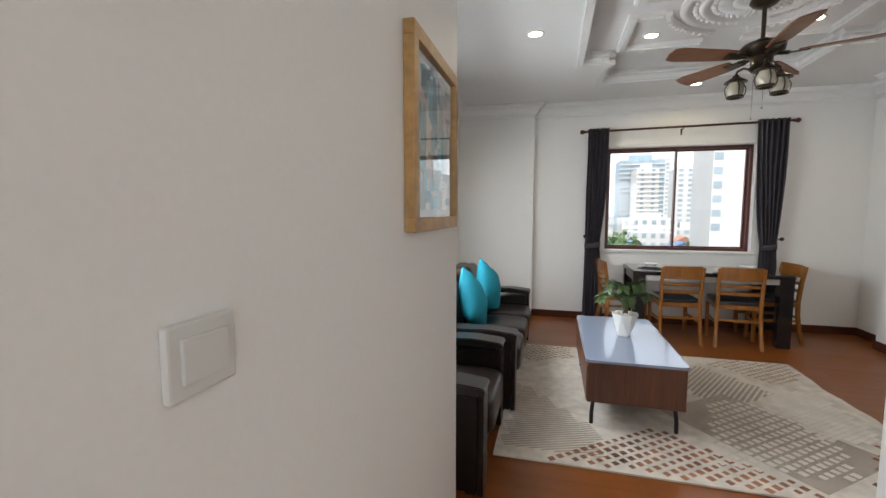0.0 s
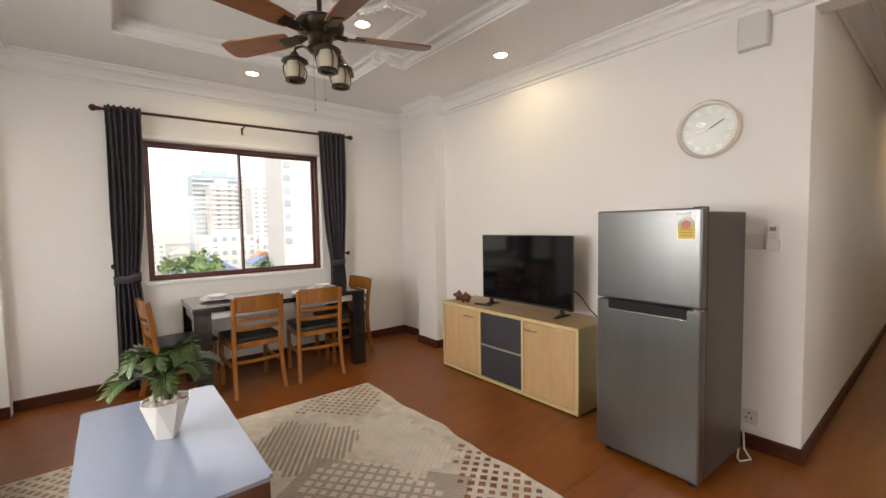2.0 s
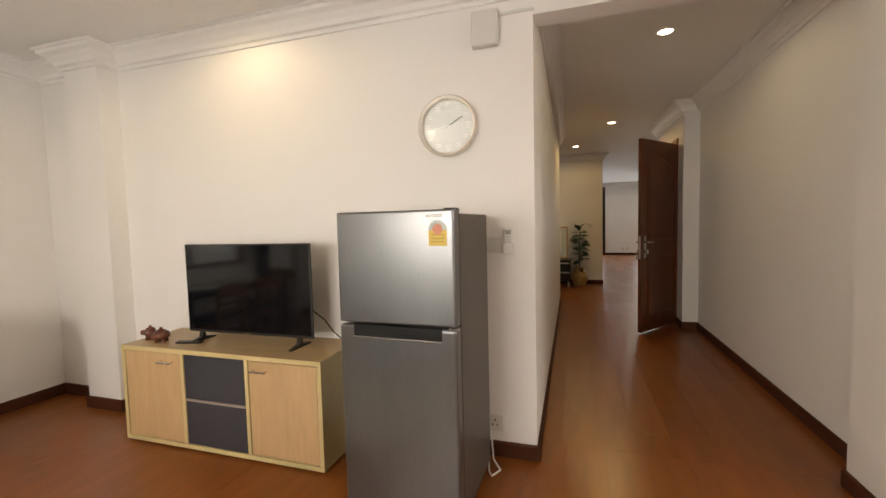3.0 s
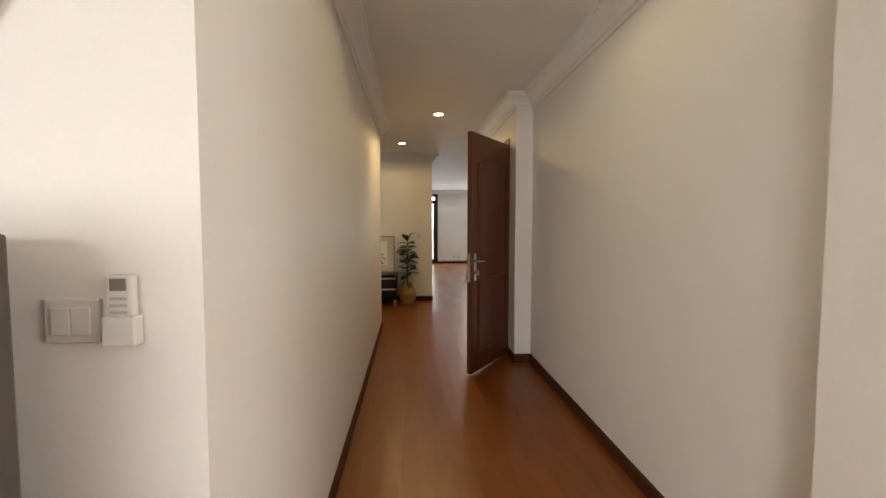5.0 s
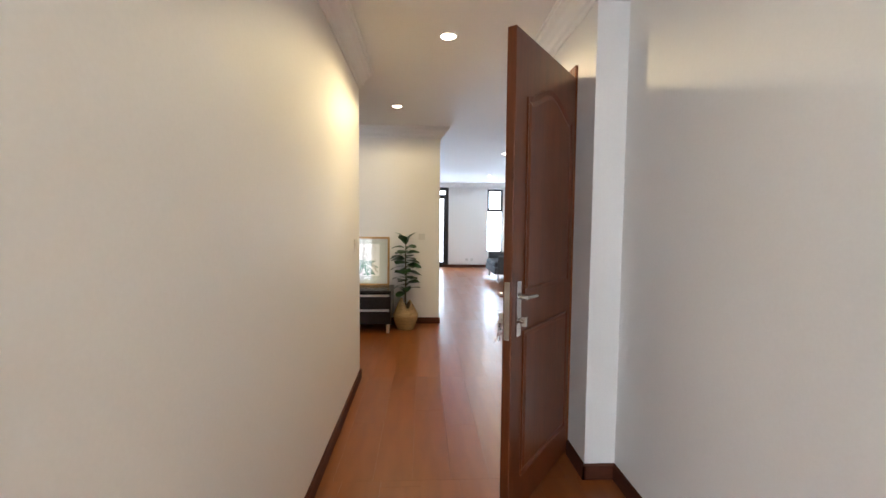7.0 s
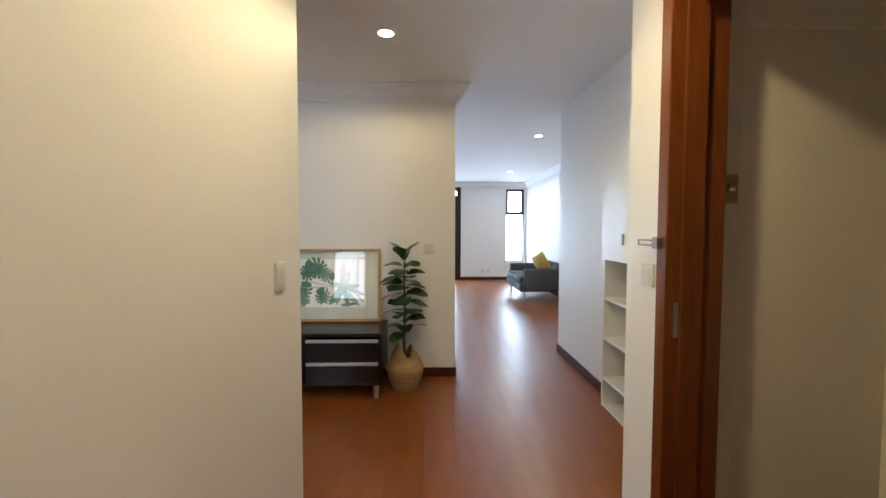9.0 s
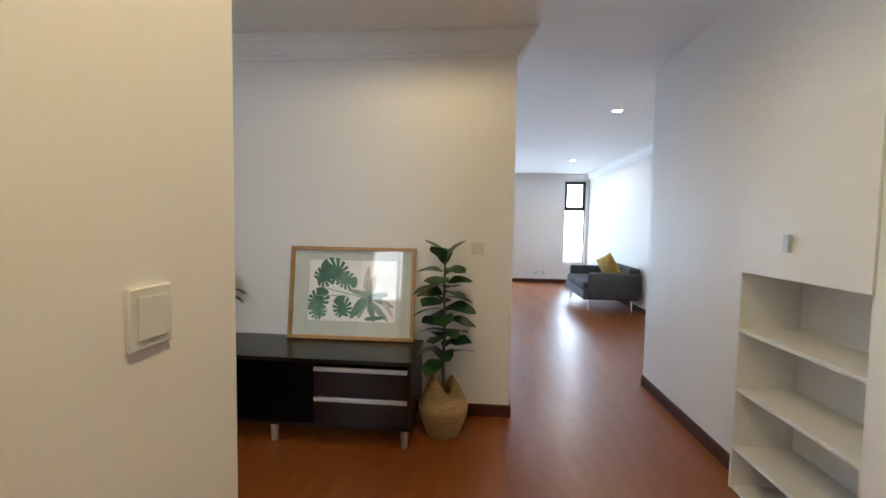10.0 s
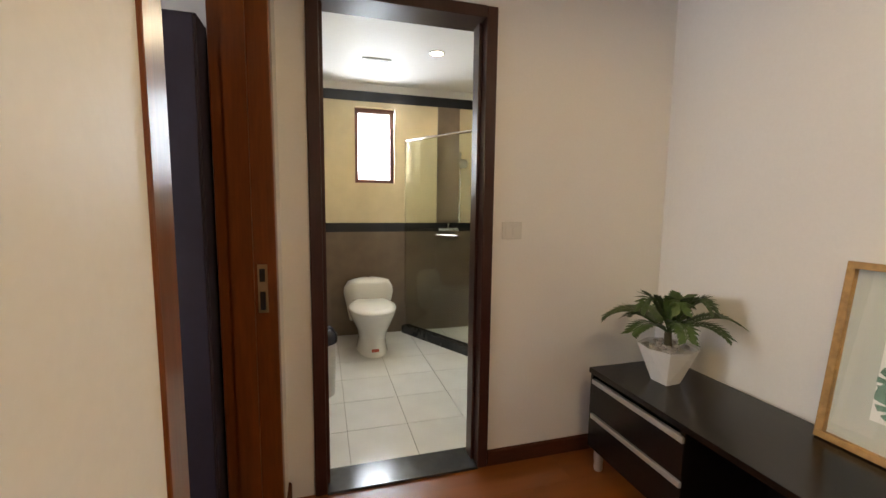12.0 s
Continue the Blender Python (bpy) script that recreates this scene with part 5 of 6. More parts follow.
part("display", bm, mat("grey_lcd", (0.20, 0.19, 0.17), 0.3, bump=0), rc)
for zz in (-0.012, 0.0, 0.012):
    part("button_row", bevelled(-0.014, 0.014, -0.0222, -0.0208, zz + 0.006, zz + 0.011, 0), SILVERGREY, rc)

# pictures
OAK = mat("light_oak_frame", (0.40, 0.235, 0.085), 0.45, grain=12, amount=0.14, stain=3, bump=0.01, stretch=(4, 4, 4))
MOUNT = mat("pale_mount_board", (0.44, 0.47, 0.46), 0.8, grain=80, amount=0.015)


def picture(name, label, w, h, fw, m, extra, glass=True):
    """A framed print hanging in its local xz plane, seen from -y; extra(parent) adds what is printed."""
    p = thing(name, label, "picture", m)
    for nm, b in (("frame_rail", (-w / 2, w / 2, -0.028, 0, -h / 2, -h / 2 + fw)), ("frame_rail", (-w / 2, w / 2, -0.028, 0, h / 2 - fw, h / 2)), ("frame_rail", (-w / 2, -w / 2 + fw, -0.028, 0, -h / 2 + fw, h / 2 - fw)), ("frame_rail", (w / 2 - fw, w / 2, -0.028, 0, -h / 2 + fw, h / 2 - fw))):
        part(nm, bevelled(*b, 0.002), OAK, p)
    bm = bmesh.new()
    box(bm, -w / 2 + fw, w / 2 - fw, -0.006, -0.001, -h / 2 + fw, h / 2 - fw)
    part("mount", bm, MOUNT, p)
    extra(p)
    if glass:
        bm = bmesh.new()
        box(bm, -w / 2 + fw, w / 2 - fw, -0.019, -0.017, -h / 2 + fw, h / 2 - fw)
        g = part("glass", bm, GLASS, p, "clear reflecting glass")
        g.visible_shadow = False
    return p


def patch(parent, name, pts, material, lift):
    bm = bmesh.new()
    vs = [bm.verts.new((x, lift, z)) for x, z in pts]
    f = bm.faces.new(vs)
    bm.normal_update()
    if f.normal.y > 0:
        f.normal_flip()
    return part(name, bm, material, parent)


def blue_abstract(p):
    paper = mat("painted_paper", (0.62, 0.60, 0.55), 0.8, grain=20, amount=0.06)
    patch(p, "print", [(-0.175, -0.19), (0.175, -0.19), (0.175, 0.19), (-0.175, 0.19)], paper, -0.0068)
    rnd = random.Random(11)
    tones = [mat("deep_blue_paint", (0.02, 0.16, 0.25), 0.7, grain=14, amount=0.25), mat("sky_blue_paint", (0.10, 0.36, 0.48), 0.7, grain=14, amount=0.2), mat("grey_green_paint", (0.12, 0.17, 0.15), 0.7, grain=14, amount=0.2), mat("blush_paint", (0.60, 0.47, 0.42), 0.7, grain=14, amount=0.12), mat("grey_paint", (0.30, 0.31, 0.31), 0.7, grain=14, amount=0.15)]
    k = 0
    strokes = []
    for i in range(34):
        cx, cz, wide = rnd.uniform(-0.15, 0.16), rnd.uniform(-0.17, 0.17), rnd.random() < 0.4
        hw, hh = (rnd.uniform(0.02, 0.045), rnd.uniform(0.006, 0.016)) if wide else (rnd.uniform(0.006, 0.016), rnd.uniform(0.025, 0.06))
        strokes.append((cx - hw, cx + hw, cz - hh, cz + hh, rnd.choice((0, 0, 1, 1, 2, 3, 4, 4))))
    strokes = tuple(strokes)
    for x0, x1, z0, z1, t in ((-0.175, -0.15, 0.02, 0.19, 0), (-0.15, -0.06, 0.06, 0.15, 3), (-0.12, 0.02, 0.12, 0.19, 0), (-0.05, 0.04, 0.05, 0.15, 1), (-0.16, -0.12, -0.19, -0.02, 0), (-0.13, -0.08, -0.19, 0.0, 2), (-0.07, -0.02, -0.15, 0.02, 3), (-0.02, 0.03, -0.02, 0.17, 0), (-0.03, 0.07, -0.12, -0.04, 0), (-0.05, 0.06, -0.19, -0.11, 1), (0.05, 0.10, 0.04, 0.15, 4), (0.10, 0.17, 0.06, 0.19, 3), (0.10, 0.15, -0.10, 0.03, 4), (0.06, 0.11, -0.08, 0.05, 1), (0.03, 0.08, -0.19, -0.13, 2)) + strokes:
        n = 22
        cx, cz, rx, rz = (x0 + x1) / 2, (z0 + z1) / 2, (x1 - x0) / 2, (z1 - z0) / 2
        pts = []
        for i in range(n):
            a = 2 * math.pi * i / n
            q = (abs(math.cos(a)) ** 10 + abs(math.sin(a)) ** 10) ** -0.1 * (0.88 + 0.24 * rnd.random())
            pts.append((max(-0.175, min(0.175, cx + rx * q * math.cos(a))), max(-0.19, min(0.19, cz + rz * q * math.sin(a)))))
        k += 1
        patch(p, "brush_patch", pts, tones[t], -0.0070 - 0.00012 * k)


picture("framed_picture", "oak-framed abstract print in blues behind glass", 0.45, 0.49, 0.035, pose(-0.299, 0.925, 1.422, 0, 0, 90), blue_abstract)


def split_leaf(cx, cz, r, turn, slits):
    """An outline of a split monstera leaf."""
    pts = []
    n = 72
    for i in range(n):
        a = 2 * math.pi * i / n
        rr = r * (0.80 + 0.20 * math.cos(a)) * (1.0 - 0.35 * math.exp(-((a - math.pi) ** 2) * 5))
        if abs(a - math.pi) > 0.5 and abs(a) > 0.25 and abs(a - 2 * math.pi) > 0.25:
            rr *= 0.42 if (i * slits // n + i) % 6 == 0 else 1.0
        x, z = rr * math.cos(a), 0.82 * rr * math.sin(a)
        pts.append((cx + x * math.cos(turn) - z * math.sin(turn), cz + x * math.sin(turn) + z * math.cos(turn)))
    return pts


def monstera(p):
    paper = mat("print_paper", (0.70, 0.695, 0.71), 0.7, grain=40, amount=0.02)
    patch(p, "print", [(-0.295, -0.185), (0.295, -0.185), (0.295, 0.215), (-0.295, 0.215)], paper, -0.0068)
    tones = [mat("printed_green", (0.055, 0.14, 0.105), 0.6, grain=30, amount=0.2), mat("printed_grey_green", (0.22, 0.29, 0.265), 0.6, grain=30, amount=0.15), mat("printed_pale_grey", (0.46, 0.45, 0.45), 0.6, grain=30, amount=0.1), mat("printed_green_two", (0.10, 0.20, 0.16), 0.6, grain=30, amount=0.2)]
    leaves = ((-0.20, 0.10, 0.085, 0.5, 0), (-0.10, 0.13, 0.10, 2.6, 0), (-0.05, 0.09, 0.07, -0.5, 3), (-0.235, -0.06, 0.08, 0.9, 0), (-0.22, -0.13, 0.07, 2.2, 3), (-0.06, -0.11, 0.075, 1.7, 0))
    k = 0
    for cx, cz, r, a, t in leaves:
        k += 1
        patch(p, "printed_leaf", split_leaf(cx, cz, r * 1.28, a, 12), tones[t], -0.0070 - 0.00012 * k)
    for cx, cz, ln, w, a, t in ((0.10, 0.09, 0.09, 0.022, 1.5, 2), (0.13, 0.05, 0.07, 0.03, 1.2, 2), (0.06, 0.0, 0.09, 0.018, 2.9, 1), (0.15, -0.02, 0.10, 0.022, 0.2, 1), (0.20, -0.05, 0.09, 0.018, -0.4, 1), (0.08, -0.07, 0.10, 0.026, -1.9, 1), (0.13, -0.10, 0.09, 0.022, -1.3, 3), (0.19, -0.12, 0.08, 0.02, -0.8, 1), (0.04, -0.10, 0.08, 0.03, -2.2, 3), (0.16, -0.16, 0.07, 0.014, 0.1, 0), (0.24, -0.09, 0.07, 0.014, -1.0, 2)):
        k += 1
        pts = []
        for i in range(18):
            q = 2 * math.pi * i / 18
            x, z = ln * math.cos(q), w * math.sin(q) * (1 - 0.3 * math.cos(q))
            pts.append((cx + x * math.cos(a) - z * math.sin(a), cz + x * math.sin(a) + z * math.cos(a)))
        patch(p, "printed_leaf", pts, tones[t], -0.0070 - 0.00012 * k)
    for i, (a, b) in enumerate((((-0.18, 0.03), (0.09, -0.03)), ((-0.25, -0.02), (-0.02, -0.02)), ((0.10, 0.08), (0.11, -0.12)))):
        d = Vector((b[0] - a[0], b[1] - a[1])).normalized() * 0.003
        patch(p, "printed_stem", [(a[0] - d.y, a[1] + d.x), (b[0] - d.y, b[1] + d.x), (b[0] + d.y, b[1] - d.x), (a[0] + d.y, a[1] - d.x)], tones[1], -0.0095 - 0.0001 * i)


picture("leaf_print", "oak-framed leaf print leaning on the wall above the cabinet", 0.84, 0.605, 0.024, pose(9.20, 1.535, 0.801, -7, 0, -90), monstera)

# curtains
CURTAIN = mat("dark_grey_curtain", (0.052, 0.046, 0.055), 0.85, grain=120, amount=0.08, stain=4, bump=0.03)
LINING = mat("lilac_grey_curtain", (0.075, 0.062, 0.085), 0.8, grain=120, amount=0.08, stain=4, bump=0.03)
RODMAT = mat("dark_mahogany_rod", (0.055, 0.014, 0.010), 0.3, grain=20, amount=0.1)


def curtain(label, m, top0, top1, tie0, tie1, low0, low1, ztop, ztie, zlow, folds, material):
    """A pleated curtain in its local xz plane, drawn in at the tie."""
    c = thing("curtain", label, "curtain", m, group="grey curtains")
    bm = bmesh.new()
    nu, nv = folds * 8, 40
    rows = []
    for j in range(nv + 1):
        z = ztop + (zlow - ztop) * j / nv
        if z > ztie:
            f = ((ztop - z) / (ztop - ztie)) ** 2.2
            a, b = top0 + (tie0 - top0) * f, top1 + (tie1 - top1) * f
        else:
            f = min(1.0, ((ztie - z) / (ztie - zlow)) ** 0.7 * 1.1)
            a, b = tie0 + (low0 - tie0) * f, tie1 + (low1 - tie1) * f
        amp = 0.030 * min(1.0, (b - a) / (top1 - top0) + 0.25)
        row = []
        for i in range(nu + 1):
            u = i / nu
            ph = 2 * math.pi * folds * u
            y = amp * math.sin(ph + 0.5 * math.sin(z * 3 + u * 4)) + 0.006 * math.sin(ph * 2.3 + z * 5)
            row.append(bm.verts.new((a + (b - a) * (u + 0.02 * math.sin(z * 4 + u * 9)), y, z)))
        rows.append(row)
    for r0, r1 in zip(rows, rows[1:]):
        for i in range(nu):
            bm.faces.new((r0[i], r1[i], r1[i + 1], r0[i + 1]))
    cl = part("cloth", bm, material, c, smooth=180)
    mod = cl.modifiers.new("thickness", "SOLIDIFY")
    mod.thickness = 0.004
    bm = bmesh.new()
    n = 22
    cx, hw = (tie0 + tie1) / 2, (tie1 - tie0) / 2 + 0.012
    rows = []
    for k in range(n):
        a = 2 * math.pi * k / n
        rows.append([bm.verts.new((cx + hw * math.cos(a), 0.048 * math.sin(a), ztie + 0.01 * math.cos(a) + dz + 0.006 * math.sin(5 * a))) for dz in (-0.030, 0.0, 0.030)])
    for k in range(n):
        p, q = rows[k], rows[(k + 1) % n]
        for i in range(2):
            bm.faces.new((p[i], q[i], q[i + 1], p[i + 1]))
    tb = part("tieback", bm, material, c, smooth=180)
    mod = tb.modifiers.new("thickness", "SOLIDIFY")
    mod.thickness = 0.006
    return c


def curtain_rod(label, a, b, wall):
    """A rod with turned finials and brackets to the wall; wall: the offset from the rod to the wall."""
    r = thing("curtain_rod", label, "curtain rod")
    a, b, wall = Vector(a), Vector(b), Vector(wall)
    d = (b - a).normalized()
    bm = bmesh.new()
    rod(bm, a, b, 0.011, 12)
    part("rod", bm, RODMAT, r, smooth=40)
    for e, s in ((a, -1), (b, 1)):
        bm = bmesh.new()
        rod(bm, e, e + d * s * 0.02, 0.015, 12)
        bmesh.ops.create_uvsphere(bm, u_segments=14, v_segments=9, radius=0.024, matrix=Matrix.Translation(e + d * s * 0.038))
        part("finial", bm, RODMAT, r, smooth=60)
    for f in (0.03, 0.5, 0.97):
        p = a + (b - a) * f
        bm = bmesh.new()
        rod(bm, p + Vector((0, 0, -0.014)), p + wall * 0.98 + Vector((0, 0, -0.03)), 0.006, 8)
        rod(bm, p + wall * 0.90 + Vector((0, 0, -0.07)), p + wall * 0.999 + Vector((0, 0, -0.01)), 0.008, 8)
        part("bracket", bm, RODMAT, r)


curtain_rod("dark mahogany curtain rod above the window", (0.37, 4.665, 2.105), (2.30, 4.665, 2.125), (0, 0.085, 0))
curtain("dark grey pleated curtain tied back beside the window", pose(0, 4.655, 0), 0.395, 0.615, 0.40, 0.545, 0.385, 0.60, 2.135, 0.86, 0.03, 6, CURTAIN)
curtain("dark grey pleated curtain tied back beside the window", pose(0, 4.655, 0), 2.00, 2.27, 2.09, 2.22, 2.07, 2.26, 2.15, 0.87, 0.03, 6, CURTAIN)
curtain_rod("dark mahogany curtain rod above the side window", (XL + 0.12, 1.45, 2.17), (XL + 0.12, 3.86, 2.17), (-0.12, 0, 0))
curtain("grey-lilac pleated curtain tied back behind the sofa", pose(XL + 0.13, 0, 0, 0, 0, 90), 3.30, 3.78, 3.44, 3.74, 3.40, 3.76, 2.20, 0.86, 0.03, 8, LINING)
for px in (0.395, 2.285):
    bm = bmesh.new()
    rod(bm, (px, 4.7499, 0.95), (px, 4.70, 0.95), 0.008, 8)
    bmesh.ops.create_uvsphere(bm, u_segments=10, v_segments=7, radius=0.020, matrix=Matrix.Translation((px, 4.69, 0.955)))
    solid("tieback_hook", bm, RODMAT, "dark turned wooden hook for the curtain tie", "curtain hook", smooth=60)

# ceiling fan
BRONZE = mat("dark_bronze", (0.055, 0.040, 0.026), 0.32, 0.7, grain=30, amount=0.12)
BLADE = mat("reddish_fan_blade", (0.20, 0.075, 0.025), 0.35, grain=9, amount=0.2, stain=3, stretch=(1, 10, 10))
MILK = mat("smoky_lamp_glass", (0.42, 0.38, 0.30), 0.15, grain=20, amount=0.05, bump=0)
FX, FY = 1.235, 2.76
fan = thing("ceiling_fan", "dark bronze ceiling fan with wooden blades and three lanterns", "ceiling fan", pose(FX, FY, 0))
bm = bmesh.new()
lathe(bm, [(0, 2.49), (0.075, 2.49), (0.078, 2.475), (0.06, 2.455), (0.028, 2.44), (0, 2.44)], 28)
bmesh.ops.recalc_face_normals(bm, faces=bm.faces[:])
part("canopy", bm, BRONZE, fan, smooth=40)
bm = bmesh.new()
rod(bm, (0, 0, 2.24), (0, 0, 2.45), 0.012, 12)
part("downrod", bm, BRONZE, fan, smooth=40)
bm = bmesh.new()
lathe(bm, [(0, 2.265), (0.03, 2.262), (0.045, 2.245), (0.10, 2.232), (0.118, 2.21), (0.112, 2.18), (0.085, 2.165), (0.06, 2.155), (0.055, 2.11), (0.068, 2.095), (0.05, 2.075), (0, 2.07)], 32)
bmesh.ops.recalc_face_normals(bm, faces=bm.faces[:])
part("motor_housing", bm, BRONZE, fan, smooth=50)
for k in range(5):
    a = radians(-20 + 72 * k)
    rot = Matrix.Rotation(a, 4, "Z")
    bm = bmesh.new()
    outline = [(0.17, -0.045), (0.24, -0.055), (0.50, -0.068), (0.555, -0.055), (0.565, 0.0), (0.555, 0.055), (0.50, 0.068), (0.24, 0.055), (0.17, 0.045)]
    extrude(bm, outline, -0.004, 0.004, "z")
    bmesh.ops.transform(bm, matrix=rot @ Matrix.Translation((0, 0, 2.165)) @ Matrix.Rotation(radians(12), 4, "X"), verts=bm.verts[:])
    bl = part("blade", bm, BLADE, fan, "reddish wooden blade")
    bm = bmesh.new()
    rod(bm, (0.07, 0, 0.0), (0.13, 0.02, -0.006), 0.010, 8)
    rod(bm, (0.07, 0, 0.0), (0.13, -0.02, -0.006), 0.010, 8)
    box(bm, 0.12, 0.22, -0.028, 0.028, -0.011, -0.0045)
    bmesh.ops.transform(bm, matrix=rot @ Matrix.Translation((0, 0, 2.165)) @ Matrix.Rotation(radians(12), 4, "X"), verts=bm.verts[:])
    part("blade_bracket", bm, BRONZE, bl)
for k in range(3):
    a = radians(20 + 120 * k)
    c, s = math.cos(a), math.sin(a)
    bm = bmesh.new()
    p = [(0.04 * c, 0.04 * s, 2.09), (0.09 * c, 0.09 * s, 2.115), (0.125 * c, 0.125 * s, 2.105), (0.13 * c, 0.13 * s, 2.08)]
    for u, v in zip(p, p[1:]):
        rod(bm, u, v, 0.007, 8)
    arm = part("lamp_arm", bm, BRONZE, fan, smooth=40)
    ctr = (0.13 * c, 0.13 * s, 0)
    bm = bmesh.new()
    lathe(bm, [(0, 2.085), (0.016, 2.083), (0.022, 2.07), (0.062, 2.045), (0.064, 2.038), (0.035, 2.036), (0, 2.036)], 20, ctr)
    bmesh.ops.recalc_face_normals(bm, faces=bm.faces[:])
    part("lantern_cap", bm, BRONZE, arm, smooth=40)
    bm = bmesh.new()
    lathe(bm, [(0.036, 2.037), (0.046, 2.010), (0.047, 1.985), (0.038, 1.955), (0.036, 1.955)], 20, ctr)
    bmesh.ops.recalc_face_normals(bm, faces=bm.faces[:])
    part("lantern_glass", bm, MILK, arm, "smoky lantern glass", smooth=60)
    bm = bmesh.new()
    lathe(bm, [(0.036, 1.958), (0.047, 1.956), (0.048, 1.944), (0.036, 1.942), (0.032, 1.950), (0.036, 1.958)], 20, ctr)
    for q in range(4):
        b = math.pi / 2 * q
        pts = [(0.040, 2.036), (0.058, 2.005), (0.058, 1.980), (0.047, 1.952)]
        for (r0, z0), (r1, z1) in zip(pts, pts[1:]):
            rod(bm, (ctr[0] + r0 * math.cos(b), ctr[1] + r0 * math.sin(b), z0), (ctr[0] + r1 * math.cos(b), ctr[1] + r1 * math.sin(b), z1), 0.003, 6)
    bmesh.ops.recalc_face_normals(bm, faces=bm.faces[:])
    part("lantern_cage", bm, BRONZE, arm, smooth=40)
for dx in (0.025, -0.03):
    bm = bmesh.new()
    rod(bm, (dx, 0.02, 1.86 if dx > 0 else 1.80), (dx, 0.02, 2.09), 0.0016, 5)
    bmesh.ops.create_uvsphere(bm, u_segments=8, v_segments=6, radius=0.006, matrix=Matrix.Translation((dx, 0.02, 1.86 if dx > 0 else 1.80)))
    part("pull_chain", bm, CHROME, fan)

# ---- lobby and hall things ----
BLACKOAK = mat("black_brown_veneer", (0.007, 0.005, 0.005), 0.24, grain=12, amount=0.2, stain=3, stretch=(6, 1, 6))
SILVER = mat("satin_aluminium", (0.55, 0.55, 0.54), 0.32, 0.7, grain=50, amount=0.04)
cab = thing("low_cabinet", "long black-brown low cabinet with drawers and aluminium grips", "cabinet", pose(8.765, 1.065, 0))
L = 1.60
part("top", bevelled(-0.008, 0.46, -0.005, L + 0.005, 0.475, 0.500, 0.002), BLACKOAK, cab)
part("bottom", bevelled(0.0, 0.46, 0, L, 0.105, 0.125, 0.001), BLACKOAK, cab)
for yy in (0.0, 0.535, 1.055, L - 0.02):
    part("side", bevelled(0.0, 0.455, yy, yy + 0.02, 0.125, 0.475, 0.001), BLACKOAK, cab)
part("back", bevelled(0.44, 0.455, 0.02, L - 0.02, 0.125, 0.475, 0), BLACKOAK, cab)
for y0, y1 in ((0.022, 0.553), (1.057, L - 0.022)):
    for z0, z1 in ((0.128, 0.278), (0.284, 0.450)):
        d = part("drawer", bevelled(-0.004, 0.016, y0, y1, z0, z1 - 0.022, 0.0015), BLACKOAK, cab)
        part("grip", bevelled(-0.010, 0.010, y0, y1, z1 - 0.021, z1 + 0.002, 0.002), SILVER, d, "satin aluminium grip strip")
for yy in (0.04, 0.80, L - 0.05):
    for xx in (0.03, 0.41):
        bm = bmesh.new()
        lathe(bm, [(0, 0.105), (0.023, 0.105), (0.023, 0.06), (0.019, 0.035), (0.021, 0.012), (0.018, 0.0), (0, 0.0)], 16, (xx, yy, 0))
        bmesh.ops.recalc_face_normals(bm, faces=bm.faces[:])
        part("foot", bm, SILVER, cab, "satin metal foot", smooth=40)

WHITEMEL = mat("white_melamine", (0.76, 0.755, 0.73), 0.38, grain=60, amount=0.012)
sh = thing("shelf_unit", "built-in white shelf unit with a cupboard door above", "shelf unit", pose(7.945, -0.815, 0))
SW, SD = 0.692, 0.30
for xx in (0.0, SW - 0.018):
    part("side", bevelled(xx, xx + 0.018, 0, SD - 0.022, 0, 1.70, 0.001), WHITEMEL, sh)
part("back", bevelled(0.018, SW - 0.018, 0.0, 0.008, 0, 1.70, 0), WHITEMEL, sh)
for zz in (0.0, 0.195, 0.482, 0.769, 1.056, 1.682):
    for x0, x1 in ((0.018, SW - 0.018),):
        part("shelf", bevelled(x0, x1, 0.008, SD - 0.026, zz if zz else 0.001, zz + 0.018, 0.001), WHITEMEL, sh)
for x0, x1, hx in ((0.002, SW - 0.002, 0.345),):
    d = part("door", bevelled(x0, x1, SD - 0.022, SD - 0.004, 1.058, 1.70, 0.0015), WHITEMEL, sh)
    part("handle", bevelled(hx + 0.0, hx + 0.03, SD - 0.004, SD + 0.012, 1.17, 1.24, 0.002), SILVER, d, "small satin handle")
structure("wall_over_shelves", [(7.94, 8.64, -0.82, YH, 1.705, TOP)], PAINT, "white painted wall above the shelves")

GREYFAB = mat("grey_sofa_fabric", (0.075, 0.078, 0.088), 0.9, grain=140, amount=0.12, stain=4, bump=0.05)
gs = thing("grey_sofa", "grey fabric sofa on slim legs by the window", "sofa", pose(13.53, -1.69, 0))
part("base", bevelled(-0.66, 0.66, 0.02, 0.83, 0.18, 0.33, 0.02, 3), GREYFAB, gs, smooth=40)
part("backrest", bevelled(-0.66, 0.66, 0.0, 0.18, 0.30, 0.66, 0.04, 3), GREYFAB, gs, smooth=40)
for sx in (-1, 1):
    part("arm", bevelled(sx * 0.64 - 0.055, sx * 0.64 + 0.055, 0.02, 0.76, 0.19, 0.59, 0.035, 3), GREYFAB, gs, smooth=40)
    part("seat_cushion", bevelled(-0.58 if sx < 0 else 0.005, -0.005 if sx < 0 else 0.58, 0.17, 0.82, 0.33, 0.44, 0.03, 3), GREYFAB, gs, smooth=40)
    for yy in (0.10, 0.74):
        bm = bmesh.new()
        rod(bm, (sx * 0.60, yy, 0), (sx * 0.56, yy, 0.19), 0.012, 10, 0.02)
        part("leg", bm, WHITEPLASTIC if yy > 0.5 else CHROME, gs, "pale tapered leg", smooth=40)
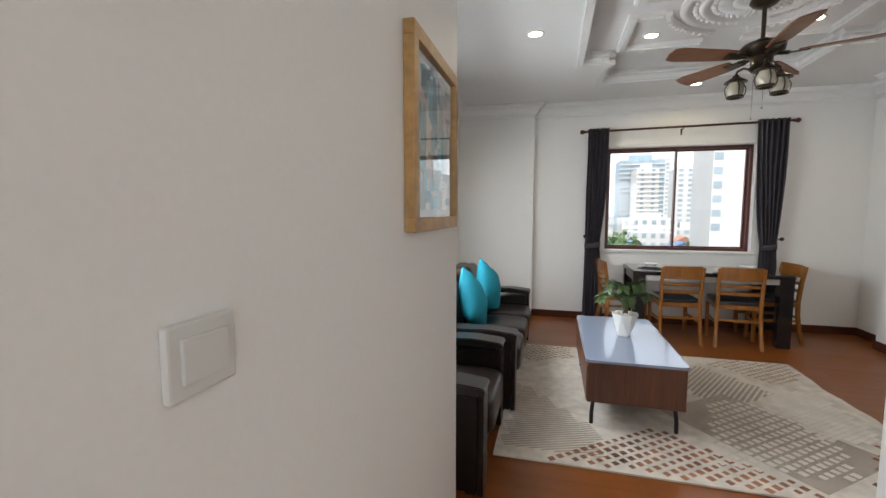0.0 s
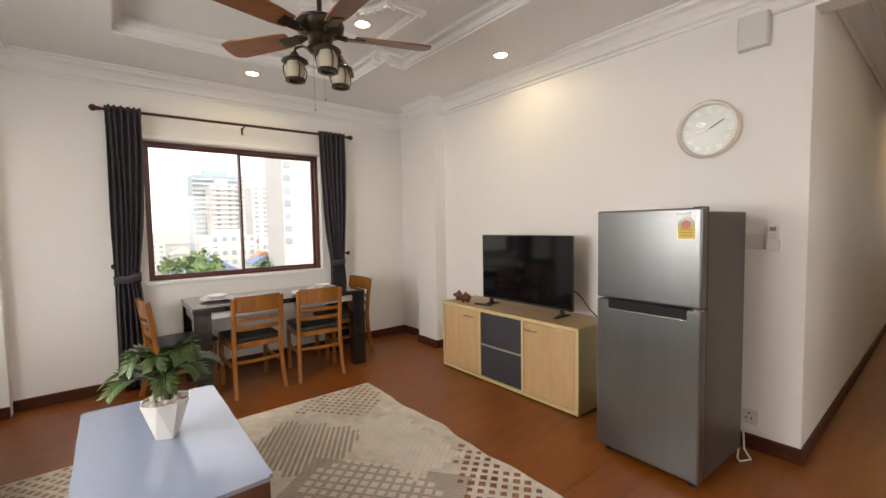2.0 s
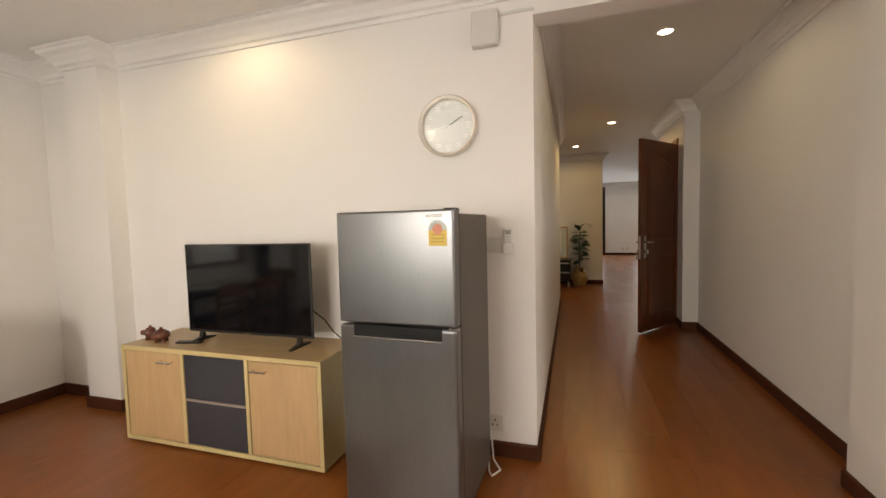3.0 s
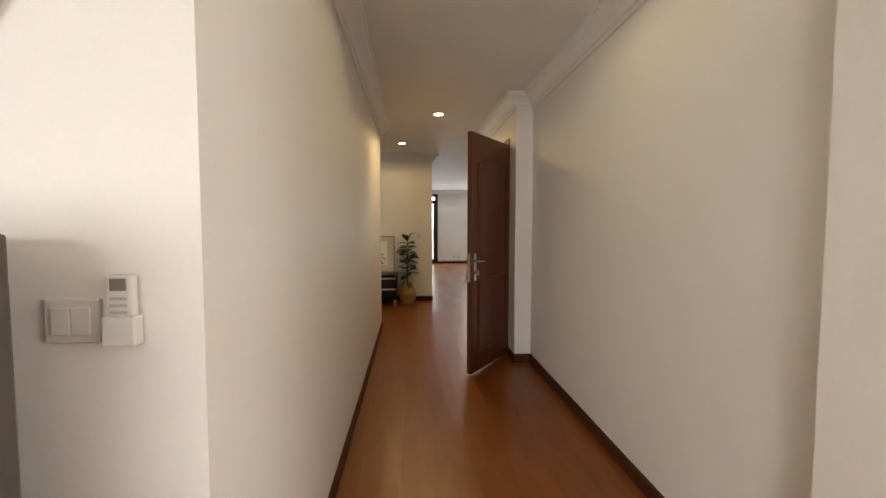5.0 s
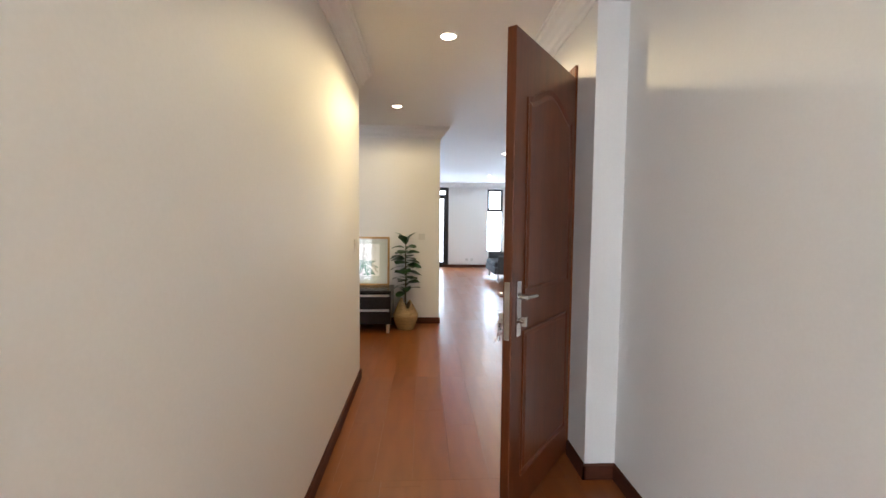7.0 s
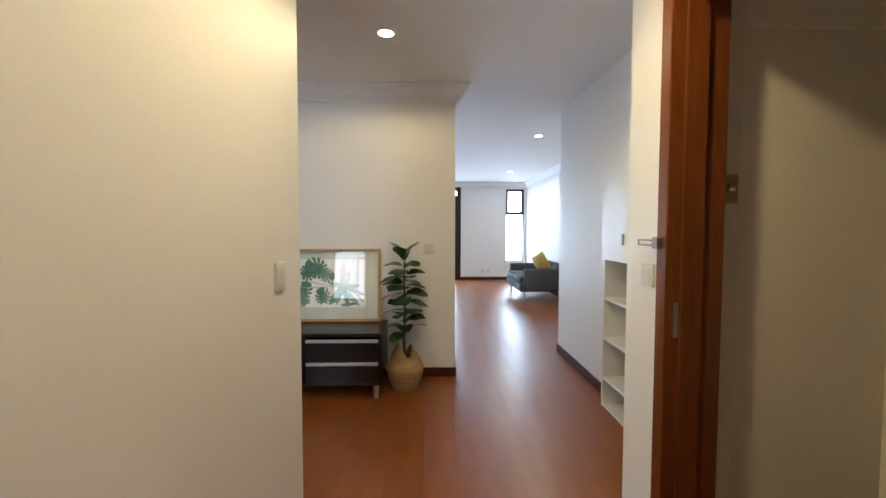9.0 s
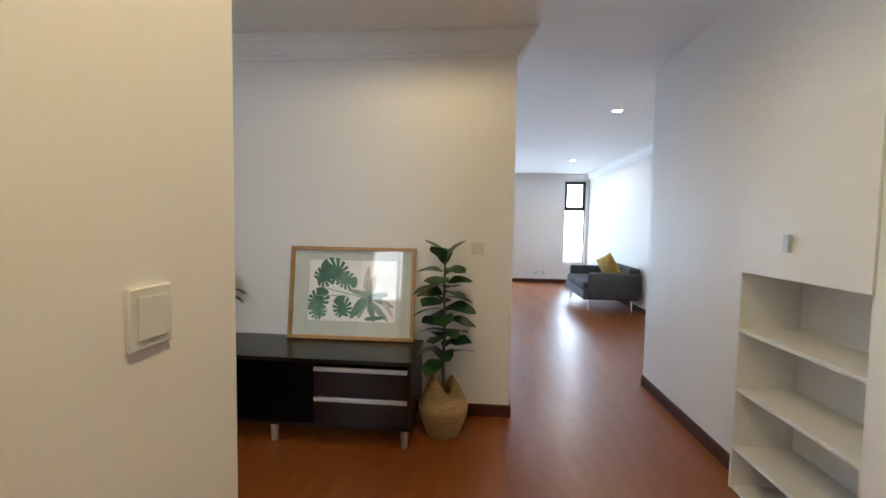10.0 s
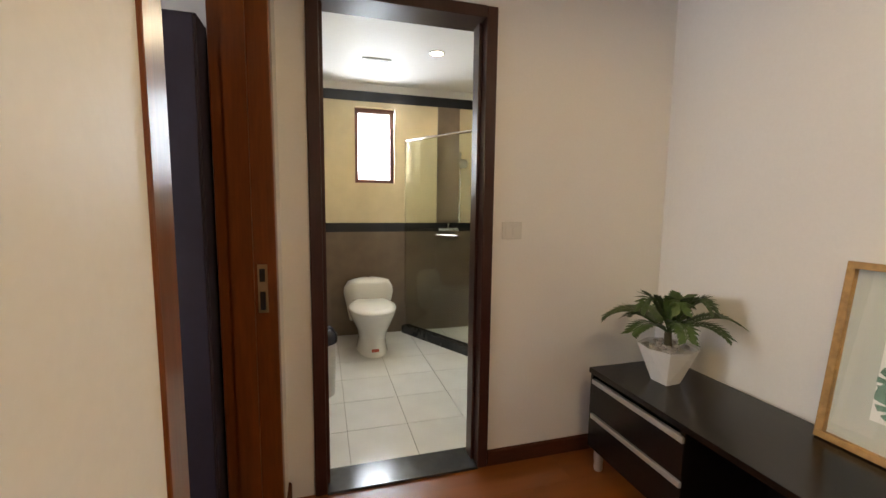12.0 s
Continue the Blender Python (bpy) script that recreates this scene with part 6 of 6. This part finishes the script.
pillow("yellow_cushion", "mustard yellow cushion on the grey sofa", 0.40, 0.15, pose(13.42, -1.38, 0.63, -20, 22, 20), mat("mustard_cotton", (0.50, 0.33, 0.07), 0.85, grain=140, amount=0.08, bump=0.04))

# ---- bathroom ----
CREAMT = mat("cream_wall_tile", (0.66, 0.56, 0.36), 0.25, grain=6, amount=0.05, stain=2)
BROWNT = mat("brown_wall_tile", (0.17, 0.125, 0.085), 0.28, grain=8, amount=0.10, stain=2)
BANDT = mat("black_border_tile", (0.02, 0.02, 0.022), 0.2, grain=10, amount=0.1)
FLOORT = mat("pale_floor_tile", (0.70, 0.70, 0.67), 0.14, grain=5, amount=0.03, stain=2, bump=0.002, spread=0.1)
GROUT = mat("grey_grout", (0.42, 0.41, 0.38), 0.8)
BX0, BX1, BY0, BY1 = 7.30, 9.35, YB + 0.13, 5.0
structure("floor_bathroom", [(BX0, BX1, BY0, BY1, -0.012, -0.006)], GROUT, "grey grout bed of the bathroom floor", "floor")
for nm, z0, z1, m in (("wall_tiles_low", 0, 1.0, BROWNT), ("wall_border", 1.0, 1.085, BANDT), ("wall_tiles_high", 1.085, 2.20, CREAMT), ("wall_border", 2.20, 2.29, BANDT), ("wall_cap", 2.29, TOP, PAINT)):
    p = 0.004 if m is BANDT else 0.0
    bx = [(BX0 - 0.15, BX0 + p, BY0, BY1 + 0.15, z0, z1), (BX1 - p, BX1 + 0.15, BY0, BY1 + 0.15, z0, z1)]
    if m is CREAMT:
        bx += [(BX0, 7.83, BY1, BY1 + 0.2, z0, z1), (8.20, BX1, BY1, BY1 + 0.2, z0, z1), (7.83, 8.20, BY1, BY1 + 0.2, z0, 1.46), (7.83, 8.20, BY1, BY1 + 0.2, 2.15, z1)]
    else:
        bx.append((BX0, BX1, BY1 - p, BY1 + 0.2, z0, z1))
    structure(nm, bx, m, {BROWNT: "brown tiled lower wall of the bathroom", BANDT: "black tiled border of the bathroom wall", CREAMT: "cream tiled upper wall of the bathroom", PAINT: "white band above the bathroom tiles"}[m])
structure("wall_shower_column", [(8.62, 8.84, BY1 - 0.02, BY1 - 0.0005, 1.086, 2.198)], BROWNT, "brown tiled strip in the shower")
structure("ceiling_bathroom", [(BX0 - 0.1, BX1 + 0.1, BY0, BY1 + 0.1, 2.36, 2.45)], CEIL, "white painted bathroom ceiling", "ceiling")
w5 = thing("window_4", "small reddish-framed bathroom window", "window", kind="structure")
bm = bmesh.new()
frame_of(bm, "x", BY1 + 0.06, 0.05, 7.83, 8.20, 1.46, 2.15, 0.035)
part("window_frame", bm, WINFRAME, w5)
pane("x", BY1 + 0.08, 7.865, 8.165, 1.495, 2.115, w5)
structure("threshold", [(7.531, 8.231, YB - 0.02, YB + 0.15, -0.012, 0.012)], mat("dark_stone_sill", (0.05, 0.055, 0.065), 0.15, grain=30, amount=0.1), "dark polished stone threshold of the bathroom", "threshold")
PORC = mat("white_porcelain", (0.76, 0.75, 0.70), 0.12, amount=0.01, bump=0, coat=0.4)
wc = thing("toilet", "white porcelain one-piece toilet", "toilet", pose(7.93, 4.98, 0))


def oval_loft(bm, rings, seg=28):
    """Ovals (cx, cy, rx, ry, z) joined into one skin."""
    rows = [[bm.verts.new((cx + rx * math.cos(2 * math.pi * k / seg), cy + ry * math.sin(2 * math.pi * k / seg), z)) for k in range(seg)] for cx, cy, rx, ry, z in rings]
    for p, q in zip(rows, rows[1:]):
        for k in range(seg):
            j = (k + 1) % seg
            bm.faces.new((p[k], p[j], q[j], q[k]))
    bm.faces.new(rows[0][::-1])
    bm.faces.new(rows[-1])


bm = bmesh.new()
oval_loft(bm, [(0, -0.36, 0.135, 0.29, 0), (0, -0.36, 0.125, 0.28, 0.04), (0, -0.37, 0.115, 0.27, 0.12), (0, -0.38, 0.135, 0.285, 0.20), (0, -0.39, 0.175, 0.31, 0.28), (0, -0.40, 0.20, 0.325, 0.345), (0, -0.40, 0.20, 0.325, 0.365)])
part("bowl", bm, PORC, wc, smooth=60)
bm = bmesh.new()
oval_loft(bm, [(0, -0.42, 0.20, 0.31, 0.368), (0, -0.42, 0.205, 0.315, 0.380), (0, -0.42, 0.198, 0.305, 0.395), (0, -0.41, 0.15, 0.25, 0.408)])
part("lid", bm, PORC, wc, smooth=60)
bm = bmesh.new()
oval_loft(bm, [(0, -0.13, 0.18, 0.125, 0.20), (0, -0.13, 0.205, 0.125, 0.34), (0, -0.125, 0.228, 0.12, 0.44), (0, -0.12, 0.224, 0.115, 0.50), (0, -0.12, 0.195, 0.105, 0.545)])
part("tank", bm, PORC, wc, smooth=60)
bm = bmesh.new()
oval_loft(bm, [(0, -0.12, 0.195, 0.104, 0.547), (0, -0.12, 0.19, 0.10, 0.558), (0, -0.118, 0.145, 0.08, 0.572), (0, -0.115, 0.07, 0.05, 0.585)])
part("tank_lid", bm, PORC, wc, smooth=60)
bm = bmesh.new()
rod(bm, (0, -0.115, 0.584), (0, -0.115, 0.592), 0.02, 16)
part("flush_button", bm, CHROME, wc)
bm = bmesh.new()
box(bm, -0.03, 0.03, -0.642, -0.638, 0.05, 0.075)
part("sticker", bm, mat("red_sticker", (0.45, 0.09, 0.05), 0.5), wc)
bn = thing("waste_bin", "small grey bin with a dark lid in the bathroom", "bin", pose(7.50, 3.78, 0))
bm = bmesh.new()
lathe(bm, [(0, 0), (0.09, 0), (0.105, 0.36), (0.10, 0.36), (0, 0.355)], 24)
bmesh.ops.recalc_face_normals(bm, faces=bm.faces[:])
part("body", bm, mat("pale_grey_plastic", (0.50, 0.50, 0.48), 0.4), bn, smooth=40)
bm = bmesh.new()
lathe(bm, [(0.112, 0.36), (0.112, 0.41), (0.08, 0.45), (0, 0.46)], 24)
bmesh.ops.recalc_face_normals(bm, faces=bm.faces[:])
part("lid", bm, mat("dark_plastic", (0.03, 0.03, 0.04), 0.25), bn, "dark plastic lid", smooth=50)
SHG = clear("shower_glass", (0.86, 0.93, 0.90))
shw = thing("shower_screen", "clear glass shower screen with a chrome rail", "shower screen")
ca, cb, cc = Vector((8.30, 4.98, 0)), Vector((8.72, 4.20, 0)), Vector((9.34, 4.20, 0))
for a, b in ((ca, cb), (cb, cc)):
    d = (b - a).normalized()
    nrm = Vector((-d.y, d.x, 0)) * 0.004
    bm = bmesh.new()
    vs = [bm.verts.new(p + Vector((0, 0, z))) for z in (0.075, 1.85) for p in (a - nrm, b - nrm, b + nrm, a + nrm)]
    for f in ((0, 1, 2, 3), (4, 5, 6, 7), (0, 1, 5, 4), (1, 2, 6, 5), (2, 3, 7, 6), (3, 0, 4, 7)):
        bm.faces.new([vs[i] for i in f])
    bmesh.ops.recalc_face_normals(bm, faces=bm.faces[:])
    g = part("glass_panel", bm, SHG, shw)
    g.visible_shadow = False
    bm = bmesh.new()
    rod(bm, a + Vector((0, 0, 1.86)), b + Vector((0, 0, 1.86)), 0.012, 10)
    part("top_rail", bm, CHROME, shw, smooth=40)
    bm = bmesh.new()
    w = Vector((-d.y, d.x, 0)) * 0.045
    vs = [bm.verts.new(p + Vector((0, 0, z))) for z in (-0.005, 0.075) for p in (a - w, b - w, b + w, a + w)]
    for f in ((0, 1, 2, 3), (4, 5, 6, 7), (0, 1, 5, 4), (1, 2, 6, 5), (2, 3, 7, 6), (3, 0, 4, 7)):
        bm.faces.new([vs[i] for i in f])
    bmesh.ops.recalc_face_normals(bm, faces=bm.faces[:])
    part("kerb", bm, BANDT, shw, "black tiled kerb")
bm = bmesh.new()
rod(bm, (8.50, 4.57, 1.0), (8.62, 4.36, 1.0), 0.010, 10)
part("door_handle", bm, CHROME, shw, smooth=40)
mix = thing("shower_mixer", "chrome shower mixer with a hand shower rail", "shower", pose(8.72, BY1 - 0.02, 1.0))
bm = bmesh.new()
rod(bm, (-0.10, -0.05, 0.02), (0.10, -0.05, 0.02), 0.02, 14)
rod(bm, (-0.05, 0, 0.02), (-0.05, -0.05, 0.02), 0.014, 10)
rod(bm, (0.05, 0, 0.02), (0.05, -0.05, 0.02), 0.014, 10)
rod(bm, (0, -0.05, 0.03), (0, -0.07, 0.09), 0.012, 10)
part("mixer_body", bm, CHROME, mix, smooth=40)
bm = bmesh.new()
rod(bm, (0.12, -0.04, 0.10), (0.12, -0.04, 0.78), 0.009, 10)
for zz in (0.12, 0.76):
    rod(bm, (0.12, 0, zz), (0.12, -0.04, zz), 0.008, 8)
part("rail", bm, CHROME, mix, smooth=40)
bm = bmesh.new()
rod(bm, (0.12, -0.05, 0.62), (0.12, -0.13, 0.68), 0.012, 10)
rod(bm, (0.12, -0.12, 0.66), (0.12, -0.15, 0.655), 0.045, 16)
part("hand_shower", bm, CHROME, mix, smooth=40)
vent = thing("ceiling_vent", "square white extractor vent in the bathroom ceiling", "vent", pose(7.95, 4.40, 2.36))
part("frame", bevelled(-0.11, 0.11, -0.11, 0.11, -0.012, 0, 0.003), WHITEPLASTIC, vent)
for k in range(6):
    yy = -0.075 + 0.03 * k
    part("slat", bevelled(-0.085, 0.085, yy - 0.008, yy + 0.008, -0.019, -0.012, 0.001), WHITEPLASTIC, vent)

# ---- the city outside ----
GZ = -19.0
ASPH = mat("town_ground", (0.20, 0.20, 0.19), 0.9, grain=0.05, amount=0.3, stain=0.01)
bm = bmesh.new()
box(bm, -2500, 2500, 5.4 + 20, 3000, GZ - 1, GZ)
box(bm, -2500, -30, -2500, 25.4, GZ - 1, GZ)
box(bm, 40, 2500, -2500, 25.4, GZ - 1, GZ)
solid("ground", bm, ASPH, "flat town ground far below the windows", "ground", "structure")
# render and glazing are lightened to imitate haze over the town
WALLW = mat("white_render", (0.58, 0.575, 0.56), 0.8, grain=0.3, amount=0.04, stain=0.05)
WALLB = mat("pale_blue_cladding", (0.30, 0.40, 0.47), 0.5, grain=0.3, amount=0.06, stain=0.05)
BGLASS = mat("hazed_blue_grey_glazing", (0.30, 0.37, 0.42), 0.3, grain=0.4, amount=0.15, stain=0.08, spread=0.4)
ROOFR = mat("red_tile_roof", (0.38, 0.20, 0.14), 0.8, grain=0.6, amount=0.15)
ROOFB = mat("blue_metal_roof", (0.14, 0.22, 0.38), 0.6, grain=0.6, amount=0.1)


def tower(label, x, y, w, d, ztop, floors, bays, wall, share=0.75, slabs=True, columns=99):
    """A tower block whose face looks towards the flat, with a window for each bay and storey."""
    t = thing("tower_block", label, "building", pose(x, y, GZ), group="city towers")
    h = ztop - GZ
    part("wall", bevelled(-w / 2, w / 2, 0, d, 0, h, 0), wall, t)
    part("roof_plant", bevelled(-w / 4, w / 4, d / 4, d / 2, h, h + 2.5, 0), wall, t)
    fh, bw = h / floors, w / bays
    bm = bmesh.new()
    box(bm, -bw * share / 2, bw * share / 2, -0.10, 0.0, 0.35 * fh, 0.85 * fh)
    me = mesh("window", bm, BGLASS)
    for i in range(floors // 3, floors):
        for j in range(min(bays, columns)):
            ob = new("window", me)
            ob.parent = t
            ob.location = (-w / 2 + (j + 0.5) * bw, 0, i * fh)
        if slabs:
            ob = part("floor_slab", bevelled(-w / 2 - 0.3, w / 2 + 0.3, -0.6, 0.0, i * fh - 0.2, i * fh + 0.2, 0), WALLW, t)


tower("tall blue-grey glazed office tower across the town", 37.3, 200, 18.3, 14, 24.2, 22, 5, WALLB, 0.86)
tower("tall white tower block with balconies across the town", 36.6, 184, 8.2, 14, 18.9, 20, 2, WALLW, 0.3)
tower("white apartment tower with windows in rows", 67.2, 230, 17, 14, 23.0, 17, 4, WALLW, 0.5, False)
tower("pale slender tower in the distance", 76, 330, 9, 14, 40, 20, 2, WALLW, 0.4, False)
tower("tall white apartment block with one column of wide windows", 47.8, 120, 17.8, 16, 24, 12, 7, WALLW, 0.8, False, 1)
tower("low white podium building under the glazed tower", 37, 180, 20, 14, -1.3, 5, 6, WALLW, 0.5, False)
tower("low white commercial building", 35, 163, 15, 12, -5.9, 4, 5, WALLW, 0.5, False)
tower("low white commercial building", 55, 190, 14, 12, -5.5, 4, 4, WALLW, 0.5, False)
tower("low white commercial building", 10, 250, 24, 14, -6, 5, 7, WALLW, 0.5, False)


def house(x, y, w, d, h, roof, label):
    t = thing("house", label, "house", pose(x, y, GZ), group="town houses")
    part("wall", bevelled(-w / 2, w / 2, 0, d, 0, h, 0), WALLW, t)
    bm = bmesh.new()
    extrude(bm, [(-w / 2 - 0.5, h), (w / 2 + 0.5, h), (0, h + w * 0.28)], -0.6, d + 0.6, "y")
    part("roof", bm, roof, t)
    for k in range(3):
        part("window", bevelled(-w / 3 + k * w / 3 - 0.6, -w / 3 + k * w / 3 + 0.6, -0.05, 0, h * 0.5, h * 0.8, 0), BGLASS, t)


house(41.5, 150, 7.5, 9, 8.5, ROOFB, "low town house with a blue metal roof")
house(44, 158, 7, 9, 10, ROOFR, "low town house with a red tiled roof")
rnd = random.Random(4)
for k in range(26):
    hx, hy = rnd.uniform(-40, 95), rnd.uniform(120, 300)
    house(hx, hy, rnd.uniform(8, 14), rnd.uniform(8, 14), rnd.uniform(5, 10), (ROOFR, ROOFR, ROOFB, WALLW)[k % 4], "low town house with a " + ("red tiled roof", "red tiled roof", "blue metal roof", "pale roof")[k % 4])
# green paled so that the trees look washed out by bright haze
TREE = mat("hazed_city_foliage", (0.09, 0.15, 0.055), 0.8, grain=1.2, amount=0.3, stain=0.3)


def tree(x, y, h, seed):
    r = random.Random(seed)
    t = thing("tree", "leafy green street tree among the houses", "tree", pose(x, y, GZ), group="town trees")
    bm = bmesh.new()
    rod(bm, (0, 0, 0), (0, 0, h * 0.55), 0.35, 8, 0.15)
    for k in range(4):
        a = k * 1.6
        rod(bm, (0, 0, h * 0.4), (math.cos(a) * h * 0.25, math.sin(a) * h * 0.25, h * 0.65), 0.14, 6, 0.05)
    part("trunk", bm, STEM, t)
    bm = bmesh.new()
    for k in range(170):
        d = Vector((r.gauss(0, 1), r.gauss(0, 1), r.gauss(0, 0.7))).normalized() * h * 0.42 * r.random() ** 0.4
        c = Vector((0, 0, h * 0.68)) + d
        s = r.uniform(0.45, 1.0)
        n = Vector((r.gauss(0, 1), r.gauss(0, 1), r.gauss(0, 1))).normalized()
        u = n.orthogonal().normalized()
        v = n.cross(u)
        bm.faces.new([bm.verts.new(c + (u * a + v * b) * s) for a, b in ((-1, -0.4), (0.2, -1), (1, 0.3), (-0.1, 1))])
    part("crown", bm, TREE, t)


for tx, ty, tz in ((17.5, 118, 13.5), (20.0, 124, 12.5), (14.5, 126, 12.5), (23.0, 150, 13), (55, 205, 14), (61, 207, 14), (48, 160, 11)):
    tree(tx, ty, tz, int(tx * 7))
for k in range(14):
    tree(rnd.uniform(-10, 60), rnd.uniform(110, 200), rnd.uniform(7, 11), 20 + k)
tower("white apartment block facing the side window", -45, -40, 30, 14, 20, 14, 6, WALLW, 0.5, False)

# ---- floor pieces ----


def plank_field(x0, x1, y0, y1, parent, w=0.195, length=1.215, seed=1):
    """Laminate planks running along x, with staggered ends, each a piece of its own."""
    r = random.Random(seed)
    cache = {}
    y = y0
    while y < y1 - 1e-4:
        yy = min(y + w, y1)
        x = x0 - r.random() * length
        while x < x1 - 1e-4:
            a, b = max(x, x0), min(x + length, x1)
            if b - a > 0.02:
                key = (round(b - a, 3), round(yy - y, 3))
                if key not in cache:
                    me = bpy.data.meshes.new("plank")
                    lx, ly = (b - a) / 2 - 0.0003, (yy - y) / 2 - 0.0003
                    v = [(-lx, -ly, 0), (lx, -ly, 0), (lx, ly, 0), (-lx, ly, 0), (-lx, -ly, -0.012), (lx, -ly, -0.012), (lx, ly, -0.012), (-lx, ly, -0.012)]
                    me.from_pydata(v, [], [(0, 1, 2, 3), (4, 5, 1, 0), (5, 6, 2, 1), (6, 7, 3, 2), (7, 4, 0, 3)])
                    me.materials.append(PLANK)
                    cache[key] = me
                ob = new("plank", cache[key])
                ob.parent = parent
                ob.location = ((a + b) / 2, (y + yy) / 2, 0)
            x += length
        y += w


plank_field(XL, XT, 1.255, YW, floor, seed=1)
plank_field(-0.30, 3.2, -0.30, 1.255, floor, seed=5)
plank_field(-0.30, 2.93, -2.50, -0.30, floor, seed=6)
plank_field(3.2, 6.0, YC0, YC1, floor, seed=2)
plank_field(6.0, 7.4, -0.42, YC1, floor, seed=7)
plank_field(7.4, XN, YH, YC1, floor, seed=8)
plank_field(XE - 0.15, XN, YC1, YB, floor, seed=3)
plank_field(XN, XH, YH, 1.2, floor, seed=9)
plank_field(XH, XF, -1.72, 1.2, floor, seed=4)
bf = bpy.data.objects["floor_bathroom"]
ntx, nty = 6, 6
tw, th = (BX1 - BX0) / ntx, (BY1 - BY0) / nty
bm = bevelled(-tw / 2 + 0.002, tw / 2 - 0.002, -th / 2 + 0.002, th / 2 - 0.002, -0.006, 0.002, 0)
tile_mesh = mesh("tile", bm, FLOORT)
for i in range(ntx):
    for j in range(nty):
        ob = new("tile", tile_mesh)
        ob.parent = bf
        ob.location = (BX0 + (i + 0.5) * tw, BY0 + (j + 0.5) * th, 0)
